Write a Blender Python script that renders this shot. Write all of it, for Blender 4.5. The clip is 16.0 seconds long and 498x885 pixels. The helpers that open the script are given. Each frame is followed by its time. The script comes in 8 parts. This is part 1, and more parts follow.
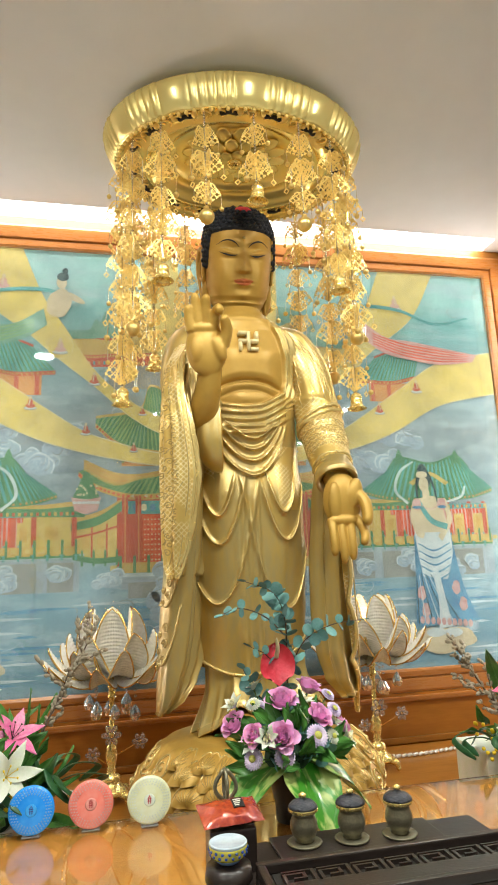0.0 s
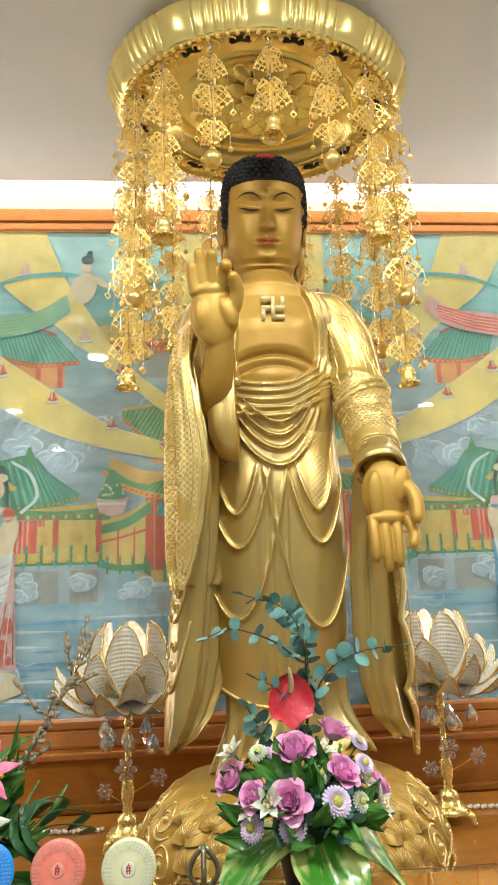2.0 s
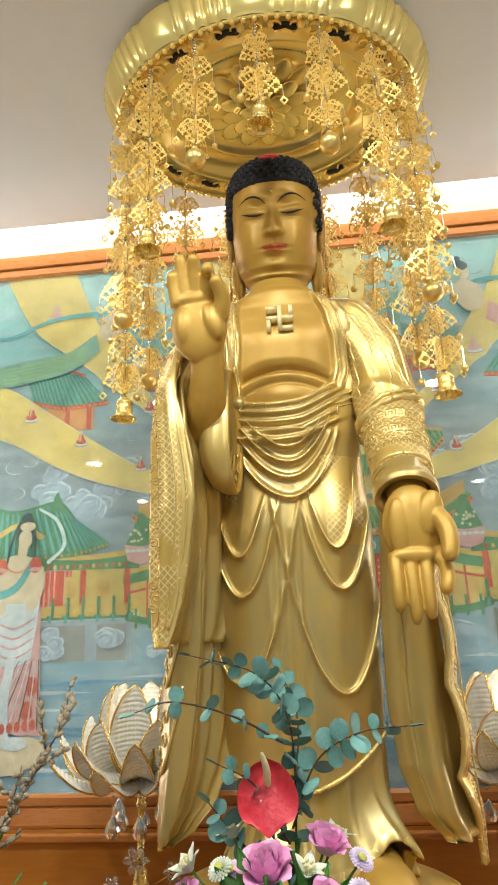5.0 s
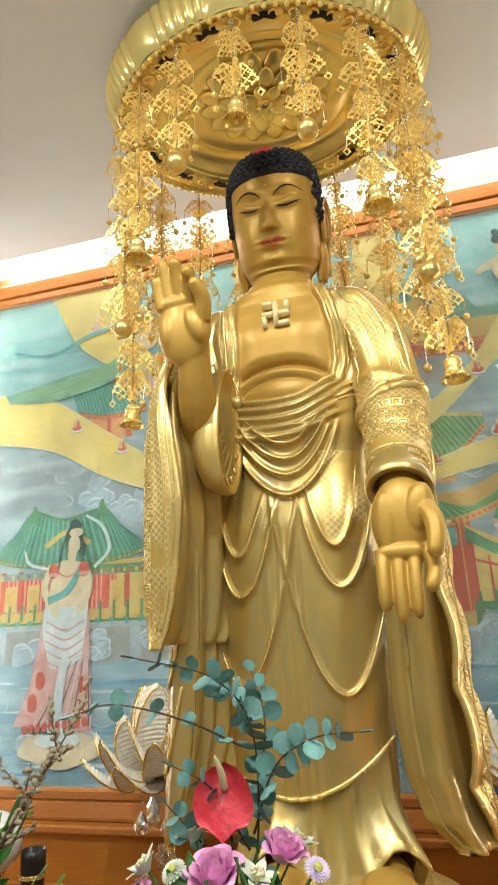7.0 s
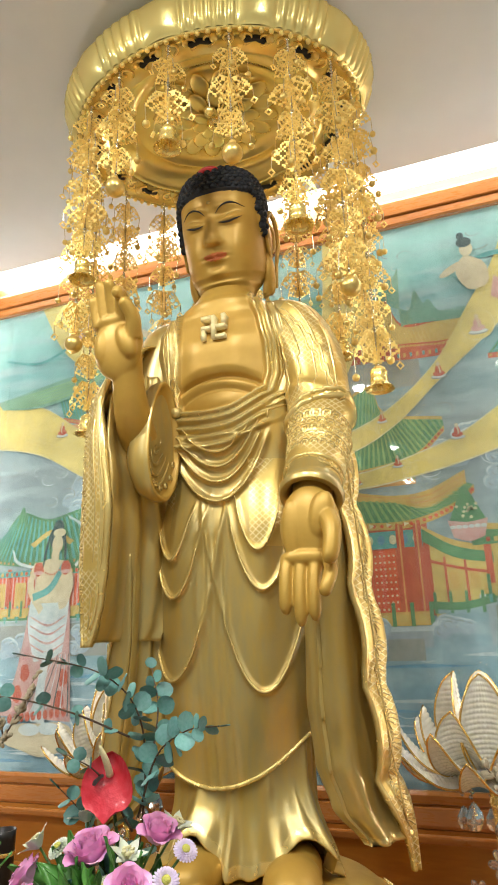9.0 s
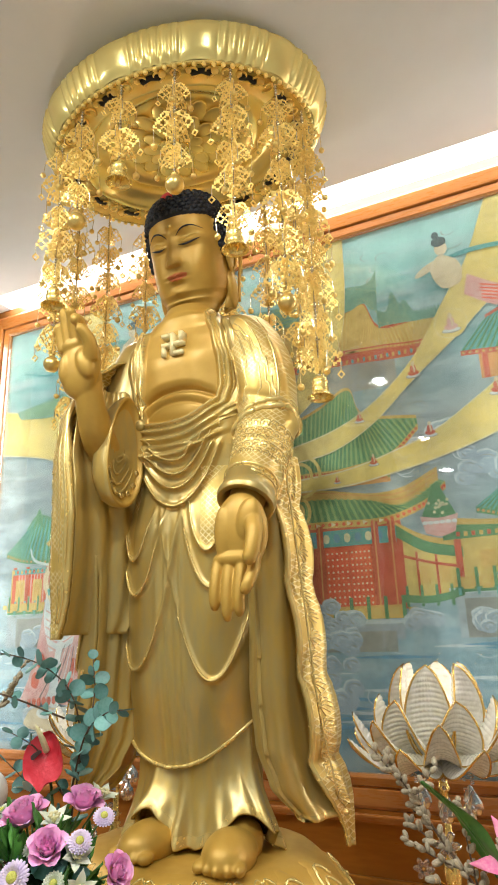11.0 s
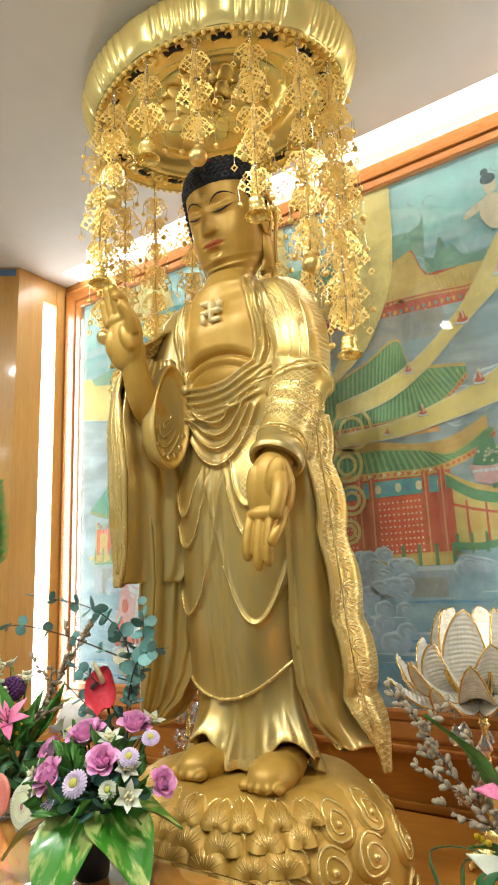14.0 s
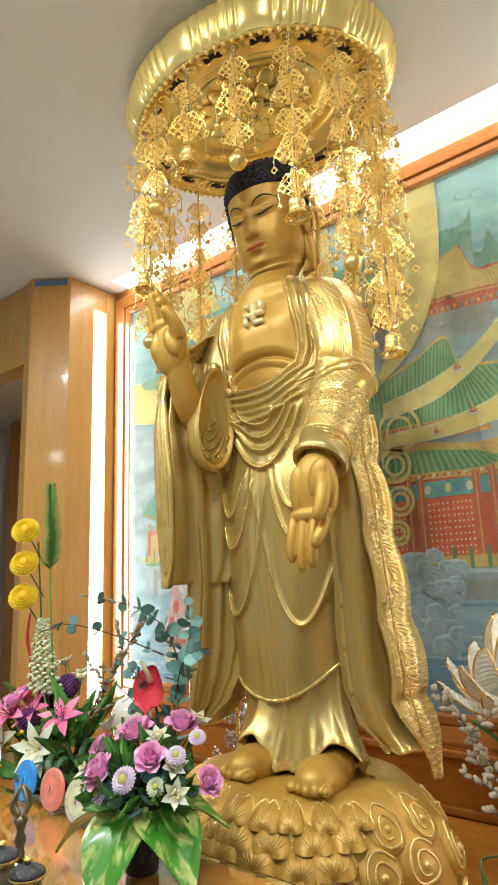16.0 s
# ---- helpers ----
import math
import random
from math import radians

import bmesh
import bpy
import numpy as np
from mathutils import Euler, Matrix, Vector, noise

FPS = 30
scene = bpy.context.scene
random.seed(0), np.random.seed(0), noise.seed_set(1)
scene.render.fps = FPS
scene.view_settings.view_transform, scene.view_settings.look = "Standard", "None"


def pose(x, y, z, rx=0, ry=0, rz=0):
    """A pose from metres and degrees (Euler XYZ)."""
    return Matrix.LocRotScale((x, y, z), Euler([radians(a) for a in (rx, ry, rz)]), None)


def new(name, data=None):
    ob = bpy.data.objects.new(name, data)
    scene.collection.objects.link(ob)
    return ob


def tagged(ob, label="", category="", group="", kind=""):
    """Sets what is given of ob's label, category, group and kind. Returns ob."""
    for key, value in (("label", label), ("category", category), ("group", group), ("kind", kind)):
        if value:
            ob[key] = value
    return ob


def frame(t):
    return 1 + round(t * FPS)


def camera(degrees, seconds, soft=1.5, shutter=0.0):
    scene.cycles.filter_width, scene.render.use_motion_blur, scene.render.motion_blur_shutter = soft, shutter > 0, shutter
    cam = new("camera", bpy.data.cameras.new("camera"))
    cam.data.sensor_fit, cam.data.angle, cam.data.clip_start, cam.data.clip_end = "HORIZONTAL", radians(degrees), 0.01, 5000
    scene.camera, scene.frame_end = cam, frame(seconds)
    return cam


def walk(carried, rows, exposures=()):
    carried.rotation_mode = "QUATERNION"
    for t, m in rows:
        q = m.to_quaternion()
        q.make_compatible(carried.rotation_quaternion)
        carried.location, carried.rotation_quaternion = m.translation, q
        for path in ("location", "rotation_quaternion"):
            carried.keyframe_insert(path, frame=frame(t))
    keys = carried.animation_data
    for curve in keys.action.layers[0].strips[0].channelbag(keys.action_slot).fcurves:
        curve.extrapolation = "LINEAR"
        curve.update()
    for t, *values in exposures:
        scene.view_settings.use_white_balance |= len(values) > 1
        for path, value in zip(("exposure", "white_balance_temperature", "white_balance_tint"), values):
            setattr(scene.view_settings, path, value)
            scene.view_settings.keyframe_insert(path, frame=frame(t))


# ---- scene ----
cam = camera(43.6, 16.0, soft=1.8)
METRES, EYE, TILT, LEAN, TURN = 1.9, 1.5, 0.0, 0.0, -12.3
ROWS = [
    (0.0, 0.0, 0.0, 0.0, 0.46, 11.62, 2.26),
    (0.5, 0.0272, 0.0599, 0.0001, 2.04, 11.68, 2.1),
    (1.0, 0.0481, 0.0966, -0.0003, 3.82, 11.93, 2.16),
    (1.5, 0.0745, 0.139, -0.0009, 6.37, 12.3, 2.21),
    (2.0, 0.0951, 0.1933, -0.0019, 8.68, 12.64, 1.93),
    (2.5, 0.1057, 0.2418, -0.0029, 10.01, 14.62, 1.65),
    (3.0, 0.115, 0.2796, -0.0025, 11.01, 15.43, 1.58),
    (3.5, 0.1251, 0.3054, -0.002, 11.96, 16.15, 1.61),
    (4.0, 0.1484, 0.3212, -0.0023, 13.39, 16.71, 2.15),
    (4.5, 0.1781, 0.339, -0.0026, 16.06, 17.24, 2.17),
    (7.0, 0.3263, 0.4179, -0.0041, 28.5, 17.67, 2.44),
    (7.5, 0.3727, 0.4238, -0.0039, 31.02, 17.62, 2.27),
    (8.0, 0.4062, 0.4309, -0.0038, 32.37, 17.54, 1.56),
    (8.5, 0.4447, 0.4415, -0.0033, 31.41, 17.36, 1.6),
    (9.0, 0.4727, 0.45, -0.0033, 32.06, 17.28, 1.78),
    (9.5, 0.5132, 0.4537, -0.0035, 33.33, 17.25, 2.24),
    (10.0, 0.5585, 0.4609, -0.0034, 34.68, 17.17, 2.22),
    (12.5, 0.7178, 0.5038, 0.0001, 42.73, 13.51, 1.88),
    (13.0, 0.7276, 0.5039, -0.0001, 43.94, 12.13, 2.2),
    (13.5, 0.7354, 0.5016, -0.0005, 45.4, 12.05, 2.31),
    (14.0, 0.7381, 0.502, -0.0006, 46.96, 12.1, 2.33),
    (14.5, 0.74, 0.5039, -0.0007, 48.39, 12.2, 2.09),
    (15.0, 0.7456, 0.5073, -0.0008, 49.41, 12.27, 2.19),
    (15.5, 0.7464, 0.5079, -0.0009, 50.64, 12.34, 2.14),
    (16.0, 0.7482, 0.5093, -0.0009, 51.8, 12.4, 2.11),
]
walk(cam, [(t, pose(0, 0, EYE, TILT, LEAN, TURN) @ pose(METRES * x, METRES * y, METRES * z, 90 + pitch, roll, yaw)) for t, x, y, z, yaw, pitch, roll in ROWS])

# ---- world, lights, exposure ----
world = bpy.data.worlds.new("world")
scene.world = world
world.use_nodes = True
world.node_tree.nodes["Background"].inputs[0].default_value = (0.9, 0.92, 1.0, 1)
world.node_tree.nodes["Background"].inputs[1].default_value = 0.05
scene.view_settings.exposure = -0.12

CEIL, MURAL_Y = 3.2, 2.87
CX, CY = 0.457, 2.15          # axis of the statue and its canopy
ALTAR_Z, TABLE_Z = 0.705, 0.885
X0, X1 = -1.185, 2.115        # side walls of the niche
SLOT = (-1.06, 2.0, 2.72, 2.865)


def area_lamp(name, m, sx, sy, watts, colour):
    data = bpy.data.lights.new(name, "AREA")
    data.shape, data.size, data.size_y, data.energy, data.color = "RECTANGLE", sx, sy, watts, colour
    ob = new(name, data)
    ob.matrix_world = m
    return ob


WARM, COOL = (0.965, 1.0, 0.925), (0.965, 1.0, 0.965)
# fluorescent light out of the ceiling slot over the mural, and out of the two upright side slots
area_lamp("slot_light", pose((SLOT[0] + SLOT[1]) / 2, 2.79, CEIL + 0.02), 3.0, 0.13, 15.0, COOL)
area_lamp("side_light", pose(X0 - 0.018, 2.74, 1.95, 0, -90, 0), 2.2, 0.085, 9, COOL)
area_lamp("side_light", pose(X1 + 0.018, 2.74, 1.95, 0, 90, 0), 2.2, 0.085, 9, COOL)
# small round downlights in the hall's ceiling
SPOTS = [(-2.1, 3.25), (-0.55, 0.86), (0.45, 0.78), (1.45, 0.86), (-1.6, -0.6), (0.45, -0.9), (2.5, -0.6), (-1.6, -2.4), (0.45, -2.4), (2.5, -2.4)]
for px, py in SPOTS:
    lamp_ob = area_lamp("spot_light", pose(px, py, CEIL - 0.006), 0.13, 0.13, (25 if py < 2 else 16) if py > 0 else 13, WARM)
    lamp_ob.data.shape = "DISK"

# ---- materials ----


def material(name, colour, rough=0.5, metal=0.0, second=None, scale=8.0, amount=0.5, bump=0.0, bump_scale=60.0, stretch=(1, 1, 1), coat=0.0,
             emission=None, strength=0.0, per_object=0.0, alpha=1.0, transmission=0.0, ior=1.45, sub=0.0):
    """A principled surface: a base and a second colour mixed by two sizes of noise, with fine relief."""
    m = bpy.data.materials.new(name)
    m.use_nodes = True
    nt = m.node_tree
    b = nt.nodes["Principled BSDF"]
    second = second or tuple(min(1, c * 0.78) for c in colour)
    tc = nt.nodes.new("ShaderNodeTexCoord")
    mp = nt.nodes.new("ShaderNodeMapping")
    mp.inputs["Scale"].default_value = stretch
    nt.links.new(tc.outputs["Object"], mp.inputs[0])
    big, fine = nt.nodes.new("ShaderNodeTexNoise"), nt.nodes.new("ShaderNodeTexNoise")
    big.inputs["Scale"].default_value, big.inputs["Detail"].default_value = scale, 3
    fine.inputs["Scale"].default_value, fine.inputs["Detail"].default_value = scale * 7, 4
    for n in (big, fine):
        nt.links.new(mp.outputs[0], n.inputs["Vector"])
    mean = nt.nodes.new("ShaderNodeMath")
    mean.operation = "MULTIPLY_ADD"
    mean.inputs[1].default_value = 0.45
    nt.links.new(fine.outputs[0], mean.inputs[0])
    half = nt.nodes.new("ShaderNodeMath")
    half.operation = "MULTIPLY"
    half.inputs[1].default_value = 0.6
    nt.links.new(big.outputs[0], half.inputs[0])
    nt.links.new(half.outputs[0], mean.inputs[2])
    ramp = nt.nodes.new("ShaderNodeMapRange")
    ramp.inputs[1].default_value, ramp.inputs[2].default_value, ramp.inputs[4].default_value = 0.35, 0.7, amount * 2
    nt.links.new(mean.outputs[0], ramp.inputs[0])
    mix = nt.nodes.new("ShaderNodeMix")
    mix.data_type = "RGBA"
    mix.inputs[6].default_value, mix.inputs[7].default_value = (*colour, 1), (*second, 1)
    nt.links.new(ramp.outputs[0], mix.inputs[0])
    last = mix.outputs[2]
    if per_object:
        info, hsv, amp = nt.nodes.new("ShaderNodeObjectInfo"), nt.nodes.new("ShaderNodeHueSaturation"), nt.nodes.new("ShaderNodeMapRange")
        amp.inputs[3].default_value, amp.inputs[4].default_value = 1 - per_object, 1 + per_object
        nt.links.new(info.outputs["Random"], amp.inputs[0])
        nt.links.new(amp.outputs[0], hsv.inputs["Value"])
        nt.links.new(last, hsv.inputs["Color"])
        last = hsv.outputs[0]
    nt.links.new(last, b.inputs["Base Color"])
    b.inputs["Metallic"].default_value, b.inputs["IOR"].default_value = metal, ior
    b.inputs["Coat Weight"].default_value, b.inputs["Coat Roughness"].default_value = coat, 0.08
    b.inputs["Transmission Weight"].default_value = transmission
    b.inputs["Subsurface Weight"].default_value = sub
    b.inputs["Subsurface Radius"].default_value = (0.01, 0.01, 0.006)
    rr = nt.nodes.new("ShaderNodeMapRange")
    rr.inputs[3].default_value, rr.inputs[4].default_value = rough * 0.82, min(1, rough * 1.18)
    nt.links.new(fine.outputs[0], rr.inputs[0])
    nt.links.new(rr.outputs[0], b.inputs["Roughness"])
    if bump:
        bn, bf = nt.nodes.new("ShaderNodeBump"), nt.nodes.new("ShaderNodeTexNoise")
        bf.inputs["Scale"].default_value, bf.inputs["Detail"].default_value = bump_scale, 3
        nt.links.new(mp.outputs[0], bf.inputs["Vector"])
        bn.inputs["Strength"].default_value, bn.inputs["Distance"].default_value = bump, 0.004
        nt.links.new(bf.outputs[0], bn.inputs["Height"])
        nt.links.new(bn.outputs[0], b.inputs["Normal"])
    if strength:
        b.inputs["Emission Color"].default_value, b.inputs["Emission Strength"].default_value = (*(emission or colour), 1), strength
    return m


M = {}
M["ceiling"] = material("ceiling_paint", (0.76, 0.755, 0.76), 0.85, second=(0.72, 0.715, 0.72), scale=1.5, bump=0.08, bump_scale=90)
M["wall"] = material("wall_paint", (0.78, 0.75, 0.68), 0.8, scale=2, bump=0.08, bump_scale=120)
M["floor"] = material("floor_tile", (0.66, 0.64, 0.60), 0.25, scale=3, bump=0.03)
M["wood"] = material("honey_wood_veneer", (0.40, 0.165, 0.024), 0.30, second=(0.30, 0.112, 0.014), scale=2.2, amount=0.6, bump=0.06, bump_scale=30, stretch=(1, 9, 9), coat=0.35)
M["wood_panel"] = material("orange_wood_panel", (0.47, 0.185, 0.028), 0.30, second=(0.38, 0.14, 0.020), scale=2.0, amount=0.6, bump=0.05, bump_scale=30, stretch=(1, 7, 7), coat=0.35)
M["wood_up"] = material("upright_wood_veneer", (0.55, 0.31, 0.085), 0.36, second=(0.47, 0.24, 0.06), scale=2.2, amount=0.6, bump=0.06, bump_scale=30, stretch=(9, 9, 0.8), coat=0.3)
M["frame"] = material("reddish_frame_wood", (0.46, 0.18, 0.045), 0.28, second=(0.37, 0.13, 0.03), scale=2.5, bump=0.05, bump_scale=40, stretch=(1, 8, 8), coat=0.4)
M["tube"] = material("lit_diffuser", (0.9, 0.9, 0.9), 0.5, emission=(1.0, 0.97, 0.93), strength=5.0)
M["spot"] = material("lit_spot", (0.9, 0.9, 0.9), 0.5, emission=(0.95, 0.98, 1.0), strength=14.0)
# second colour: greyish upright streaks that paint a cool sheen into the gold
M["gold"] = material("sheen_streaked_gold_paint", (0.57, 0.376, 0.085), 0.34, 0.50, second=(0.44, 0.345, 0.140), scale=3.2, amount=0.55, bump=0.05, bump_scale=140, stretch=(2.6, 2.6, 0.7), coat=0.7)
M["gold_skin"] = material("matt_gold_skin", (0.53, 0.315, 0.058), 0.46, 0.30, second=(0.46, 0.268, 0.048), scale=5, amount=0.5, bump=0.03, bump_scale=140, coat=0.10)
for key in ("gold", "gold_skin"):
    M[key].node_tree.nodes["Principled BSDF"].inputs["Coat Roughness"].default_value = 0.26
M["gold_hi"] = material("bright_gold_finish", (0.84, 0.65, 0.27), 0.26, 0.6, second=(0.72, 0.52, 0.17), scale=9, amount=0.5, bump=0.08, bump_scale=160)
M["brass"] = material("polished_brass", (0.92, 0.72, 0.27), 0.27, 0.75, second=(0.84, 0.62, 0.19), scale=9, amount=0.4)
M["brass_fluted"] = material("brushed_brass_sheet", (1.0, 0.84, 0.34), 0.24, 0.55, second=(1.0, 0.78, 0.27), scale=6, amount=0.4, bump=0.06, bump_scale=60, stretch=(1, 1, 0.2))
M["hair"] = material("blue_black_hair_paint", (0.010, 0.011, 0.017), 0.62, scale=20)
M["red"] = material("red_paint", (0.55, 0.03, 0.03), 0.35, scale=20)
M["glass"] = material("clear_glass", (0.95, 0.98, 0.97), 0.02, transmission=1.0)

# ---- mesh helpers ----


def part(name, bm, mat, parent=None, label="", smooth=True, category="", group="", kind=""):
    """Link a bmesh as one mesh object, under a thing or on its own."""
    me = bpy.data.meshes.new(name)
    bm.to_mesh(me)
    bm.free()
    for m in (mat if isinstance(mat, (list, tuple)) else [mat]):
        me.materials.append(m)
    if smooth:
        me.shade_smooth()
    ob = new(name, me)
    ob.parent = parent
    return tagged(ob, label, category, group, kind)


def empty(name, at, label, category, group="", kind=""):
    ob = new(name)
    ob.location = at
    return tagged(ob, label, category, group, kind)


def box(bm, x0, x1, y0, y1, z0, z1, bevel=0.0, mi=0):
    vs = [bm.verts.new((x, y, z)) for x in (x0, x1) for y in (y0, y1) for z in (z0, z1)]
    fs = [bm.faces.new([vs[i] for i in q]) for q in ((0, 1, 3, 2), (4, 6, 7, 5), (0, 4, 5, 1), (2, 3, 7, 6), (0, 2, 6, 4), (1, 5, 7, 3))]
    for f in fs:
        f.material_index = mi
    if bevel:
        es = list({e for f in fs for e in f.edges})
        bmesh.ops.bevel(bm, geom=es, offset=bevel, segments=2, affect="EDGES", profile=0.6)
    return bm


def slab(name, x0, x1, y0, y1, z0, z1, mat, bevel=0.0, parent=None, label="", kind="structure", category=""):
    return part(name, box(bmesh.new(), x0, x1, y0, y1, z0, z1, bevel), mat, parent, label, smooth=False, kind=kind, category=category)


def loft(bm, rings, close_u=True, caps=(True, True), mi=0):
    """Skin between rings of equally many points."""
    rows = [[bm.verts.new(p) for p in r] for r in rings]
    n = len(rows[0])
    for a, b in zip(rows, rows[1:]):
        for i in range(n if close_u else n - 1):
            j = (i + 1) % n
            f = bm.faces.new((a[i], a[j], b[j], b[i]))
            f.material_index = mi
    if close_u:
        if caps[0]:
            bm.faces.new(rows[0][::-1]).material_index = mi
        if caps[1]:
            bm.faces.new(rows[-1]).material_index = mi
    return rows


def lathe(bm, profile, seg=24, centre=(0, 0), sx=1.0, sy=1.0, mi=0, caps=(True, True)):
    rings = [[(centre[0] + sx * r * math.cos(a), centre[1] + sy * r * math.sin(a), z) for a in (math.tau * i / seg for i in range(seg))] for r, z in profile]
    return loft(bm, rings, True, caps, mi)


def tube(bm, pts, radii, seg=10, mi=0, flat=1.0):
    """A round bar along points, its radius given per point."""
    pts = [Vector(p) for p in pts]
    if not isinstance(radii, (list, tuple)):
        radii = [radii] * len(pts)
    up = Vector((0.13, 0.31, 0.94))
    rings = []
    for i, p in enumerate(pts):
        d = (pts[min(i + 1, len(pts) - 1)] - pts[max(i - 1, 0)]).normalized()
        a = d.cross(up)
        if a.length < 0.05:
            a = d.cross(Vector((1, 0, 0)))
        a.normalize()
        b = a.cross(d)
        up = b
        rings.append([p + radii[i] * (math.cos(t) * a + flat * math.sin(t) * b) for t in (math.tau * k / seg for k in range(seg))])
    return loft(bm, rings, True, (True, True), mi)


def ball(bm, c, r, seg=12, rings=8, sx=1, sy=1, sz=1, mi=0, m=None):
    rows = []
    for i in range(1, rings):
        a = math.pi * i / rings
        rows.append([Vector((sx * r * math.sin(a) * math.cos(t), sy * r * math.sin(a) * math.sin(t), -sz * r * math.cos(a))) for t in (math.tau * k / seg for k in range(seg))])
    c = Vector(c)
    rows = [[(m @ p if m else p) + c for p in row] for row in rows]
    return loft(bm, rows, True, (True, True), mi)


def spline(pts, n):
    """n points on a smooth curve through pts."""
    p = [Vector(q) for q in pts]
    p = [2 * p[0] - p[1]] + p + [2 * p[-1] - p[-2]]
    out = []
    for k in range(n):
        t = k / (n - 1) * (len(pts) - 1)
        i = min(int(t), len(pts) - 2)
        f = t - i
        a, b, c, d = p[i:i + 4]
        out.append(0.5 * (2 * b + (c - a) * f + (2 * a - 5 * b + 4 * c - d) * f * f + (3 * b - a - 3 * c + d) * f ** 3))
    return out


def smoothstep(a, b, x):
    t = max(0.0, min(1.0, (x - a) / (b - a)))
    return t * t * (3 - 2 * t)


# ---- structure ----
floor = slab("floor", -4.6, 5.2, -5.2, 4.6, -0.1, 0.0, M["floor"], label="polished beige stone hall floor")
bm = bmesh.new()
box(bm, -4.6, 5.2, -5.2, SLOT[2], CEIL, CEIL + 0.12)
box(bm, -4.6, SLOT[0], SLOT[2], 4.6, CEIL, CEIL + 0.12)
box(bm, SLOT[1], 5.2, SLOT[2], 4.6, CEIL, CEIL + 0.12)
box(bm, SLOT[0], SLOT[1], SLOT[3], 4.6, CEIL, CEIL + 0.12)
part("ceiling", bm, M["ceiling"], label="plain white painted ceiling with a light slot", smooth=False, kind="structure")
# light trough over the slot
bm = bmesh.new()
box(bm, SLOT[0] - 0.02, SLOT[1] + 0.02, SLOT[2] - 0.02, SLOT[2], CEIL + 0.121, CEIL + 0.25)
box(bm, SLOT[0] - 0.02, SLOT[1] + 0.02, SLOT[3], SLOT[3] + 0.02, CEIL + 0.121, CEIL + 0.25)
part("trim_slot", bm, M["ceiling"], label="white light trough above the ceiling slot", smooth=False, kind="structure")
slab("ceiling_light", SLOT[0], SLOT[1], SLOT[2] + 0.002, SLOT[3] - 0.002, CEIL + 0.03, CEIL + 0.05, M["tube"], label="long glowing fluorescent strip in the ceiling slot", kind="", category="ceiling light")

slab("wall_south", -4.6, 5.2, -5.3, -5.2, 0, CEIL, M["wall"], label="plain cream hall wall")
slab("wall_west", -4.7, -4.6, -5.2, 4.6, 0, CEIL, M["wall"], label="plain cream hall wall")
slab("wall_east", 5.2, 5.3, -5.2, 4.6, 0, CEIL, M["wall"], label="plain cream hall wall")
slab("wall_north", -1.7, 2.6, MURAL_Y + 0.02, MURAL_Y + 0.14, 0, CEIL, M["wall"], label="plain wall behind the painting")


def side_wall(name, x, s):
    """The niche's side: wood panels round an upright lit slot, a chamfered post and the wall with a doorway beyond. s: the outward sense in x."""
    y0, y1 = 2.534, 2.868
    a, b = 2.695, 2.785      # the slot
    for n, (p, q) in enumerate(((y0, a), (b, y1))):
        xa, xb = sorted((x, x + s * 0.12))
        slab(name, xa, xb, p, q, 0, CEIL - 0.002, M["wood_up"], label="honey-coloured veneered wood panel of the altar niche")
    xa, xb = sorted((x + s * 0.002, x + s * 0.118))
    slab(name, xa, xb, a, b, CEIL - 0.14, CEIL - 0.004, M["wood_up"], label="honey-coloured wood head over the light slot")
    slab(name, xa, xb, a, b, 0, 0.8, M["wood_up"], label="honey-coloured wood foot of the light slot")
    xa, xb = sorted((x + s * 0.022, x + s * 0.04))
    slab("side_light_strip", xa, xb, a + 0.001, b - 0.001, 0.801, CEIL - 0.141, M["tube"], label="tall glowing white light strip in the wooden panel", kind="", category="light strip")
    bm = bmesh.new()
    base = [(x, y0 - 0.001), (x + s * 0.172, 2.40), (x + s * 0.26, 2.42), (x + s * 0.26, 2.60), (x + s * 0.121, 2.60), (x + s * 0.121, y0 - 0.001)]
    loft(bm, [[(px, py, z) for px, py in base] for z in (0, CEIL - 0.002)])
    bmesh.ops.recalc_face_normals(bm, faces=bm.faces)
    part("wall_post", bm, M["wood_up"], label="chamfered honey-coloured wooden corner post", smooth=False, kind="structure")
    if s < 0:
        bm = bmesh.new()
        a2, b2 = Vector((x - 0.012, y0 - 0.012, 0)), Vector((x - 0.160, 2.411, 0))
        n2 = Vector((0.62, -0.78, 0)) * 0.0035
        loft(bm, [[p + n2 * q + Vector((0, 0, z)) for p, q in ((a2, 1), (b2, 1), (b2, 0.05), (a2, 0.05))] for z in (CEIL - 0.05, CEIL - 0.012)])
        bmesh.ops.recalc_face_normals(bm, faces=bm.faces)
        part("blue_tape", bm, material("blue_tape_plastic", (0.10, 0.20, 0.38), 0.4, scale=20), label="strip of blue tape at the top of the wooden post", smooth=False, category="tape")
    # doorway beyond, its head and further wall
    xo = x + s * 0.26
    xa, xb = sorted((xo + s * 0.001, xo + s * 1.1))
    slab("wall_door_head", xa, xb, 2.42, 2.54, 2.72, CEIL - 0.002, M["wood_up"], label="honey-coloured wooden panel over a doorway")
    xa, xb = sorted((xo + s * 1.1, xo + s * 3.2))
    slab("wall_side", xa, xb, 2.42, 2.54, 0, CEIL - 0.002, M["wood_up"], label="honey-coloured wooden wall panel")
    xa, xb = sorted((xo + s * 0.01, xo + s * 2.9))
    slab("wall_back", xa, xb, 4.0, 4.1, 0, CEIL - 0.002, M["wood_up"], label="wooden wall of the dim room behind the doorway")


side_wall("wall_niche_west", X0, -1)
side_wall("wall_niche_east", X1, 1)

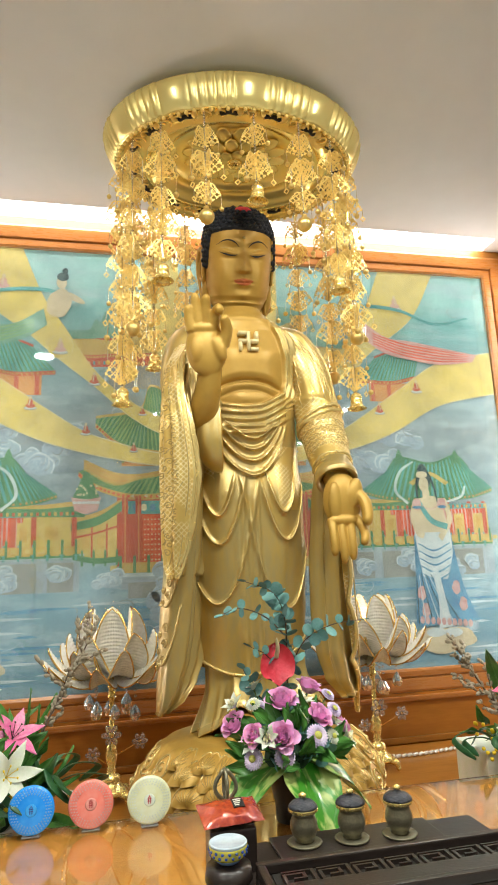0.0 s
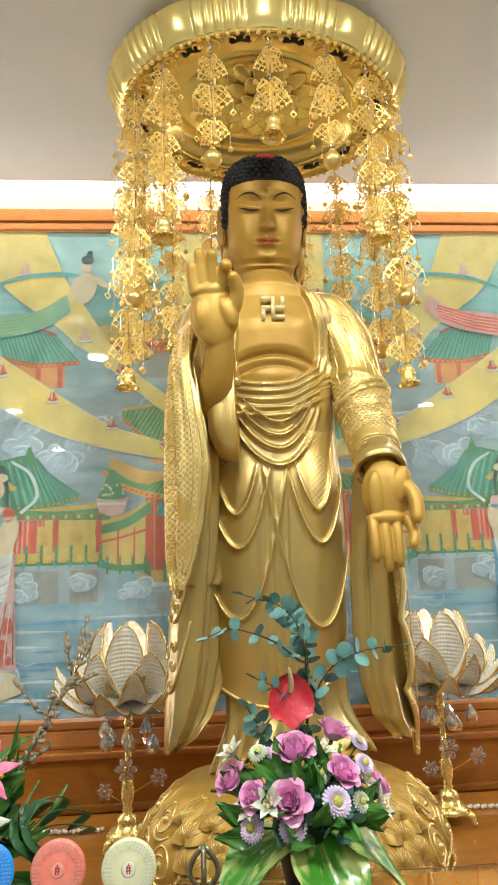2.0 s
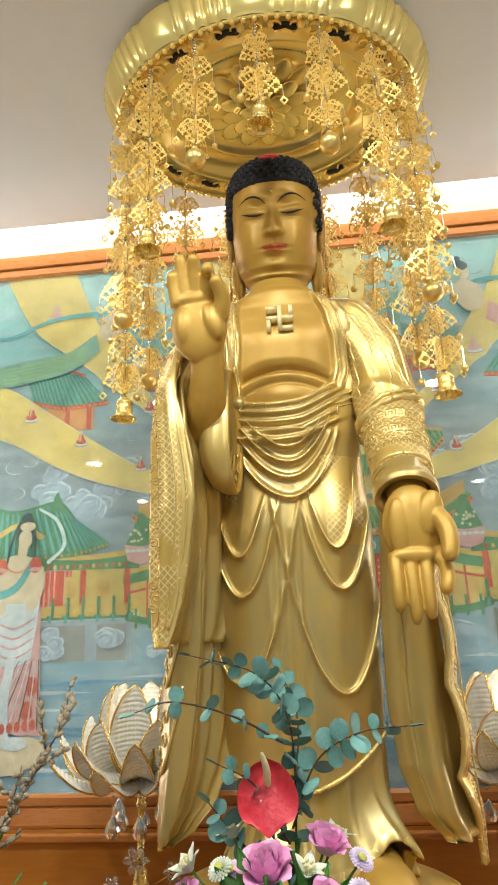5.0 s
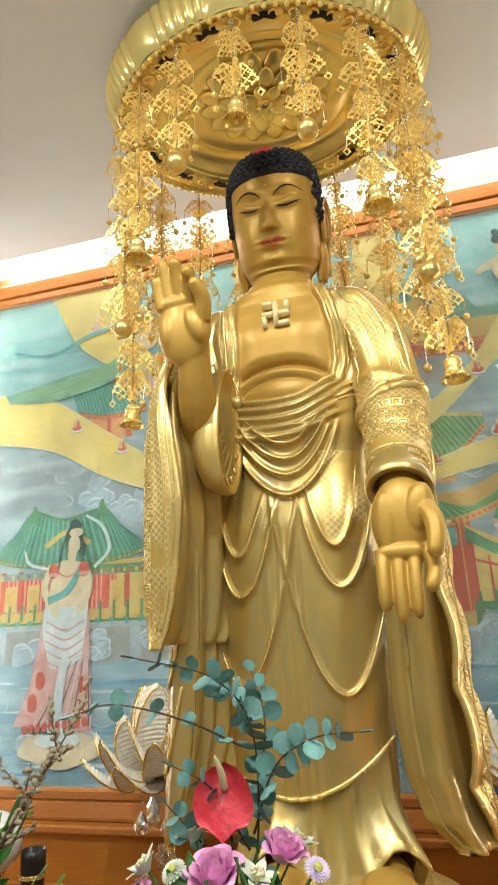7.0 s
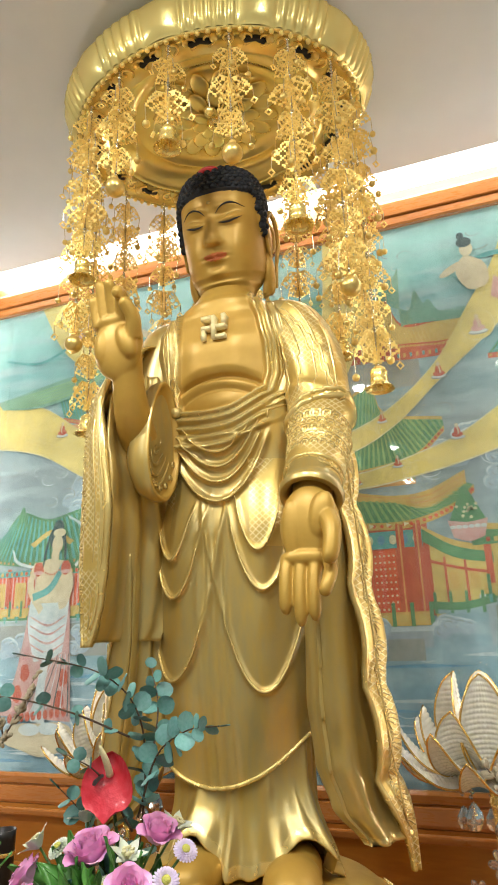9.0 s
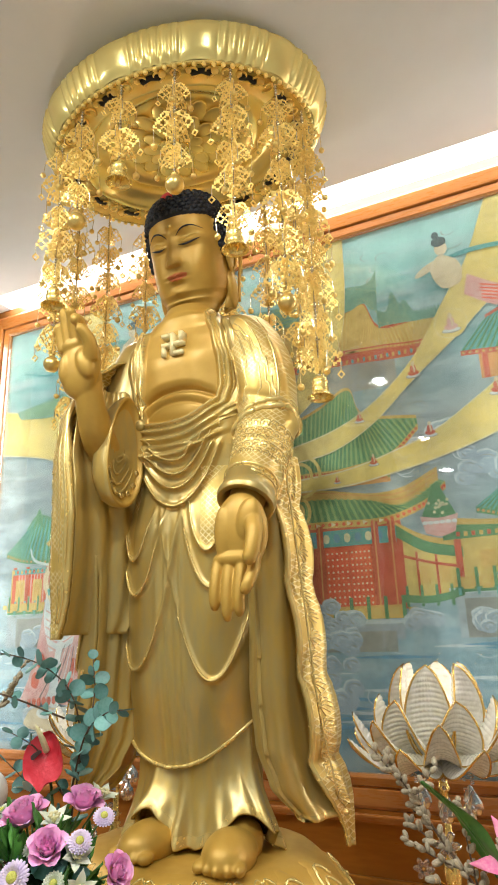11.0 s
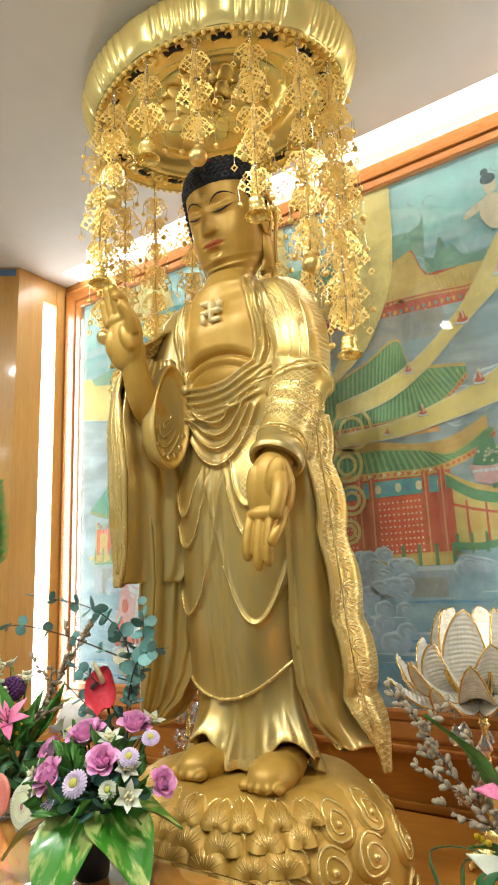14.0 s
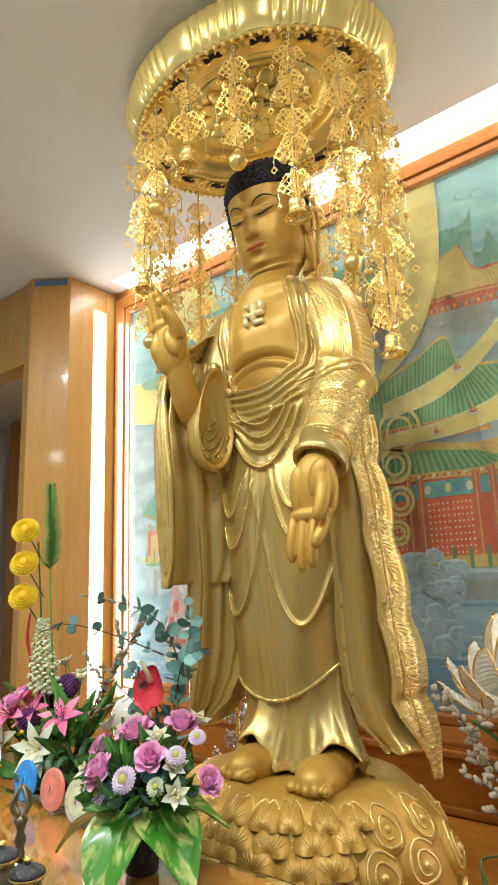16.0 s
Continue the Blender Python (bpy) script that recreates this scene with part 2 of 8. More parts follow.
# mural frame
FX0, FX1, FZ0, FZ1 = -1.05, 1.98, 1.02, 3.04
mural = empty("mural", (CX, MURAL_Y, FZ0), "large framed temple landscape mural painted behind glass", "mural")


def moulding(name, a, b, w, inward, parent):
    """A stepped frame bar from a to b, w wide away from the painting. inward: unit vector towards the painting."""
    prof = [(0, 0.0), (0, 0.030), (0.012, 0.036), (0.35 * w, 0.036), (0.38 * w, 0.028), (0.42 * w, 0.028), (0.45 * w, 0.042), (0.9 * w, 0.050), (w, 0.046), (w, 0.0)]
    bm = bmesh.new()
    a, b, n = Vector(a), Vector(b), Vector(inward)
    d = (b - a).normalized()
    rings = []
    for end, sgn in ((a, -1), (b, 1)):
        rings.append([end - n * u + Vector((0, -v, 0)) + d * sgn * u * 0.999 for u, v in prof])
    loft(bm, rings)
    bmesh.ops.recalc_face_normals(bm, faces=bm.faces)
    ob = part(name, bm, M["frame"], parent, "polished reddish wood frame bar", smooth=False)
    ob.matrix_parent_inverse = Matrix.Translation((-CX, -MURAL_Y, -FZ0))
    return ob


YF = MURAL_Y + 0.018
moulding("top_bar", (FX0, YF, FZ1), (FX1, YF, FZ1), 0.115, (0, 0, -1), mural)
moulding("bottom_bar", (FX0, YF, FZ0), (FX1, YF, FZ0), 0.10, (0, 0, 1), mural)
moulding("side_bar", (FX0, YF, FZ0), (FX0, YF, FZ1), 0.125, (1, 0, 0), mural)
moulding("side_bar", (FX1, YF, FZ0), (FX1, YF, FZ1), 0.125, (-1, 0, 0), mural)
slab("trim_top", X0 + 0.002, X1 - 0.002, MURAL_Y - 0.02, MURAL_Y + 0.018, FZ1 + 0.116, CEIL - 0.002, M["wood"], label="honey-coloured wooden cornice above the frame")
# panel between the frame and the altar top, with its base moulding
slab("wall_panel", X0 + 0.002, X1 - 0.002, MURAL_Y - 0.03, MURAL_Y + 0.018, ALTAR_Z - 0.1, FZ0 - 0.102, M["wood_panel"], label="honey-coloured wooden back panel below the painting")
slab("trim_base", X0 + 0.002, X1 - 0.002, MURAL_Y - 0.05, MURAL_Y - 0.031, ALTAR_Z + 0.001, ALTAR_Z + 0.028, M["wood"], 0.006, label="wooden base moulding along the altar top")
slab("trim_ledge", X0 + 0.002, X1 - 0.002, MURAL_Y - 0.055, MURAL_Y - 0.031, FZ0 - 0.135, FZ0 - 0.112, M["frame"], 0.006, label="reddish wooden ledge under the frame")

# altar and front table
altar = empty("altar", (CX, 2.3, 0), "honey-coloured wooden altar against the back panel", "altar")


def under(ob, parent):
    """Make a part that was built in place a child of its thing."""
    ob.parent = parent
    ob.matrix_parent_inverse = Matrix.Translation(-parent.location)
    return ob


under(part("top", box(bmesh.new(), X0 + 0.003, X1 - 0.003, 1.80, MURAL_Y - 0.052, ALTAR_Z - 0.04, ALTAR_Z, 0.004), M["wood"], smooth=False), altar)
under(part("body", box(bmesh.new(), X0 + 0.02, X1 - 0.02, 1.86, MURAL_Y - 0.06, 0.001, ALTAR_Z - 0.041), M["wood"], smooth=False), altar)
table = empty("offering_table", (CX, 1.45, 0), "polished wooden offering table with a glass sheet on top", "table")
TX0, TX1, TY0, TY1 = -1.1, 2.02, 1.08, 1.79
under(part("tabletop", box(bmesh.new(), TX0, TX1, TY0, TY1, TABLE_Z - 0.05, TABLE_Z - 0.009, 0.006), M["wood"], smooth=False), table)
glass = under(part("glass_sheet", box(bmesh.new(), TX0 + 0.004, TX1 - 0.004, TY0 + 0.004, TY1 + 0.012, TABLE_Z - 0.0088, TABLE_Z, 0.0015), M["glass"], label="clear glass sheet", smooth=False), table)
under(part("apron", box(bmesh.new(), TX0 + 0.04, TX1 - 0.04, TY0 + 0.05, TY1 - 0.05, TABLE_Z - 0.17, TABLE_Z - 0.051), M["wood"], smooth=False), table)
for lx in (TX0 + 0.08, TX1 - 0.08):
    for ly in (TY0 + 0.08, TY1 - 0.08):
        under(part("leg", box(bmesh.new(), lx - 0.04, lx + 0.04, ly - 0.03, ly + 0.03, 0.001, TABLE_Z - 0.171, 0.006), M["wood"], smooth=False), table)
glass.visible_shadow = False
# the downlights, as fixtures
for px, py in SPOTS:
    bm = bmesh.new()
    lathe(bm, [(0.001, CEIL - 0.003), (0.066, CEIL - 0.003), (0.075, CEIL - 0.001)], 20, (px, py))
    part("recessed_spot", bm, M["spot"], label="small round recessed ceiling spot, lit", category="ceiling light")

# ---- the mural: a flat painting, mirrored about the middle, behind a sheet of glass ----


def paint(name, colour, second=None, scale=14.0):
    # each pigment is dimmed, with a thin grey haze as on glass mixed in
    colour = tuple(0.88 * c + 0.05 * g for c, g in zip(colour, (0.27, 0.33, 0.34)))
    second = tuple(0.88 * c + 0.05 * g for c, g in zip(second, (0.27, 0.33, 0.34))) if second else None
    return material(name, colour, 0.55, second=second, scale=scale, amount=0.8, bump=0.03, bump_scale=90)


def ground_paint():
    """Sky above, grey clouds in the middle and banded water below, all painted."""
    m = bpy.data.materials.new("mural_ground_paint")
    m.use_nodes = True
    nt = m.node_tree
    b = nt.nodes["Principled BSDF"]
    b.inputs["Roughness"].default_value = 0.55
    tc, sep = nt.nodes.new("ShaderNodeTexCoord"), nt.nodes.new("ShaderNodeSeparateXYZ")
    nt.links.new(tc.outputs["Object"], sep.inputs[0])
    mr = nt.nodes.new("ShaderNodeMapRange")
    mr.inputs[1].default_value, mr.inputs[2].default_value = FZ0, FZ1
    nt.links.new(sep.outputs[2], mr.inputs[0])
    wob = nt.nodes.new("ShaderNodeTexNoise")
    wob.inputs["Scale"].default_value, wob.inputs["Detail"].default_value = 2.5, 4
    nt.links.new(tc.outputs["Object"], wob.inputs["Vector"])
    add = nt.nodes.new("ShaderNodeMath")
    add.operation = "MULTIPLY_ADD"
    add.inputs[1].default_value = 0.16
    nt.links.new(wob.outputs[0], add.inputs[0])
    nt.links.new(mr.outputs[0], add.inputs[2])
    ramp = nt.nodes.new("ShaderNodeValToRGB")
    stops = [(0.0, (0.143, 0.244, 0.294)), (0.12, (0.126, 0.235, 0.294)), (0.24, (0.185, 0.302, 0.353)), (0.34, (0.218, 0.319, 0.353)), (0.5, (0.193, 0.252, 0.277)), (0.66, (0.227, 0.269, 0.277)), (0.80, (0.185, 0.302, 0.319)), (0.93, (0.168, 0.370, 0.353)), (1.0, (0.269, 0.470, 0.437))]
    e = ramp.color_ramp.elements
    e[0].position, e[0].color = stops[0][0], (*stops[0][1], 1)
    e[1].position, e[1].color = stops[-1][0], (*stops[-1][1], 1)
    for p, c in stops[1:-1]:
        q = e.new(p)
        q.color = (*c, 1)
    nt.links.new(add.outputs[0], ramp.inputs[0])
    mp, streak = nt.nodes.new("ShaderNodeMapping"), nt.nodes.new("ShaderNodeTexNoise")
    mp.inputs["Scale"].default_value = (2.2, 1, 13)
    streak.inputs["Scale"].default_value, streak.inputs["Detail"].default_value = 1.6, 5
    nt.links.new(tc.outputs["Object"], mp.inputs[0])
    nt.links.new(mp.outputs[0], streak.inputs["Vector"])
    sr = nt.nodes.new("ShaderNodeMapRange")
    sr.inputs[1].default_value, sr.inputs[2].default_value = 0.42, 0.68
    nt.links.new(streak.outputs[0], sr.inputs[0])
    mix = nt.nodes.new("ShaderNodeMix")
    mix.data_type = "RGBA"
    mix.inputs[7].default_value = (0.36, 0.44, 0.46, 1)
    fac = nt.nodes.new("ShaderNodeMath")
    fac.operation = "MULTIPLY"
    fac.inputs[1].default_value = 0.6
    nt.links.new(sr.outputs[0], fac.inputs[0])
    nt.links.new(fac.outputs[0], mix.inputs[0])
    nt.links.new(ramp.outputs[0], mix.inputs[6])
    nt.links.new(mix.outputs[2], b.inputs["Base Color"])
    return m


P = {
    "yellow": paint("painted_ray_yellow", (0.66, 0.50, 0.12), (0.60, 0.47, 0.16), 5),
    "cream": paint("painted_cream", (0.74, 0.66, 0.42)),
    "green": paint("painted_roof_green", (0.065, 0.19, 0.09), (0.10, 0.25, 0.11)),
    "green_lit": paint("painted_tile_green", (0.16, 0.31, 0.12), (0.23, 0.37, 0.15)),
    "teal": paint("painted_teal", (0.07, 0.27, 0.27), (0.11, 0.34, 0.32)),
    "ochre": paint("painted_ochre", (0.46, 0.27, 0.06), (0.55, 0.36, 0.10)),
    "orange": paint("painted_orange", (0.50, 0.20, 0.05), (0.58, 0.28, 0.09)),
    "red": paint("painted_red", (0.58, 0.060, 0.022), (0.64, 0.11, 0.04)),
    "darkred": paint("painted_column_red", (0.42, 0.055, 0.028), (0.50, 0.10, 0.045)),
    "wall": paint("painted_wall_yellow", (0.58, 0.44, 0.12), (0.52, 0.38, 0.12)),
    "stone": paint("painted_stone", (0.36, 0.42, 0.45), (0.30, 0.35, 0.38)),
    "shade": paint("painted_stone_shade", (0.23, 0.24, 0.22), (0.29, 0.29, 0.26)),
    "cloud": paint("painted_cloud", (0.40, 0.47, 0.52), (0.30, 0.38, 0.44), 9),
    "cloud_edge": paint("painted_cloud_light", (0.58, 0.65, 0.69)),
    "line": paint("painted_dark_line", (0.06, 0.10, 0.10)),
    "skin": paint("painted_pale_ochre", (0.50, 0.42, 0.27), (0.58, 0.47, 0.31), 30),
    "white": paint("painted_white", (0.60, 0.62, 0.60), (0.46, 0.52, 0.53), 24),
    "pink": paint("painted_pink", (0.50, 0.20, 0.19), (0.55, 0.34, 0.31), 22),
    "blue": paint("painted_blue", (0.07, 0.19, 0.34), (0.13, 0.30, 0.42)),
    "moss": paint("painted_tree_green", (0.10, 0.24, 0.17), (0.17, 0.32, 0.24), 20),
}
under(part("painted_ground", box(bmesh.new(), FX0, FX1, MURAL_Y, MURAL_Y + 0.016, FZ0, FZ1), ground_paint(), label="painted sky, clouds and water", smooth=False), mural)
MX = 0.465


def strip(bm, a, b, depth, s, n=28, mi=0):
    """A painted band between two smooth edges of (u, z); u is counted from the mural's middle, s is the side."""
    y = MURAL_Y - depth
    ea, eb = ([bm.verts.new((MX + s * p.x, y, p.y)) for p in spline([(u, z, 0) for u, z in e], n)] for e in (a, b))
    for i in range(n - 1):
        q = (ea[i], ea[i + 1], eb[i + 1], eb[i])
        f = bm.faces.new(q)
        f.material_index = mi
        f.normal_update()
        if f.normal.y > 0:
            f.normal_flip()


def blob(bm, u, z, ru, rz, depth, s, n=18, mi=0, wob=0.0, tilt=0.0):
    y = MURAL_Y - depth
    vs = []
    for i in range(n):
        a = math.tau * i / n
        k = 1 + wob * math.sin(5 * a + 9 * u) + wob * 0.6 * math.sin(3 * a + 17 * z)
        p, q = ru * k * math.cos(a), rz * k * math.sin(a)
        vs.append(bm.verts.new((MX + s * (u + p * math.cos(tilt) - q * math.sin(tilt)), y, z + p * math.sin(tilt) + q * math.cos(tilt))))
    f = bm.faces.new(vs)
    f.material_index = mi
    f.normal_update()
    if f.normal.y > 0:
        f.normal_flip()


def rect(bm, u0, u1, z0, z1, depth, s, mi=0):
    strip(bm, [(u0, z0), (u1, z0)], [(u0, z1), (u1, z1)], depth, s, 2, mi)


def painted(name, bm, mats):
    bmesh.ops.recalc_face_normals(bm, faces=[])
    return under(part(name, bm, [P[k] for k in mats], smooth=False), mural)


def roof(name, s, depth, ridge, eave, mats, tiles=22, lip=0.022):
    """A painted tiled roof: a field between ridge and eave lines, tile ribs across, a lip and a row of rafter ends."""
    bm = bmesh.new()
    strip(bm, ridge, eave, depth, s, 40, 0)
    ra, ea = spline([(u, z, 0) for u, z in ridge], tiles + 1), spline([(u, z, 0) for u, z in eave], tiles + 1)
    for i in range(tiles):
        a0, a1 = ra[i].lerp(ra[i + 1], 0.2), ra[i].lerp(ra[i + 1], 0.62)
        b0, b1 = ea[i].lerp(ea[i + 1], 0.2), ea[i].lerp(ea[i + 1], 0.62)
        strip(bm, [(a0.x, a0.y), (b0.x, b0.y)], [(a1.x, a1.y), (b1.x, b1.y)], depth + 0.0006, s, 2, 1)
    strip(bm, eave, [(u, z - lip) for u, z in eave], depth + 0.0003, s, 40, 2)
    for i in range(tiles):
        c = ea[i].lerp(ea[i + 1], 0.4)
        blob(bm, c.x, c.y - lip * 0.5, lip * 0.28, lip * 0.28, depth + 0.0009, s, 6, 3)
    strip(bm, [(u, z + 0.012) for u, z in ridge], ridge, depth + 0.0009, s, 40, 2)
    return painted(name, bm, mats)


RAYS = [
    ([(0.335, 3.04), (0.325, 2.75), (0.285, 2.56), (0.18, 2.37), (0.03, 2.25)], [(0.17, 3.04), (0.15, 2.72), (0.11, 2.48), (0.06, 2.36), (0.02, 2.28)]),
    ([(0.90, 3.04), (0.80, 2.80), (0.70, 2.65), (0.56, 2.44), (0.39, 2.29), (0.23, 2.21), (0.03, 2.16)], [(1.215, 3.04), (1.07, 2.78), (0.86, 2.61), (0.735, 2.50), (0.56, 2.36), (0.40, 2.22), (0.23, 2.13), (0.03, 2.10)]),
    ([(1.51, 2.60), (1.195, 2.53), (0.975, 2.39), (0.785, 2.26), (0.61, 2.15), (0.47, 2.10), (0.28, 2.05), (0.03, 2.03)], [(1.51, 2.37), (1.185, 2.30), (0.945, 2.17), (0.78, 2.10), (0.61, 2.05), (0.47, 2.02), (0.28, 1.99), (0.03, 1.985)]),
]
rng = random.Random(5)
for s in (-1, 1):
    # far temple: three green and ochre roofs, timber, columns and doors
    roof("painted_top_roof", s, 0.001, [(0.0, 2.70), (0.309, 2.70), (0.394, 2.724), (0.452, 2.605), (0.586, 2.601), (0.72, 2.594)], [(0.0, 2.54), (0.295, 2.539), (0.36, 2.537), (0.468, 2.531), (0.60, 2.520), (0.72, 2.535)], ("ochre", "wall", "darkred", "ochre"), 46, 0.022)
    bm = bmesh.new()
    strip(bm, [(0.0, 2.80), (0.32, 2.812), (0.402, 2.806), (0.439, 2.823), (0.461, 2.86)], [(0.0, 2.70), (0.309, 2.702), (0.394, 2.726), (0.43, 2.69), (0.452, 2.68)], 0.0022, s, 30, 0)
    strip(bm, [(0.449, 2.683), (0.488, 2.669), (0.513, 2.746), (0.54, 2.688), (0.563, 2.698), (0.60, 2.640), (0.715, 2.633)], [(0.452, 2.602), (0.471, 2.608), (0.52, 2.606), (0.55, 2.604), (0.586, 2.601), (0.65, 2.598), (0.715, 2.594)], 0.0022, s, 50, 0)
    for k in range(5):
        strip(bm, [(0.02, 2.715 + 0.018 * k), (0.30, 2.716 + 0.018 * k)], [(0.02, 2.720 + 0.018 * k), (0.30, 2.721 + 0.018 * k)], 0.0026, s, 2, 1)
    for k in range(8):
        strip(bm, [(0.60 + 0.013 * k, 2.632), (0.606 + 0.013 * k, 2.648), (0.611 + 0.013 * k, 2.632)], [(0.60 + 0.013 * k, 2.630), (0.606 + 0.013 * k, 2.630), (0.611 + 0.013 * k, 2.630)], 0.0024, s, 5, 0)
    painted("painted_ridge", bm, ("moss", "green_lit"))
    bm = bmesh.new()
    strip(bm, [(0.0, 2.52), (0.295, 2.518), (0.468, 2.510), (0.62, 2.50)], [(0.0, 2.48), (0.295, 2.478), (0.484, 2.465), (0.61, 2.462)], 0.0008, s, 20, 1)
    for k in range(26):
        rect(bm, 0.01 + 0.023 * k, 0.019 + 0.023 * k, 2.488 - 0.0006 * k, 2.505 - 0.0006 * k, 0.0011, s, 2 if k % 2 else 3)
    rect(bm, 0, 0.50, 2.36, 2.478, 0.0006, s, 0)
    painted("painted_timber", bm, ("shade", "darkred", "ochre", "teal"))
    roof("painted_middle_roof", s, 0.0014, [(0.0, 2.24), (0.173, 2.305), (0.305, 2.37), (0.36, 2.255), (0.556, 2.213)], [(0.0, 2.06), (0.15, 2.060), (0.272, 2.063), (0.445, 2.098), (0.558, 2.191)], ("green", "green_lit", "ochre", "darkred"), 34, 0.022)
    bm = bmesh.new()
    rect(bm, 0, 0.44, 1.99, 2.045, 0.0010, s, 1)
    for k in range(22):
        rect(bm, 0.01 + 0.02 * k, 0.018 + 0.02 * k, 2.005, 2.035, 0.0013, s, 2 if k % 2 else 3)
    strip(bm, [(0.0, 2.0), (0.182, 1.986), (0.353, 1.955), (0.474, 1.963), (0.607, 2.022)], [(0.0, 1.95), (0.18, 1.95), (0.353, 1.928), (0.474, 1.90), (0.607, 1.97)], 0.0024, s, 24, 0)
    for q in (0.25, 0.6):
        strip(bm, [(0.0, 2.0 - 0.05 * q), (0.182, 1.986 - 0.036 * q), (0.353, 1.955 - 0.027 * q), (0.474, 1.963 - 0.06 * q), (0.607, 2.022 - 0.052 * q)], [(0.0, 1.996 - 0.05 * q), (0.182, 1.982 - 0.036 * q), (0.353, 1.951 - 0.027 * q), (0.474, 1.958 - 0.06 * q), (0.607, 2.017 - 0.052 * q)], 0.0027, s, 24, 1)
    painted("painted_timber", bm, ("ochre", "orange", "green_lit", "darkred"))
    roof("painted_lower_roof", s, 0.002, [(0.0, 1.952), (0.18, 1.954), (0.352, 1.932), (0.467, 1.905), (0.607, 1.976)], [(0.0, 1.868), (0.2, 1.866), (0.40, 1.863), (0.55, 1.907), (0.630, 1.967)], ("green", "green_lit", "ochre", "red"), 30, 0.026)
    bm = bmesh.new()
    rect(bm, 0, 0.46, 1.54, 1.86, 0.001, s, 0)
    rect(bm, 0, 0.44, 1.77, 1.83, 0.0018, s, 1)
    for k in range(11):
        blob(bm, 0.02 + 0.04 * k, 1.80, 0.013, 0.018, 0.0024, s, 8, 2 + k % 2)
    for k in range(7):
        blob(bm, 0.03 + 0.06 * k, 1.852, 0.012, 0.010, 0.0030, s, 3, 2)
    for u in (0.105, 0.155, 0.365, 0.425):
        rect(bm, u - 0.013, u + 0.013, 1.55, 1.85, 0.0026, s, 4)
        rect(bm, u - 0.004, u + 0.002, 1.55, 1.85, 0.0032, s, 5)
    painted("painted_temple_front", bm, ("darkred", "teal", "cream", "blue", "darkred", "orange"))
    bm = bmesh.new()
    for u0, u1 in ((0.0, 0.085), (0.172, 0.262), (0.266, 0.345)):
        rect(bm, u0, u1, 1.55, 1.765, 0.0020, s, 0)
        for r in range(9):
            for c in range(5):
                blob(bm, u0 + (c + 0.5) * (u1 - u0) / 5, 1.565 + r * 0.0225, 0.0042, 0.0042, 0.0026, s, 6, 1)
    painted("painted_studded_door", bm, ("red", "cream"))
    # wing with its curved roof, side pavilion
    bm = bmesh.new()
    strip(bm, [(0.45, 1.78), (0.55, 1.73), (0.65, 1.71)], [(0.45, 1.57), (0.55, 1.57), (0.65, 1.60)], 0.0008, s, 12, 0)
    strip(bm, [(0.44, 1.83), (0.54, 1.765), (0.66, 1.735)], [(0.44, 1.785), (0.54, 1.725), (0.66, 1.70)], 0.0016, s, 14, 1)
    strip(bm, [(0.44, 1.84), (0.54, 1.785), (0.66, 1.755)], [(0.44, 1.83), (0.54, 1.765), (0.66, 1.735)], 0.0020, s, 14, 2)
    for u in (0.50, 0.565):
        rect(bm, u, u + 0.008, 1.575, 1.73, 0.0014, s, 3)
        rect(bm, u + 0.015, u + 0.045, 1.62, 1.68, 0.0014, s, 2)
    strip(bm, [(0.45, 1.725), (0.55, 1.695), (0.65, 1.675)], [(0.45, 1.715), (0.55, 1.685), (0.65, 1.665)], 0.0015, s, 12, 3)
    for k in range(4):
        u = 0.455 + 0.05 * k
        rect(bm, u, u + 0.010, 1.545, 1.615, 0.0026, s, 1)
    strip(bm, [(0.45, 1.585), (0.55, 1.58), (0.65, 1.60)], [(0.45, 1.56), (0.55, 1.555), (0.65, 1.575)], 0.0023, s, 12, 1)
    painted("painted_wing", bm, ("wall", "green", "ochre", "darkred"))
    bm = bmesh.new()
    rect(bm, 0.64, 1.39, 1.60, 1.79, 0.0008, s, 0)
    rect(bm, 0.86, 1.36, 1.63, 1.77, 0.0012, s, 1)
    for k in range(26):
        rect(bm, 0.865 + k * 0.019, 0.872 + k * 0.019, 1.635, 1.765, 0.0015, s, 5)
    for u in (0.645, 0.815, 0.90, 1.17, 1.29, 1.37):
        rect(bm, u - 0.011, u + 0.011, 1.60, 1.80, 0.0022, s, 2)
    for u in (0.70, 0.83, 1.20, 1.305):
        rect(bm, u, u + (0.08 if u == 0.70 else 0.055), 1.64, 1.74, 0.0019, s, 0)
        rect(bm, u + 0.012, u + (0.068 if u == 0.70 else 0.043), 1.66, 1.72, 0.0024, s, 3)
    strip(bm, [(0.60, 1.815), (0.80, 1.80), (0.98, 1.81)], [(0.60, 1.76), (0.80, 1.765), (0.98, 1.77)], 0.0028, s, 12, 4)
    strip(bm, [(0.60, 1.838), (0.80, 1.818), (0.98, 1.828)], [(0.60, 1.815), (0.80, 1.80), (0.98, 1.81)], 0.0030, s, 12, 3)
    rect(bm, 0.64, 1.38, 1.765, 1.79, 0.0026, s, 6)
    rect(bm, 0.62, 1.40, 1.585, 1.625, 0.0031, s, 4)
    for k in range(13):
        u = 0.63 + k * 0.060
        rect(bm, u, u + 0.010, 1.575, 1.645, 0.0036, s, 6)
        rect(bm, u + 0.018, u + 0.052, 1.595, 1.615, 0.0034, s, 3)
    for k in range(30):
        rect(bm, 0.645 + k * 0.025, 0.657 + k * 0.025, 1.770, 1.785, 0.0033, s, 3 if k % 2 else 2)
    painted("painted_pavilion", bm, ("wall", "red", "darkred", "ochre", "green", "pink", "teal"))
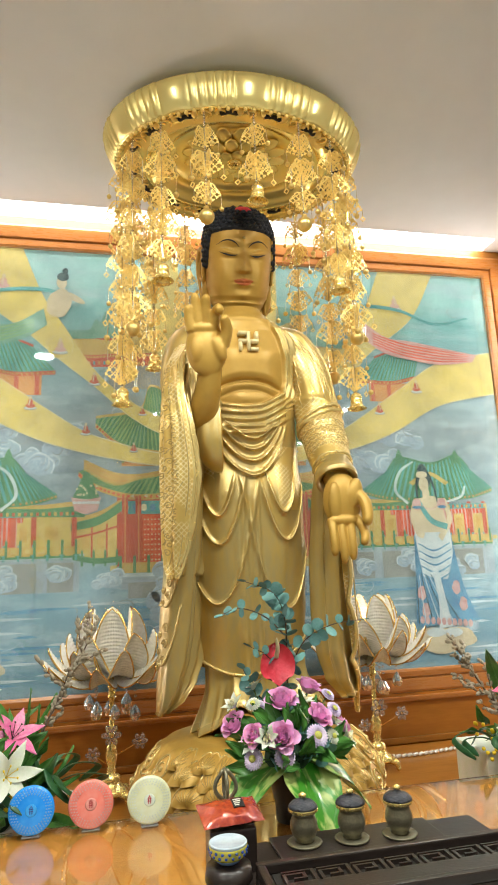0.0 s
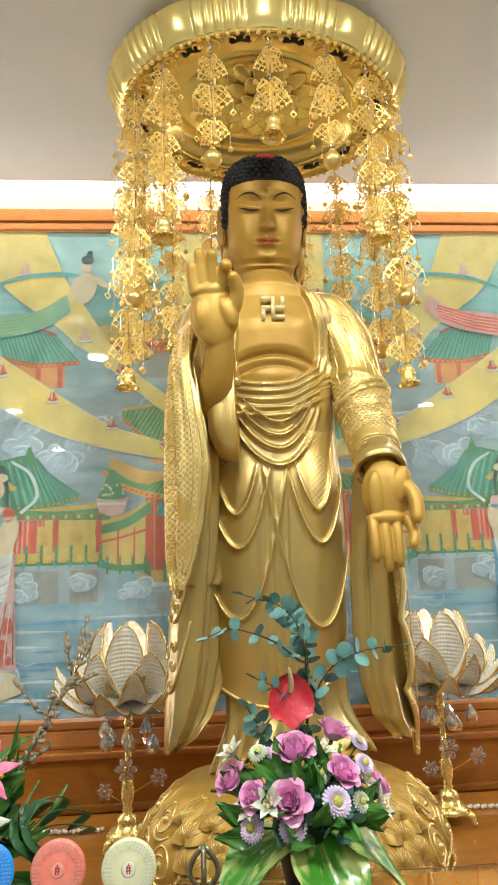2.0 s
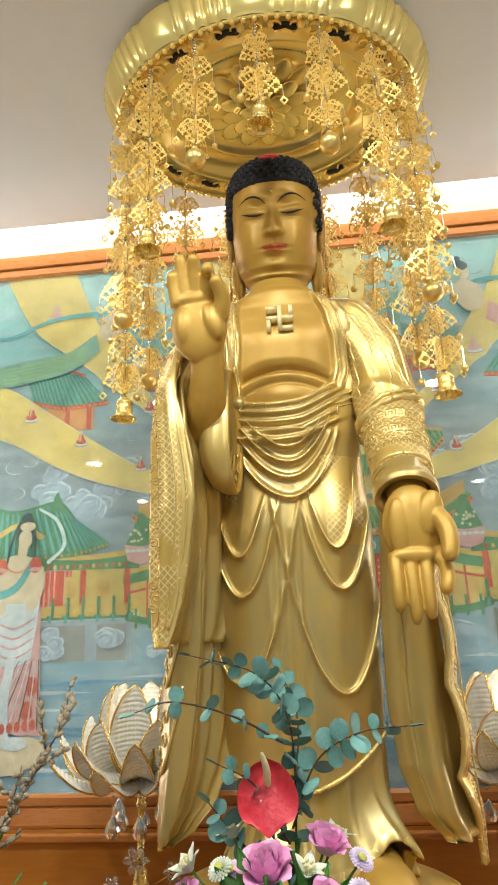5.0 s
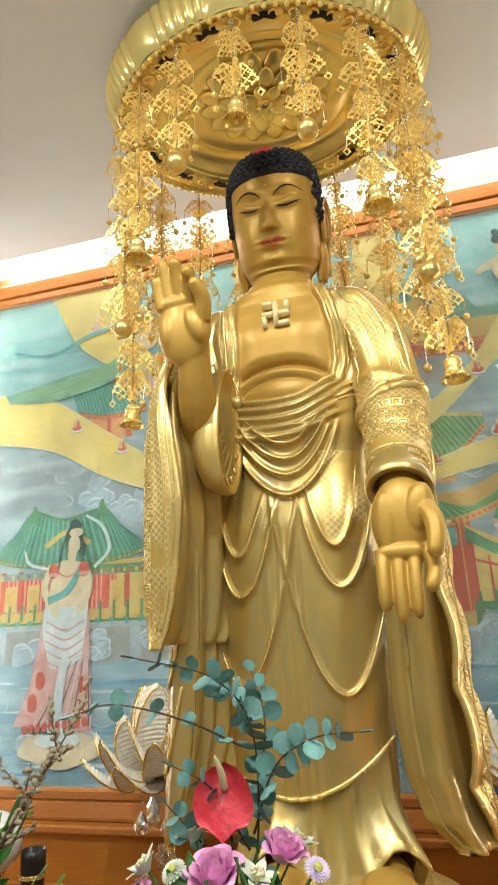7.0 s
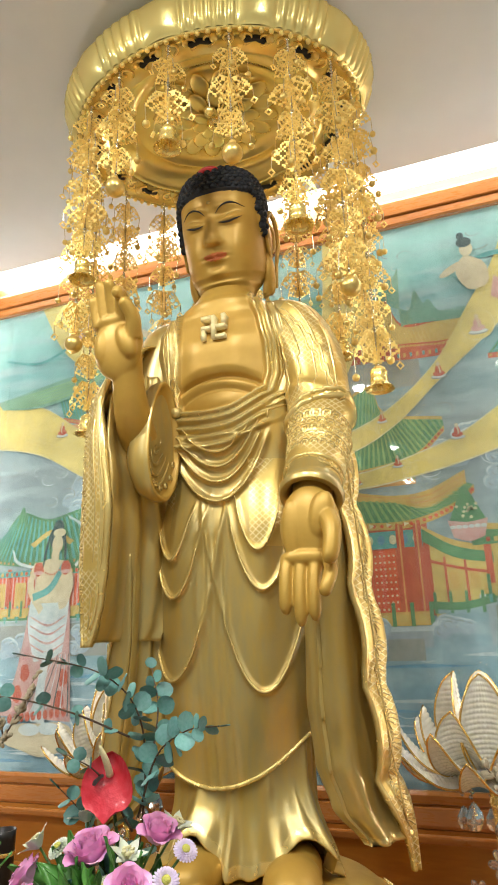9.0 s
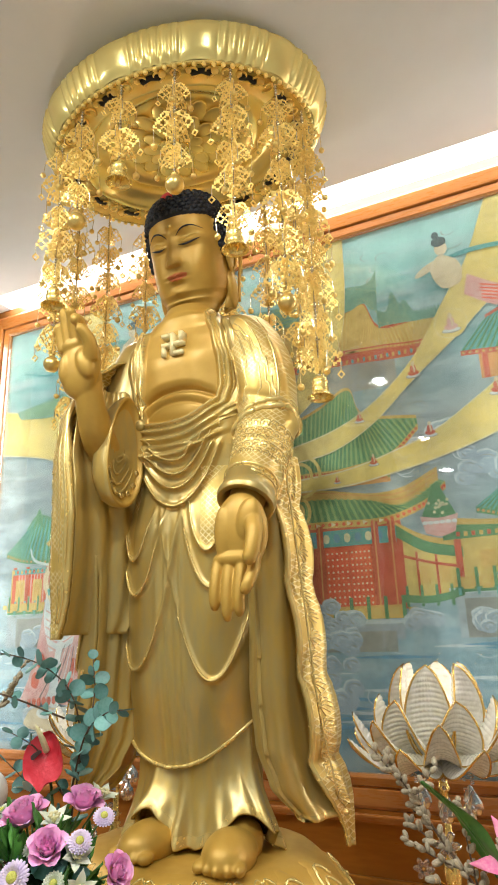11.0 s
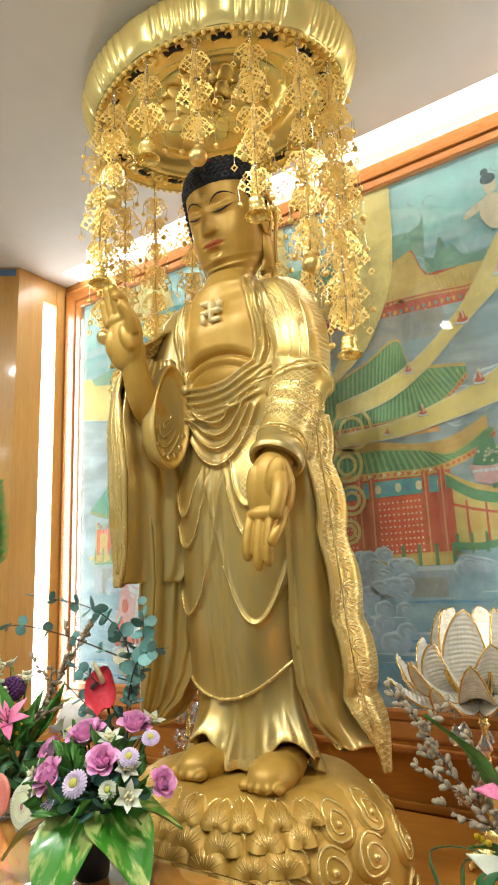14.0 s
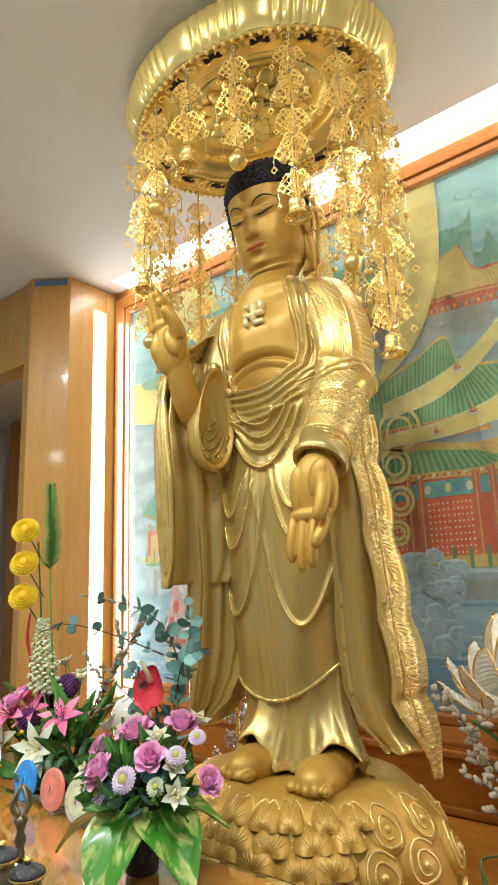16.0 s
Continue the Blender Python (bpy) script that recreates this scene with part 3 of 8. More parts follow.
    roof("painted_pavilion_roof", s, 0.0034, [(0.86, 1.96), (0.93, 2.02), (1.10, 1.99), (1.24, 2.03), (1.31, 1.97)], [(0.72, 1.865), (0.85, 1.835), (1.08, 1.825), (1.30, 1.835), (1.43, 1.87)], ("green", "teal", "green", "orange"), 30, 0.02)
    bm = bmesh.new()
    strip(bm, [(0.97, 1.90), (1.08, 1.955), (1.19, 1.90)], [(0.99, 1.885), (1.08, 1.935), (1.17, 1.885)], 0.0042, s, 12, 0)
    for u in (0.93, 1.24):
        strip(bm, [(u - 0.03, 1.99), (u, 2.07), (u + 0.03, 1.99)], [(u - 0.03, 1.97), (u, 2.0), (u + 0.03, 1.97)], 0.0044, s, 8, 1)
    painted("painted_gable", bm, ("ochre", "green"))
    # terraces and balustrades
    bm = bmesh.new()
    rect(bm, 0.62, 1.40, 1.44, 1.595, 0.0010, s, 0)
    for u0, u1 in ((0.645, 0.755), (0.80, 1.34)):
        rect(bm, u0, u1, 1.44, 1.565, 0.0014, s, 1)
    rect(bm, 0.15, 0.44, 1.44, 1.505, 0.0010, s, 0)
    rect(bm, 0.15, 0.41, 1.40, 1.468, 0.0014, s, 1)
    rect(bm, 0.60, 1.41, 1.583, 1.600, 0.0018, s, 2)
    rect(bm, 0.15, 0.45, 1.492, 1.508, 0.0018, s, 2)
    painted("painted_terrace", bm, ("stone", "shade", "cloud_edge"))
    bm = bmesh.new()
    rect(bm, 0.62, 1.40, 1.602, 1.635, 0.0040, s, 0)
    rect(bm, 0.15, 0.44, 1.51, 1.555, 0.0040, s, 0)
    for k in range(14):
        u = 0.63 + k * 0.058
        rect(bm, u, u + 0.011, 1.60, 1.665, 0.0046, s, 1)
        rect(bm, u + 0.02, u + 0.045, 1.61, 1.628, 0.0044, s, 2)
    for k in range(5):
        u = 0.19 + k * 0.062
        rect(bm, u, u + 0.013, 1.508, 1.585, 0.0046, s, 1)
        rect(bm, u + 0.022, u + 0.05, 1.522, 1.545, 0.0044, s, 2)
    painted("painted_balustrade", bm, ("ochre", "green", "wall"))
    # offering mound beside the temple
    bm = bmesh.new()
    strip(bm, [(0.535, 1.845), (0.56, 1.90), (0.595, 1.97), (0.63, 1.90), (0.655, 1.845)], [(0.535, 1.84), (0.56, 1.84), (0.595, 1.84), (0.63, 1.84), (0.655, 1.84)], 0.0036, s, 12, 0)
    strip(bm, [(0.53, 1.85), (0.595, 1.84), (0.66, 1.85)], [(0.545, 1.79), (0.595, 1.775), (0.645, 1.79)], 0.0040, s, 12, 1)
    for k in range(14):
        blob(bm, 0.55 + 0.09 * rng.random(), 1.855 + 0.05 * rng.random(), 0.006, 0.006, 0.0042, s, 6, 2)
    for k in range(6):
        blob(bm, 0.545 + 0.02 * k, 1.825, 0.010, 0.007, 0.0044, s, 8, 3)
    painted("painted_offering_mound", bm, ("green", "pink", "cream", "white"))
    # clouds: heaps of round lobes, each with a lighter rim
    bm = bmesh.new()
    for cu, cz, n, sp, r in ((0.14, 1.49, 22, 0.13, 0.045), (0.12, 1.32, 24, 0.16, 0.050), (0.70, 1.50, 7, 0.045, 0.035), (0.98, 1.51, 10, 0.08, 0.038), (1.22, 1.50, 7, 0.07, 0.035), (0.62, 2.12, 8, 0.09, 0.05), (0.78, 2.02, 9, 0.09, 0.05), (0.95, 2.10, 7, 0.10, 0.045), (0.50, 1.49, 8, 0.05, 0.032), (1.10, 1.22, 10, 0.14, 0.05)):
        for k in range(n):
            u, z, q = cu + sp * rng.uniform(-1, 1), cz + sp * 0.6 * rng.uniform(-1, 1), r * rng.uniform(0.6, 1.15)
            d = 0.0048 + 0.00012 * k if cz < 1.6 else 0.0003 + 0.00004 * k
            if abs(u) > q:
                blob(bm, u, z, q, q * 0.78, d, s, 14, 1, 0.05)
                blob(bm, u + 0.004, z - 0.005, q * 0.93, q * 0.72, d + 0.00006, s, 14, 0, 0.05)
                for w in (0.60, 0.32):
                    arc = [(u + 0.004 + q * w * math.cos(0.5 + 0.62 * i), z - 0.004 + q * 0.74 * w * math.sin(0.5 + 0.62 * i)) for i in range(7)]
                    strip(bm, arc, [(p[0] + 0.0022, p[1] + 0.0026) for p in arc], d + 0.00009, s, 12, 2 if w > 0.5 else 1)
    painted("painted_clouds", bm, ("cloud", "cloud_edge", "shade"))
    # thin brush curls over sky and cloud
    bm = bmesh.new()
    for k in range(60):
        u, z, r = rng.uniform(0.15, 1.42), rng.choice((rng.uniform(2.02, 2.3), rng.uniform(2.05, 2.2), rng.uniform(2.5, 2.95), rng.uniform(1.2, 1.5))), rng.uniform(0.02, 0.05)
        a0, w = rng.uniform(0, 6), 0.0022
        o = [(u + r * math.cos(a0 + 0.5 * i), z + 0.7 * r * math.sin(a0 + 0.5 * i)) for i in range(7)]
        q = [(u + (r - 2 * w) * math.cos(a0 + 0.5 * i), z + 0.7 * (r - 2 * w) * math.sin(a0 + 0.5 * i)) for i in range(7)]
        if max(p[0] for p in o) < 1.5:
            strip(bm, o, q, 0.0005 + 0.000008 * k, s, 14, k % 2)
    painted("painted_curls", bm, ("cloud_edge", "shade"))
    # water streaks
    bm = bmesh.new()
    for k in range(46):
        u, z, w = rng.uniform(0.1, 1.4), rng.uniform(1.05, 1.42), rng.uniform(0.05, 0.2)
        strip(bm, [(u - w, z), (u, z + 0.008), (u + min(w, 1.5 - u), z)], [(u - w, z), (u, z - 0.004), (u + min(w, 1.5 - u), z)], 0.0003 + 0.00001 * k, s, 8, k % 2)
    painted("painted_waves", bm, ("cloud_edge", "blue"))
    # the rays of light with a pale line along each edge, and small seated shapes in rings
    for a, b in RAYS:
        bm = bmesh.new()
        strip(bm, a, b, 0.0054, s, 40, 0)
        for edge in (a, b):
            strip(bm, edge, [(u + 0.003, z + 0.006) for u, z in edge], 0.0060, s, 40, 1)
        painted("painted_ray", bm, ("yellow", "cream"))
    for u, z, k in ((0.98, 2.86, 1.3), (0.72, 2.555, 1.2), (0.565, 2.40, 1.0), (0.345, 2.25, 0.7), (1.06, 2.40, 1.1), (0.845, 2.28, 1.0), (0.60, 2.16, 0.9), (0.385, 2.075, 0.7), (0.24, 2.02, 0.5)):
        bm = bmesh.new()
        if k == 1.2:
            blob(bm, u, z, 0.060, 0.060, 0.0062, s, 28, 3)
            blob(bm, u, z, 0.0575, 0.0575, 0.0064, s, 28, 4)
        k *= 0.78
        blob(bm, u, z - 0.030 * k, 0.038 * k, 0.012 * k, 0.0066, s, 14, 5)
        blob(bm, u, z - 0.028 * k, 0.034 * k, 0.009 * k, 0.0067, s, 14, 2)
        blob(bm, u, z - 0.014 * k, 0.027 * k, 0.014 * k, 0.0068, s, 14, 0)
        blob(bm, u, z + 0.006 * k, 0.015 * k, 0.022 * k, 0.0070, s, 14, 0)
        strip(bm, [(u - 0.002 * k, z + 0.022 * k), (u + 0.003 * k, z), (u, z - 0.012 * k)], [(u + 0.006 * k, z + 0.022 * k), (u + 0.010 * k, z), (u + 0.009 * k, z - 0.012 * k)], 0.0072, s, 6, 1)
        blob(bm, u, z + 0.034 * k, 0.009 * k, 0.012 * k, 0.0074, s, 10, 1)
        painted("painted_seated_shape", bm, ("darkred" if k < 0.9 else "pink", "skin", "white", "cream", "yellow", "shade"))
    # gilded scrolls round the middle
    bm = bmesh.new()
    for u, z, r in ((0.09, 2.05, 0.09), (0.06, 1.91, 0.07), (0.07, 1.77, 0.06), (0.05, 1.65, 0.05)):
        for q in (1.0, 0.62):
            pts = [(u + r * q * math.cos(t), z + r * q * math.sin(t)) for t in (math.tau * i / 20 for i in range(21))]
            inn = [(u + (r * q - 0.013) * math.cos(t), z + (r * q - 0.013) * math.sin(t)) for t in (math.tau * i / 20 for i in range(21))]
            strip(bm, pts, inn, 0.0076 + 0.0002 * q, s, 42, 0)
    painted("painted_scroll", bm, ("yellow",))
    # flying draped shape along the top, kept to plain forms
    cloth = ("pink", "red", "teal") if s > 0 else ("moss", "green_lit", "teal")
    bm = bmesh.new()
    strip(bm, [(0.80, 2.74), (0.92, 2.665), (1.05, 2.65), (1.21, 2.622), (1.43, 2.585)], [(0.78, 2.66), (0.90, 2.58), (1.05, 2.545), (1.21, 2.525), (1.40, 2.545)], 0.0078, s, 30, 0)
    for q in range(5):
        f = 0.15 + 0.17 * q
        strip(bm, [(0.84, 2.70 - 0.08 * f), (1.0, 2.652 - 0.09 * f), (1.2, 2.622 - 0.09 * f), (1.38, 2.592 - 0.05 * f)], [(0.84, 2.694 - 0.08 * f), (1.0, 2.644 - 0.09 * f), (1.2, 2.615 - 0.09 * f), (1.38, 2.590 - 0.05 * f)], 0.0082, s, 20, 1)
    strip(bm, [(0.64, 2.80), (0.80, 2.845), (1.0, 2.83), (1.2, 2.76), (1.40, 2.80)], [(0.64, 2.79), (0.80, 2.825), (1.0, 2.812), (1.2, 2.745), (1.40, 2.79)], 0.0080, s, 30, 2)
    painted("painted_drapery", bm, cloth)
    bm = bmesh.new()
    blob(bm, 0.73, 2.77, 0.055, 0.075, 0.0084, s, 16, 0, 0.04, 0.3)
    blob(bm, 0.66, 2.80, 0.055, 0.016, 0.0086, s, 12, 0, 0, 0.5)
    blob(bm, 0.72, 2.875, 0.024, 0.032, 0.0088, s, 16, 0)
    blob(bm, 0.715, 2.905, 0.028, 0.022, 0.0090, s, 12, 1)
    blob(bm, 0.705, 2.935, 0.014, 0.016, 0.0092, s, 12, 1)
    painted("painted_flying_shape", bm, ("skin", "line"))
    # tall draped shape at each side, kept to plain forms
    robe = ("pink", "white", "skin", "line", "teal", "darkred") if s < 0 else ("blue", "white", "skin", "line", "teal", "pink")
    bm = bmesh.new()
    strip(bm, [(0.97, 1.64), (0.965, 1.50), (0.955, 1.36), (0.945, 1.20)], [(1.17, 1.64), (1.19, 1.50), (1.22, 1.36), (1.28, 1.22)], 0.0078, s, 16, 0)
    strip(bm, [(0.975, 1.66), (0.985, 1.55), (1.0, 1.44)], [(1.165, 1.67), (1.17, 1.55), (1.13, 1.42)], 0.0082, s, 12, 1)
    for k in range(5):
        strip(bm, [(0.99, 1.60 - k * 0.035), (1.07, 1.565 - k * 0.035), (1.16, 1.60 - k * 0.035)], [(0.99, 1.594 - k * 0.035), (1.07, 1.556 - k * 0.035), (1.16, 1.594 - k * 0.035)], 0.0086, s, 10, 0)
    strip(bm, [(1.05, 1.46), (1.07, 1.32), (1.06, 1.19)], [(1.085, 1.46), (1.11, 1.32), (1.13, 1.20)], 0.0088, s, 10, 1)
    for k in range(10):
        blob(bm, 0.975 + 0.028 * k, 1.235 - 0.003 * k, 0.012, 0.018, 0.0090, s, 8, 5)
    for u, z in ((0.985, 1.36), (1.17, 1.38), (1.20, 1.30), (1.0, 1.28)):
        blob(bm, u, z, 0.022, 0.034, 0.0086, s, 12, 5, 0.08)
    strip(bm, [(1.0, 1.82), (0.985, 1.74), (0.985, 1.65)], [(1.14, 1.82), (1.145, 1.74), (1.16, 1.65)], 0.0084, s, 10, 2)
    strip(bm, [(0.985, 1.815), (0.96, 1.73), (0.985, 1.64), (1.02, 1.62)], [(1.015, 1.82), (0.99, 1.73), (1.01, 1.665), (1.03, 1.645)], 0.0092, s, 12, 2)
    strip(bm, [(1.13, 1.82), (1.155, 1.72), (1.10, 1.63)], [(1.16, 1.815), (1.185, 1.71), (1.12, 1.605)], 0.0092, s, 12, 2)
    strip(bm, [(0.96, 1.80), (0.90, 1.86), (0.93, 1.95), (1.0, 2.0)], [(0.95, 1.79), (0.885, 1.86), (0.92, 1.96), (1.0, 2.01)], 0.0090, s, 16, 1)
    strip(bm, [(1.14, 1.80), (1.24, 1.83), (1.27, 1.88)], [(1.14, 1.79), (1.25, 1.82), (1.28, 1.88)], 0.0090, s, 16, 1)
    strip(bm, [(1.0, 1.80), (1.06, 1.70), (1.15, 1.66)], [(1.02, 1.81), (1.08, 1.72), (1.16, 1.69)], 0.0096, s, 10, 4)
    blob(bm, 1.07, 1.79, 0.066, 0.042, 0.0083, s, 16, 2)
    for su in (1.0, 1.135):
        blob(bm, su, 1.79, 0.024, 0.030, 0.0098, s, 12, 5, 0.05)
        blob(bm, su, 1.775, 0.026, 0.008, 0.0101, s, 10, 0)
    for k in range(7):
        strip(bm, [(0.965 + 0.012 * k, 1.45), (0.96 + 0.022 * k, 1.35), (0.955 + 0.036 * k, 1.22)], [(0.968 + 0.012 * k, 1.45), (0.964 + 0.022 * k, 1.35), (0.961 + 0.036 * k, 1.22)], 0.0087, s, 10, 1 if k % 2 else 3)
    blob(bm, 1.055, 1.845, 0.020, 0.03, 0.0094, s, 12, 2)
    for k in range(12):
        blob(bm, 1.01 + 0.011 * k, 1.80 - 0.035 * math.sin(math.pi * k / 11), 0.004, 0.005, 0.0100, s, 6, 5)
    for sg in (-1, 1):
        strip(bm, [(1.05 + sg * 0.030, 1.93), (1.055 + sg * 0.042, 1.87), (1.06 + sg * 0.050, 1.80)], [(1.05 + sg * 0.040, 1.93), (1.055 + sg * 0.054, 1.87), (1.06 + sg * 0.056, 1.80)], 0.0095, s, 10, 3)
    blob(bm, 1.05, 1.918, 0.040, 0.050, 0.0096, s, 16, 3)
    blob(bm, 1.047, 1.890, 0.027, 0.038, 0.0098, s, 16, 2)
    blob(bm, 1.045, 1.962, 0.026, 0.032, 0.0100, s, 14, 3)
    blob(bm, 1.040, 1.938, 0.032, 0.018, 0.0102, s, 12, 2)
    painted("painted_standing_shape", bm, robe)
    bm = bmesh.new()
    blob(bm, 1.08, 1.14, 0.17, 0.06, 0.0074, s, 24, 0, 0.08)
    blob(bm, 1.04, 1.175, 0.05, 0.022, 0.0106, s, 14, 1)
    blob(bm, 1.13, 1.17, 0.05, 0.022, 0.0108, s, 14, 1)
    painted("painted_rock", bm, ("skin", "white"))
    # small far roofs half hidden by the rays
    roof("painted_far_roof", s, 0.0006, [(0.84, 2.55), (0.98, 2.60), (1.10, 2.58)], [(0.74, 2.44), (0.92, 2.43), (1.06, 2.46)], ("teal", "green", "darkred", "ochre"), 16, 0.02)
    bm = bmesh.new()
    rect(bm, 0.80, 1.02, 2.32, 2.42, 0.0004, s, 0)
    rect(bm, 0.81, 0.83, 2.32, 2.42, 0.0007, s, 1)
    rect(bm, 0.90, 0.92, 2.32, 2.42, 0.0007, s, 1)
    painted("painted_far_hall", bm, ("orange", "darkred"))
gl = under(part("glass_pane", box(bmesh.new(), FX0 + 0.001, FX1 - 0.001, MURAL_Y - 0.020, MURAL_Y - 0.016, FZ0 + 0.001, FZ1 - 0.001), M["glass"], label="clear glass over the painting", smooth=False), mural)
gl.visible_shadow = False

# ---- the hanging canopy: fluted oval band, pierced underside, strands of filigree, balls and bells ----
CA, CB = 0.462, 0.357        # half axes of the lower rim
canopy = empty("canopy", (CX, CY, CEIL), "gilded oval canopy with hanging strands of filigree and bells", "canopy")
M["steel"] = material("silvered_bead_chain", (0.78, 0.72, 0.58), 0.25, 1.0, scale=40)
M["gilt"] = material("bright_gilt_filigree", (0.92, 0.71, 0.26), 0.40, 0.45, second=(0.90, 0.63, 0.18), scale=30, amount=0.5)
M["satin_ball"] = material("satin_gilt_ball", (0.88, 0.64, 0.22), 0.33, 0.85, scale=30)
M["under"] = material("soft_gilt_sheet", (1.0, 0.80, 0.30), 0.22, 0.70, second=(0.98, 0.74, 0.22), scale=4, amount=0.4)
M["dark"] = material("near_black", (0.02, 0.016, 0.012), 0.8, scale=20)


def oval(k, z, n=288, ripple=None):
    pts = []
    for i in range(n):
        a = math.tau * i / n
        r = ripple(a) if ripple else 0.0
        pts.append((CX + (CA * k + r) * math.sin(a), CY - (CB * k + r) * math.cos(a), z + (0.35 * r if ripple else 0)))
    return pts


def flutes(a):
    """Groups of narrow flutes between broad plain leaves."""
    u = (a / math.tau * 11 + 0.25) % 1
    if u < 0.42:
        return 0.012 * math.sin(math.pi * u / 0.42) ** 0.6 - 0.006
    return 0.013 * abs(math.sin((u - 0.42) / 0.58 * math.pi * 5)) ** 0.7 - 0.007


bm = bmesh.new()
N = 704
prof = [(1.0, 3.046, 0.45), (1.02, 3.052, 0.8), (1.045, 3.075, 1.0), (1.075, 3.105, 1.0), (1.095, 3.130, 0.9), (1.10, 3.145, 0.5), (1.085, 3.156, 0.2), (0.9, 3.175, 0.0), (0.6, 3.199, 0.0)]
loft(bm, [oval(k, z, N, (lambda a, w=w: w * flutes(a)) if w else None) for k, z, w in prof], True, (False, True))
under(part("fluted_band", bm, M["brass_fluted"], label="fluted polished brass band"), canopy)
bm = bmesh.new()
steps = [(1.0, 3.047), (0.985, 3.040), (0.965, 3.046), (0.95, 3.055), (0.80, 3.060), (0.785, 3.050), (0.76, 3.050), (0.745, 3.064), (0.70, 3.100), (0.62, 3.112), (0.60, 3.104), (0.575, 3.104), (0.56, 3.115), (0.40, 3.122), (0.385, 3.112), (0.36, 3.112), (0.345, 3.122), (0.02, 3.124)]
loft(bm, [oval(k, z, 160) for k, z in steps], True, (False, True))
under(part("underside", bm, M["under"], label="stepped gilt underside"), canopy)
# scroll edge: beads, small knobs and dark beans for pierced holes round the underside
bm = bmesh.new()
for i in range(96):
    a = math.tau * i / 96
    ball(bm, (CX + CA * 0.985 * math.sin(a), CY - CB * 0.985 * math.cos(a), 3.038), 0.0075, 8, 5)
for i in range(32):
    a = math.tau * (i + 0.5) / 32
    r = 0.012 if i % 2 else 0.009
    ball(bm, (CX + CA * 0.90 * math.sin(a), CY - CB * 0.90 * math.cos(a), 3.052), r, 10, 6)
for i in range(48):
    a = math.tau * i / 48
    pts = [(CX + CA * k * math.sin(a + d), CY - CB * k * math.cos(a + d), 3.054) for k, d in ((0.83, 0.0), (0.86, 0.035), (0.90, 0.03), (0.92, -0.01), (0.895, -0.035), (0.87, -0.02))]
    tube(bm, spline(pts, 12), 0.0032, 6)
under(part("scroll_edge", bm, M["gilt"], label="cast gilt scroll edging"), canopy)
# solid dark beans stand in for the shade inside pierced holes
for i in range(16):
    bm = bmesh.new()
    a = math.tau * (i + 0.5) / 16
    pts = [(CX + CA * (0.875 + 0.012 * math.cos(9 * d / 0.09)) * math.sin(a + d), CY - CB * (0.875 + 0.012 * math.cos(9 * d / 0.09)) * math.cos(a + d), 3.0545) for d in (-0.085, -0.045, 0, 0.045, 0.085)]
    tube(bm, spline(pts, 14), [0.001] + [0.0085] * 12 + [0.001], 8, flat=0.6)
    under(part("hole_shade", bm, M["dark"], label="dark bean shape painting the shade in a piercing"), canopy)
# lotus boss in the middle of the underside
for ring, (k, n, ln, w) in enumerate(((0.34, 16, 0.105, 0.030), (0.22, 12, 0.090, 0.027), (0.11, 8, 0.065, 0.022))):
    for i in range(n):
        a = math.tau * (i + 0.5 * (ring % 2)) / n
        c = (CX + CA * k * math.sin(a), CY - CB * k * math.cos(a), 3.112 - 0.012 * ring)
        bm = bmesh.new()
        ball(bm, c, 1.0, 12, 6, w, ln / 2, 0.005, m=Matrix.Rotation(a, 3, "Z"))
        under(part("lotus_petal", bm, M["under"]), canopy)
bm = bmesh.new()
ball(bm, (CX, CY, 3.085), 0.03, 16, 10, sz=0.7)
under(part("lotus_boss", bm, M["brass"], label="gilt lotus boss"), canopy)


def fin_mesh(drop, ring):
    """One pierced fin that stands out from the chain, with a drop chain and a lozenge ring or a ball."""
    bm = bmesh.new()
    step = 0.0049
    kept = set()
    for i in range(12):
        for j in range(-7, 10):
            r, z = 0.002 + step * (i + 0.5), step * (j + 0.5)
            reach = 0.058 - 0.022 * max(0.0, z) / 0.045 * 1.3 if z > 0 else 0.058 + 1.5 * z
            if r > reach:
                continue
            edge = r > reach - step * 1.05 or i == 0 or j == 9
            if edge or (i + j) % 5 == 0 or (i - j) % 5 == 0:
                kept.add((i, j))
    corner = {}

    def at(i, j, side):
        key = (i, j, side)
        if key not in corner:
            corner[key] = bm.verts.new((0.002 + step * i, 0.0012 * side, step * j))
        return corner[key]

    for i, j in sorted(kept):
        for side in (1, -1):
            q = [at(i, j, side), at(i + 1, j, side), at(i + 1, j + 1, side), at(i, j + 1, side)]
            bm.faces.new(q if side < 0 else q[::-1])
        for (a, b), near in ((((i, j), (i + 1, j)), (i, j - 1)), (((i + 1, j), (i + 1, j + 1)), (i + 1, j)), (((i + 1, j + 1), (i, j + 1)), (i, j + 1)), (((i, j + 1), (i, j)), (i - 1, j))):
            if near not in kept:
                bm.faces.new((at(*a, -1), at(*a, 1), at(*b, 1), at(*b, -1)))
    tube(bm, [(0.056, 0, 0.0), (0.056, 0, -drop)], 0.0012, 5, 1)
    if ring:
        z = -drop - 0.009
        tube(bm, [(0.056, 0, z + 0.009), (0.064, 0, z), (0.056, 0, z - 0.009), (0.048, 0, z), (0.056, 0, z + 0.009)], 0.0024, 5)
    else:
        ball(bm, (0.056, 0, -drop - 0.009), 0.0095, 10, 7, mi=2)
    me = bpy.data.meshes.new("filigree_fin")
    bm.to_mesh(me)
    bm.free()
    for m in (M["gilt"], M["steel"], M["satin_ball"]):
        me.materials.append(m)
    return me


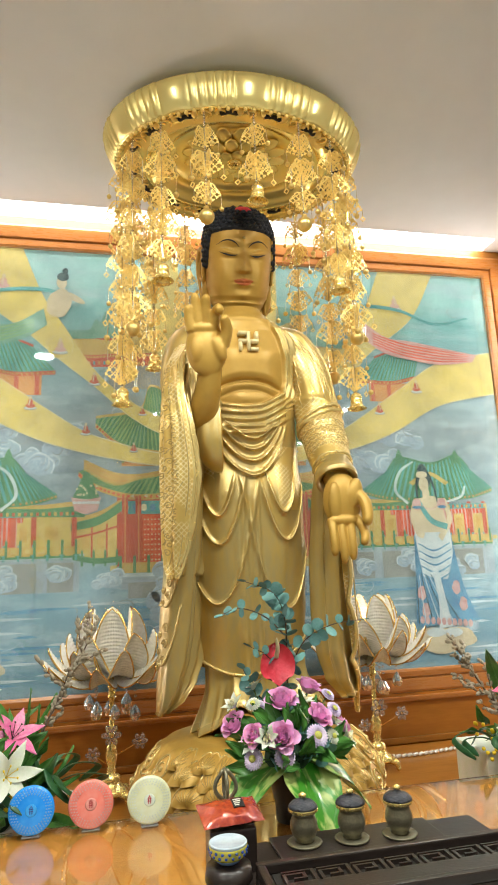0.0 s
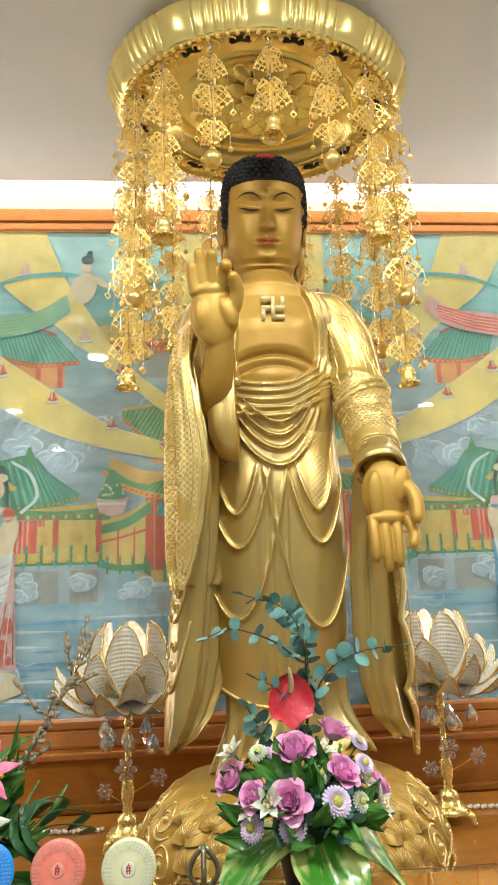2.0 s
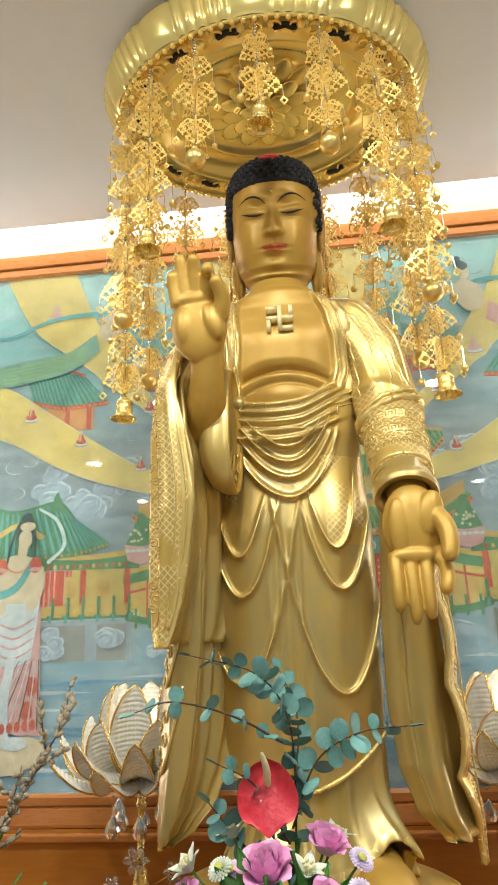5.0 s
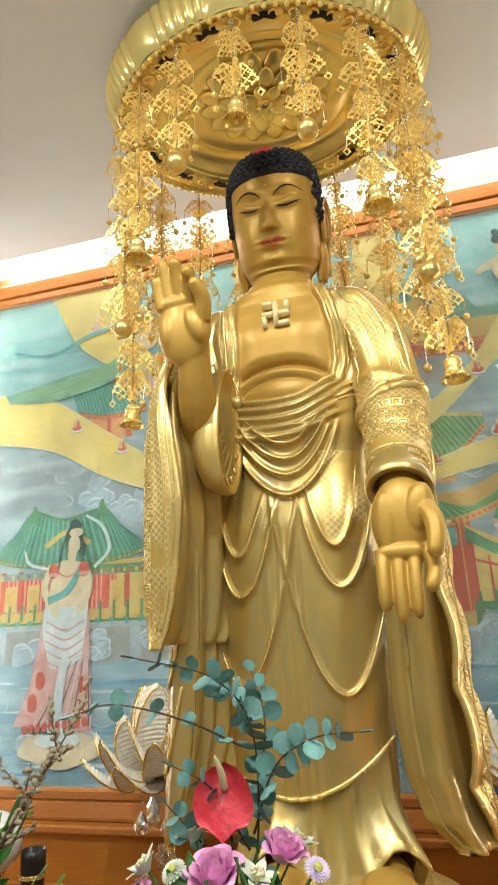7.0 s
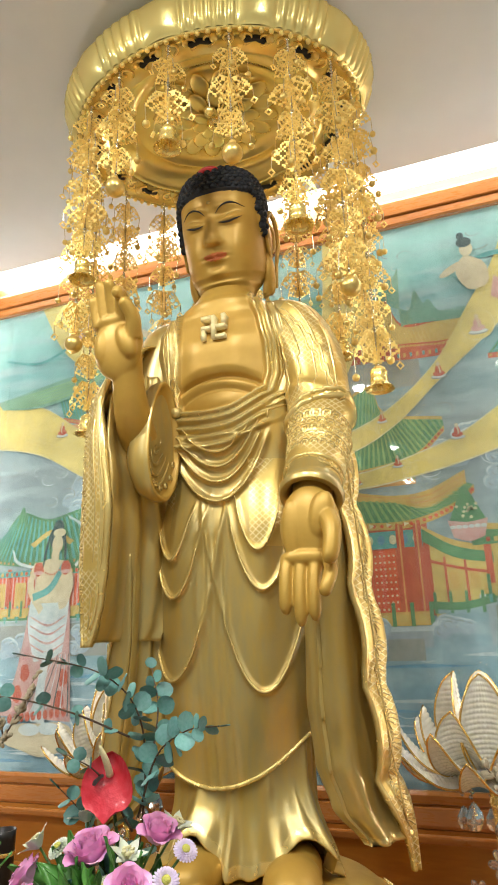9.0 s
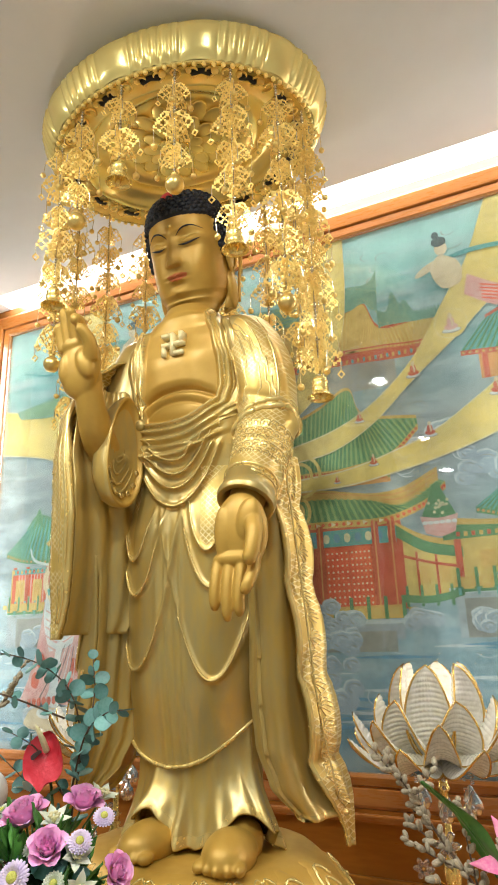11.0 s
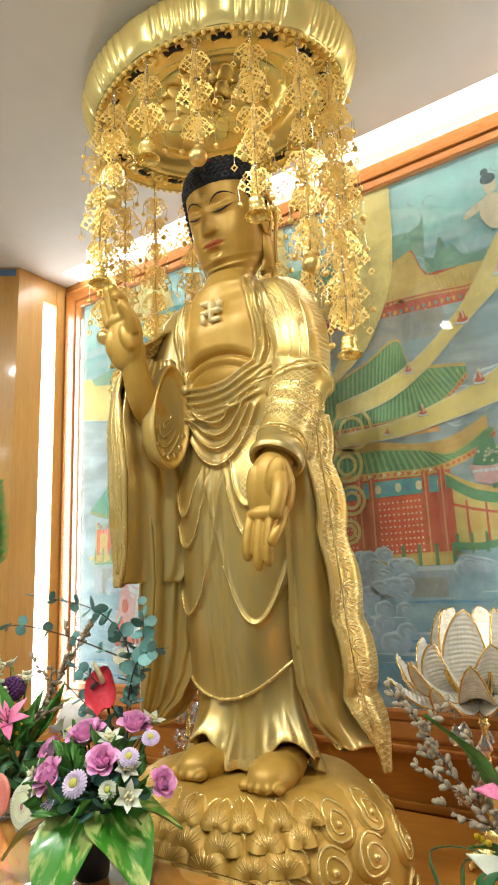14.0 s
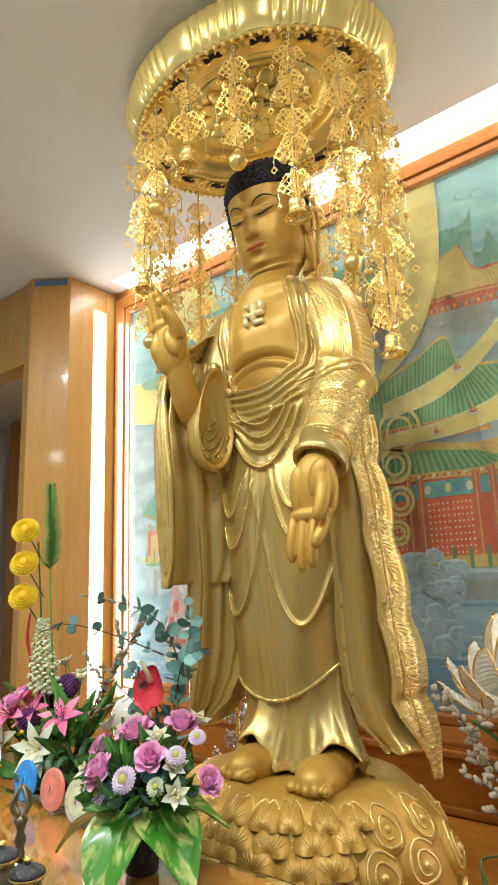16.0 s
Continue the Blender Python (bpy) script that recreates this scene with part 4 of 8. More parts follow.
def bell_mesh():
    bm = bmesh.new()
    lathe(bm, [(0.004, 0.062), (0.012, 0.060), (0.019, 0.054), (0.021, 0.048), (0.0225, 0.046), (0.0215, 0.043), (0.022, 0.026), (0.0235, 0.024), (0.0225, 0.021), (0.024, 0.012), (0.030, 0.004), (0.036, 0.000), (0.037, -0.002), (0.034, -0.002), (0.027, 0.006), (0.020, 0.020), (0.016, 0.044)], 24)
    ball(bm, (0, 0, 0.002), 0.007, 8, 6)
    tube(bm, [(0, 0, 0.04), (0, 0, -0.014)], 0.0015, 6)
    tube(bm, [(0, 0, 0.062), (0.006, 0, 0.068), (0, 0, 0.074), (-0.006, 0, 0.068), (0, 0, 0.062)], 0.002, 6)
    me = bpy.data.meshes.new("bell")
    bm.to_mesh(me)
    bm.free()
    me.materials.append(M["brass"])
    me.shade_smooth()
    return me


def drop_ball_mesh():
    bm = bmesh.new()
    ball(bm, (0, 0, 0.026), 0.026, 20, 14)
    lathe(bm, [(0.004, 0.064), (0.009, 0.060), (0.010, 0.052), (0.005, 0.050)], 12)
    me = bpy.data.meshes.new("ball")
    bm.to_mesh(me)
    bm.free()
    me.materials.append(M["satin_ball"])
    me.shade_smooth()
    return me


def chain_mesh(length):
    """A bead chain hanging down from its top."""
    bm = bmesh.new()
    n = int(length / 0.0105)
    for i in range(n):
        z = -length * (i + 0.5) / n
        rows = [[Vector((0.0052 * math.sin(p) * math.cos(t), 0.0052 * math.sin(p) * math.sin(t), z - 0.0052 * math.cos(p))) for t in (math.tau * k / 6 for k in range(6))] for p in (0.6, math.pi / 2, 2.54)]
        loft(bm, rows)
    me = bpy.data.meshes.new("bead_chain")
    bm.to_mesh(me)
    bm.free()
    me.materials.append(M["steel"])
    me.shade_smooth()
    return me


FINS, BELL, DROP = (fin_mesh(0.048, False), fin_mesh(0.028, True)), bell_mesh(), drop_ball_mesh()
STRANDS = {0: (2.70, "bell"), 1: (2.62, "ball"), 2: (2.445, "bell"), 3: (2.29, "ball"), 4: (2.085, "bell"), 5: (2.22, "ball"), 6: (2.30, "bell"), 7: (2.40, "ball"), 8: (2.50, "bell")}
for k in range(16):
    j = k if k <= 8 else 16 - k
    low, end = STRANDS[j]
    a = math.tau * k / 16
    z0 = 3.048
    # the chain turns a little off upright spacing, as hung by hand
    rs = random.Random(40 + k)
    chain = tagged(new("strand", chain_mesh(z0 - low - 0.06)), "silvered bead chain")
    chain.location = (CX + CA * 0.945 * math.sin(a), CY - CB * 0.945 * math.cos(a), z0)
    under(chain, canopy)
    n = max(2, round((z0 - 0.10 - low) / 0.105))
    for i in range(n):
        zt = -0.105 - i * (z0 - low - 0.10) / n + rs.uniform(-0.008, 0.008)
        turn, q = a + rs.uniform(-0.5, 0.5), 0.90 + 0.20 * (i % 2) + rs.uniform(-0.05, 0.05)
        for f in range(5):
            t = new("filigree_fin", FINS[(f + i) % 2])
            t.parent = chain
            t.location = (0, 0, zt)
            t.rotation_euler = (rs.uniform(-0.12, 0.12), rs.uniform(-0.10, 0.10), turn + math.tau * f / 5)
            t.scale = (q, q, q)
    e = new(end, BELL if end == "bell" else DROP)
    e.parent = chain
    e.location = (0, 0, low - z0)
    e.rotation_euler = (rs.uniform(-0.05, 0.05), rs.uniform(-0.05, 0.05), 0)

# ---- the statue: one mesh of body, robe, sleeves, hands, head and lotus base ----
M["gold_pat"] = material("chased_gold_cloth", (0.74, 0.53, 0.17), 0.33, 0.55, second=(0.56, 0.36, 0.08), scale=26, amount=0.6, bump=0.55, bump_scale=95)


def chased(m):
    """Fine raised lattice and scale work chased into a gold surface."""
    nt = m.node_tree
    b = nt.nodes["Principled BSDF"]
    tc = nt.nodes.new("ShaderNodeTexCoord")
    waves = []
    for turn in (45, -45):
        mp, wv = nt.nodes.new("ShaderNodeMapping"), nt.nodes.new("ShaderNodeTexWave")
        mp.inputs["Rotation"].default_value = (0, radians(turn), 0)
        wv.inputs["Scale"].default_value, wv.inputs["Distortion"].default_value = 27, 2.2
        wv.inputs["Detail Scale"].default_value = 0.6
        nt.links.new(tc.outputs["Object"], mp.inputs[0])
        nt.links.new(mp.outputs[0], wv.inputs["Vector"])
        waves.append(wv)
    top, patch, cut = nt.nodes.new("ShaderNodeMath"), nt.nodes.new("ShaderNodeTexNoise"), nt.nodes.new("ShaderNodeMapRange")
    top.operation = "MAXIMUM"
    for k, wv in enumerate(waves):
        nt.links.new(wv.outputs["Fac"], top.inputs[k])
    patch.inputs["Scale"].default_value, patch.inputs["Detail"].default_value = 11, 1
    nt.links.new(tc.outputs["Object"], patch.inputs["Vector"])
    cut.inputs[1].default_value, cut.inputs[2].default_value = 0.42, 0.52
    nt.links.new(patch.outputs[0], cut.inputs[0])
    line = nt.nodes.new("ShaderNodeMapRange")
    line.inputs[1].default_value, line.inputs[2].default_value = 0.86, 0.97
    nt.links.new(top.outputs[0], line.inputs[0])
    mr = nt.nodes.new("ShaderNodeMath")
    mr.operation = "MULTIPLY"
    nt.links.new(line.outputs[0], mr.inputs[0])
    nt.links.new(cut.outputs[0], mr.inputs[1])
    bump = nt.nodes.new("ShaderNodeBump")
    bump.inputs["Strength"].default_value, bump.inputs["Distance"].default_value = 0.5, 0.0012
    nt.links.new(mr.outputs[0], bump.inputs["Height"])
    nt.links.new(bump.outputs[0], b.inputs["Normal"])
    mix = nt.nodes.new("ShaderNodeMix")
    mix.data_type = "RGBA"
    mix.inputs[6].default_value, mix.inputs[7].default_value = (0.62, 0.43, 0.12, 1), (0.88, 0.74, 0.40, 1)
    nt.links.new(mr.outputs[0], mix.inputs[0])
    nt.links.new(mix.outputs[2], b.inputs["Base Color"])


chased(M["gold_pat"])
M["lip"] = material("painted_lips", (0.60, 0.16, 0.05), 0.4, scale=30)
M["sign"] = material("bright_gold_sign", (0.93, 0.80, 0.46), 0.35, 0.15, second=(0.86, 0.70, 0.34), scale=20)
GOLD, SKIN, HI, HAIR, RED, PAT, LIP, SIGN = range(8)
STATUE_MATS = [M["gold"], M["gold_skin"], M["gold_hi"], M["hair"], M["red"], M["gold_pat"], M["lip"], M["sign"]]
SY = 2.20
sb = bmesh.new()


def gauss(x, w):
    return math.exp(-(x / w) ** 2)


def table_at(rows, z):
    """Smooth reading of a table of (z, values...)."""
    if z <= rows[0][0]:
        return rows[0][1:]
    for a, b in zip(rows, rows[1:]):
        if z <= b[0]:
            f = (z - a[0]) / (b[0] - a[0])
            f = f * f * (3 - 2 * f) * 0.5 + f * 0.5
            return tuple(p + (q - p) * f for p, q in zip(a[1:], b[1:]))
    return rows[-1][1:]


def fused(build, voxel, mi, smooth=6):
    """Melt several overlapping shapes into one skin and add it to the statue."""
    global sb
    keep, sb = sb, bmesh.new()
    build()
    me = bpy.data.meshes.new("flesh")
    sb.to_mesh(me)
    sb.free()
    sb = keep
    ob = new("flesh", me)
    mod = ob.modifiers.new("melt", "REMESH")
    mod.mode, mod.voxel_size = "VOXEL", voxel
    sm = ob.modifiers.new("ease", "SMOOTH")
    sm.factor, sm.iterations = 0.5, smooth
    bpy.context.view_layer.update()
    done = bpy.data.meshes.new_from_object(ob.evaluated_get(bpy.context.evaluated_depsgraph_get()))
    bpy.data.objects.remove(ob)
    n = len(sb.faces)
    sb.from_mesh(done)
    sb.faces.ensure_lookup_table()
    for f in sb.faces[n:]:
        f.material_index = mi
        f.smooth = True


HEM = 1.165
BODY = [(1.165, 0.190, 0.074), (1.35, 0.197, 0.086), (1.55, 0.203, 0.096), (1.75, 0.203, 0.099), (1.90, 0.198, 0.096), (2.05, 0.195, 0.110), (2.20, 0.210, 0.117),
        (2.28, 0.236, 0.120), (2.335, 0.232, 0.114), (2.378, 0.198, 0.106), (2.410, 0.145, 0.096), (2.436, 0.102, 0.084), (2.47, 0.080, 0.070)]
SKIN_R = [(2.06, 0.50), (2.085, 0.55), (2.12, 0.59), (2.17, 0.604), (2.25, 0.603), (2.33, 0.588), (2.39, 0.566), (2.43, 0.545), (2.47, 0.55)]
ROPES = [(0.345, 1.685, 40), (0.347, 1.590, 27), (0.338, 1.395, 19), (0.566, 1.695, 46), (0.573, 1.600, 30), (0.566, 1.370, 21)]
SWAGS = (1.955, 1.917, 1.877, 1.825)


def robe_relief(x, z):
    """How far the front of the robe stands out at a place, and its finish."""
    xr = table_at(SKIN_R, z)[0]
    xl = 0.352 - 0.05 * smoothstep(2.38, 2.45, z) - 0.004 * math.sin(30 * z)
    zb = 2.074 + 1.5 * (x - 0.445) ** 2 + 0.02 * smoothstep(0.5, 0.6, x)
    inside = min(x - xl, xr - x, (z - zb) * 0.9)
    mat, d = GOLD, 0.0
    d -= 0.015 * smoothstep(-0.004, 0.007, inside) * (1 - smoothstep(2.37, 2.43, z))
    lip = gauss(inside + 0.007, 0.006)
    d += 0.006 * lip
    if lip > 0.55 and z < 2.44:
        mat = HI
    if inside > 0.0:
        mat = SKIN
        s = x - 0.465
        zc = 2.172 - 1.7 * s * s - 0.8 * abs(s) ** 3 / 0.02 * 0.05
        d -= 0.011 * gauss(z - zc, 0.006)
        d += 0.014 * (gauss(s - 0.06, 0.07) + gauss(s + 0.06, 0.07)) * smoothstep(zc - 0.005, zc + 0.03, z) * (1 - smoothstep(2.24, 2.36, z))
        zd = zc - 0.036 - 0.5 * s * s
        d -= 0.005 * gauss(z - zd, 0.005)
        d += 0.008 * gauss(z - (zc - 0.018), 0.014) + 0.010 * gauss(z - 2.10, 0.03) * gauss(s, 0.09)
        return d, mat
    # folds that fall from the shoulder beside the bare chest
    e = x - xr
    if 0 < e < 0.13 and z > 1.9:
        k = smoothstep(0.0, 0.012, e) * (1 - smoothstep(0.085, 0.13, e)) * smoothstep(2.05, 2.16, z)
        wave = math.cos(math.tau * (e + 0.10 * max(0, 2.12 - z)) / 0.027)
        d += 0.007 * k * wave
        # fold crests take the brighter gold
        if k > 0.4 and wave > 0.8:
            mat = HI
    el = xl - x
    if 0 < el < 0.06 and z > 2.05:
        d += 0.005 * math.cos(math.tau * el / 0.03) * (1 - smoothstep(0.03, 0.06, el))
        if 0.008 < el < 0.024:
            mat = PAT
    # the folded band under the belly
    e2 = zb - z
    side = 1 - smoothstep(0.115, 0.15, abs(x - 0.465))
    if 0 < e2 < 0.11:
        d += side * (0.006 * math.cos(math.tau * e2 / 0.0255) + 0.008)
        # brighter gold along the crests of the band's folds
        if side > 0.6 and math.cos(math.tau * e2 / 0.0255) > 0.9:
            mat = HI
    d -= 0.004 * smoothstep(0.10, 0.115, e2)
    # swags below it
    for q, zk in enumerate(SWAGS):
        k = 7.0 if x < 0.47 else 10.5
        zc = zk + k * (x - 0.472) ** 2
        g = gauss((z - zc) / math.sqrt(1 + (2 * k * (x - 0.472)) ** 2), 0.0075)
        fade = (1 - smoothstep(0.115, 0.145, abs(x - 0.472))) * (1 - smoothstep(1.985, 2.03, z))
        d += 0.010 * g * fade + 0.003 * fade * smoothstep(zc - 0.01, zc + 0.01, z) * (z < 2.0)
    # hanging folds over the legs, edged with cord
    for x0, zk, k in ROPES:
        dx = x - x0
        zc = zk + k * dx * dx
        if z < 1.9 and zc < 1.9:
            dist = (z - zc) / math.sqrt(1 + (2 * k * dx) ** 2)
            fade = 1 - smoothstep(1.74, 1.88, z)
            g = gauss(dist, 0.0065)
            d += (0.0085 * g + 0.0045 * smoothstep(-0.006, 0.006, dist)) * fade
    d += 0.016 * (gauss(x - 0.355, 0.075) + gauss(x - 0.568, 0.075)) * smoothstep(1.2, 1.4, z) * (1 - smoothstep(1.75, 1.95, z))
    for x0, w in ((0.432, 0.012), (0.455, 0.006), (0.482, 0.009), (0.50, 0.006)):
        d += 0.0055 * gauss(x - x0 - 0.02 * math.sin(3 * z), w) * (1 - smoothstep(1.70, 1.84, z))
    # chased cloth between the cords
    if mat == GOLD and 1.70 < z < 1.93 and (0.545 < x < 0.64 or 0.30 < x < 0.335):
        mat = PAT
    return d, mat


def body_shell():
    nz, na = 330, 300
    rows, mats = [], []
    for i in range(nz + 1):
        z0 = HEM + (2.47 - HEM) * i / nz
        w, df = table_at(BODY, z0)
        row, mrow = [], []
        for k in range(na):
            a = math.tau * k / na
            # closer steps on the front
            a = a - 0.35 * math.sin(a)
            sa, ca = math.sin(a), math.cos(a)
            x = CX + 0.006 + w * math.copysign(abs(sa) ** 0.88, sa)
            dep = df if ca > 0 else 0.12
            y = SY - dep * math.copysign(abs(ca) ** 0.92, ca)
            z = z0 + (2.3 * (x - 0.43) ** 2 - 0.01) * (1 - smoothstep(HEM, 1.42, z0)) * (1 if ca > -0.2 else 0.4)
            f = max(0.0, ca) ** 0.4 if ca > 0 else 0.0
            d, m = (0.0, GOLD)
            if ca > 0:
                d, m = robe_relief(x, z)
                if z0 < HEM + 0.010:
                    m = HI
            else:
                d = 0.006 * math.cos(14 * a)
                f = 1.0
            y -= d * f
            x += d * 0.5 * sa
            row.append(sb.verts.new((x, y, z)))
            mrow.append(m)
        rows.append(row)
        mats.append(mrow)
    for i in range(nz):
        for k in range(na):
            j = (k + 1) % na
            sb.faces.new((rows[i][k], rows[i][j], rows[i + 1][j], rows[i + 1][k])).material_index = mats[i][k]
    # rolled edge, and the hem turned inwards
    tube(sb, [rows[1][k % na].co + Vector((0, -0.001, 0.001)) for k in range(-90, 91)], 0.0050, 8, HI)
    lip = [sb.verts.new(Vector(v.co) * 1.0 + Vector(((CX - v.co.x) * 0.12, (SY - v.co.y) * 0.12, 0.02))) for v in rows[0]]
    for k in range(na):
        j = (k + 1) % na
        sb.faces.new((rows[0][j], rows[0][k], lip[k], lip[j])).material_index = HI


body_shell()


def on_robe(x, z, off=0.0):
    """A point on the front of the robe."""
    w, df = table_at(BODY, z)
    sa = max(-0.999, min(0.999, (x - CX - 0.006) / w))
    sa = math.copysign(abs(sa) ** (1 / 0.88), sa)
    ca = math.sqrt(1 - sa * sa)
    d, _ = robe_relief(x, z)
    return Vector((x + d * 0.5 * sa, SY - df * ca ** 0.92 - d * ca ** 0.16 - off, z))


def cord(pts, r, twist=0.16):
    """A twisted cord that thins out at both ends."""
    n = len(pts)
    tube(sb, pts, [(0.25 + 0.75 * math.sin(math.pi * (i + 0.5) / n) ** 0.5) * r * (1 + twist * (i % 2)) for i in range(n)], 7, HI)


for x0, zk, k in ROPES:
    left, right = -math.sqrt(0.11 / k), math.sqrt(0.12 / k)
    if x0 > 0.46:
        left, right = -math.sqrt(0.16 / k), math.sqrt(0.20 / k)
    xs = [x0 + left + (right - left) * i / 50 for i in range(51)]
    cord([on_robe(x, zk + k * (x - x0) ** 2, 0.001) for x in xs], 0.0038)
for zk in SWAGS:
    line = []
    for i in range(51):
        x = 0.472 - 0.122 + 0.232 * i / 50
        z = zk + (7.0 if x < 0.47 else 10.5) * (x - 0.472) ** 2
        if z < 2.035:
            line.append(on_robe(x, z, 0.001))
    cord(line, 0.0036)
# lapel beside the bare chest: two ridges, a key figure and a small roll at its foot
for dx, r in ((-0.004, 0.0040), (-0.030, 0.0034), (-0.047, 0.0028)):
    cord([on_robe(0.350 + dx - 0.004 * math.sin(5 * i / 24), 2.385 - (0.30 + dx) * i / 24, 0.001) for i in range(25)], r, 0.0)
for k in range(3):
    zc = 2.175 - 0.03 * k
    tube(sb, [on_robe(0.333 + u * 0.009, zc + v * 0.011, 0.002) for u, v in ((-1, -1), (-1, 1), (1, 1), (1, -0.6), (-0.3, -0.6), (-0.3, 0.3), (0.3, 0.3))], 0.0018, 5, HI)
ball(sb, on_robe(0.352, 2.082, -0.006), 1.0, 18, 12, 0.017, 0.012, 0.017, GOLD)
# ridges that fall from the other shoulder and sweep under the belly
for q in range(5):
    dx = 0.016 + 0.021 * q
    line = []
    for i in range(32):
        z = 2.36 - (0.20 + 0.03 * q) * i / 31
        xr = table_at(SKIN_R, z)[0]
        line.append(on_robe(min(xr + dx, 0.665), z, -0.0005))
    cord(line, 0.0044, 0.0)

FEET = ((0.402, -0.10), (0.622, 0.08))


def under_skirt():
    nz, na = 70, 240
    rows, mats = [], []
    for i in range(nz + 1):
        t = i / nz
        row, mrow = [], []
        for k in range(na):
            a = math.tau * k / na
            sa, ca = math.sin(a), math.cos(a)
            wide = smoothstep(1.135, 0.975, 0.98 + 0.38 * t)
            w, df = 0.172 + 0.030 * wide, 0.062 + 0.026 * wide
            x, y = CX + 0.018 + w * sa, SY - df * ca
            pleat = (0.5 + 0.5 * math.cos(11 * a + 0.9 * math.sin(3 * a) + 0.5 * t)) ** 5
            out = 0.026 * pleat * (0.35 + 0.65 * wide) + 0.004 * math.cos(29 * a) * wide
            over = max(gauss(x - fx, 0.058) for fx, _ in FEET) if ca > 0 else 0
            low = 0.986 + 0.088 * over - 0.012 * pleat
            z = low + (1.36 - low) * t
            out += 0.006 * (1 - smoothstep(0.0, 0.16, t))
            out += 0.034 * over * wide ** 3
            row.append(sb.verts.new((x + out * sa, y - out * ca * 0.9, z)))
            mrow.append(HI if t < 0.060 else GOLD)
        rows.append(row)
        mats.append(mrow)
    for i in range(nz):
        for k in range(na):
            j = (k + 1) % na
            sb.faces.new((rows[i][k], rows[i][j], rows[i + 1][j], rows[i + 1][k])).material_index = mats[i][k]
    lip = [sb.verts.new(Vector(v.co) + Vector(((CX - v.co.x) * 0.10, (SY - v.co.y) * 0.10, 0.015))) for v in rows[0]]
    for k in range(na):
        j = (k + 1) % na
        sb.faces.new((rows[0][j], rows[0][k], lip[k], lip[j])).material_index = HI


under_skirt()
def foot(fx, turn):
    m = Matrix.Rotation(turn * 1.5, 3, "Z")
    ball(sb, (fx, 2.085, 1.0), 1.0, 26, 16, 0.062, 0.092, 0.052, SKIN, m)
    ball(sb, (fx, 2.155, 1.005), 1.0, 20, 12, 0.046, 0.075, 0.052, SKIN, m)
    for k in range(5):
        u = (k - 2) * 0.0245
        big = 0.016 if (k == 0 and turn > 0) or (k == 4 and turn < 0) else 0.0125
        c = Vector((fx, 2.085, 0)) + m @ Vector((u, -0.078 + 0.25 * abs(u), 0))
        ball(sb, (c.x, c.y, 0.991), 1.0, 12, 8, big, 0.024, 0.0145, SKIN, m)


for fx, turn in FEET:
    fused(lambda: foot(fx, turn), 0.004, SKIN, 4)


class Sheet:
    """A hanging cloth: at each height a curved section from a front edge round an outer point to a back edge."""

    def __init__(self, rows, ripples=5, amp=0.008, thick=0.010, trim=0.16, mats=(GOLD, HI), nz=110, nu=56, scallop=0.0):
        self.rows, self.ripples, self.amp = rows, ripples, amp
        zs = [rows[0][0] + (rows[-1][0] - rows[0][0]) * i / nz for i in range(nz + 1)]
        rings = []
        for z in zs:
            outer, inner = [], []
            for k in range(nu + 1):
                u = k / nu
                p, n = self.at(u, z)
                lift = 0.004 if u < trim and trim else 0.0
                outer.append(p + n * (thick / 2 + lift))
                inner.append(p - n * thick / 2)
            rings.append(outer + inner[::-1])
        verts = [[sb.verts.new(p) for p in r] for r in rings]
        n = len(verts[0])
        for i in range(nz):
            for k in range(n):
                j = (k + 1) % n
                u = k / nu if k <= nu else (2 * nu + 1 - k) / nu
                f = sb.faces.new((verts[i][k], verts[i][j], verts[i + 1][j], verts[i + 1][k]))
                f.material_index = mats[1] if (u < trim * 0.30 or (i > nz - 3)) else mats[0]
        sb.faces.new(verts[0][::-1])
        sb.faces.new(verts[-1])

    def at(self, u, z):
        r = table_at([(-q[0], *q[1:]) for q in self.rows], -z)
        f, m, b = Vector((r[0], r[1])), Vector((r[2], r[3])), Vector((r[4], r[5]))
        c = 2 * m - 0.5 * (f + b)
        p = (1 - u) ** 2 * f + 2 * u * (1 - u) * c + u * u * b
        t = (2 * (1 - u) * (c - f) + 2 * u * (b - c)).normalized()
        n = Vector((t.y, -t.x))
        if n.dot(m - Vector((CX, SY))) < 0:
            n = -n
        rip = self.amp * math.sin(math.tau * self.ripples * u + 2.2 * math.sin(2.1 * z)) * smoothstep(0.1, 0.3, u)
        p = p + n * rip
        return Vector((p.x, p.y, z)), Vector((n.x, n.y, 0))

    def scroll(self, u, z, r, turns=1.4, hand=1, off=0.0075, rad=0.0022):
        """A raised spiral on the outer face; r in metres."""
        width = 0.26
        pts = []
        for k in range(22):
            t = k / 21
            a = hand * math.tau * turns * t
            q = r * (1 - 0.85 * t)
            p, n = self.at(min(0.98, max(0.02, u + q * math.cos(a) / width)), z + q * math.sin(a))
            pts.append(p + n * off)
        tube(sb, pts, rad, 6, HI)

    def line(self, uz, off=0.0075, rad=0.002):
        pts = []
        for u, z in uz:
            p, n = self.at(u, z)
            pts.append(p + n * off)
        tube(sb, spline(pts, 24), rad, 6, HI)


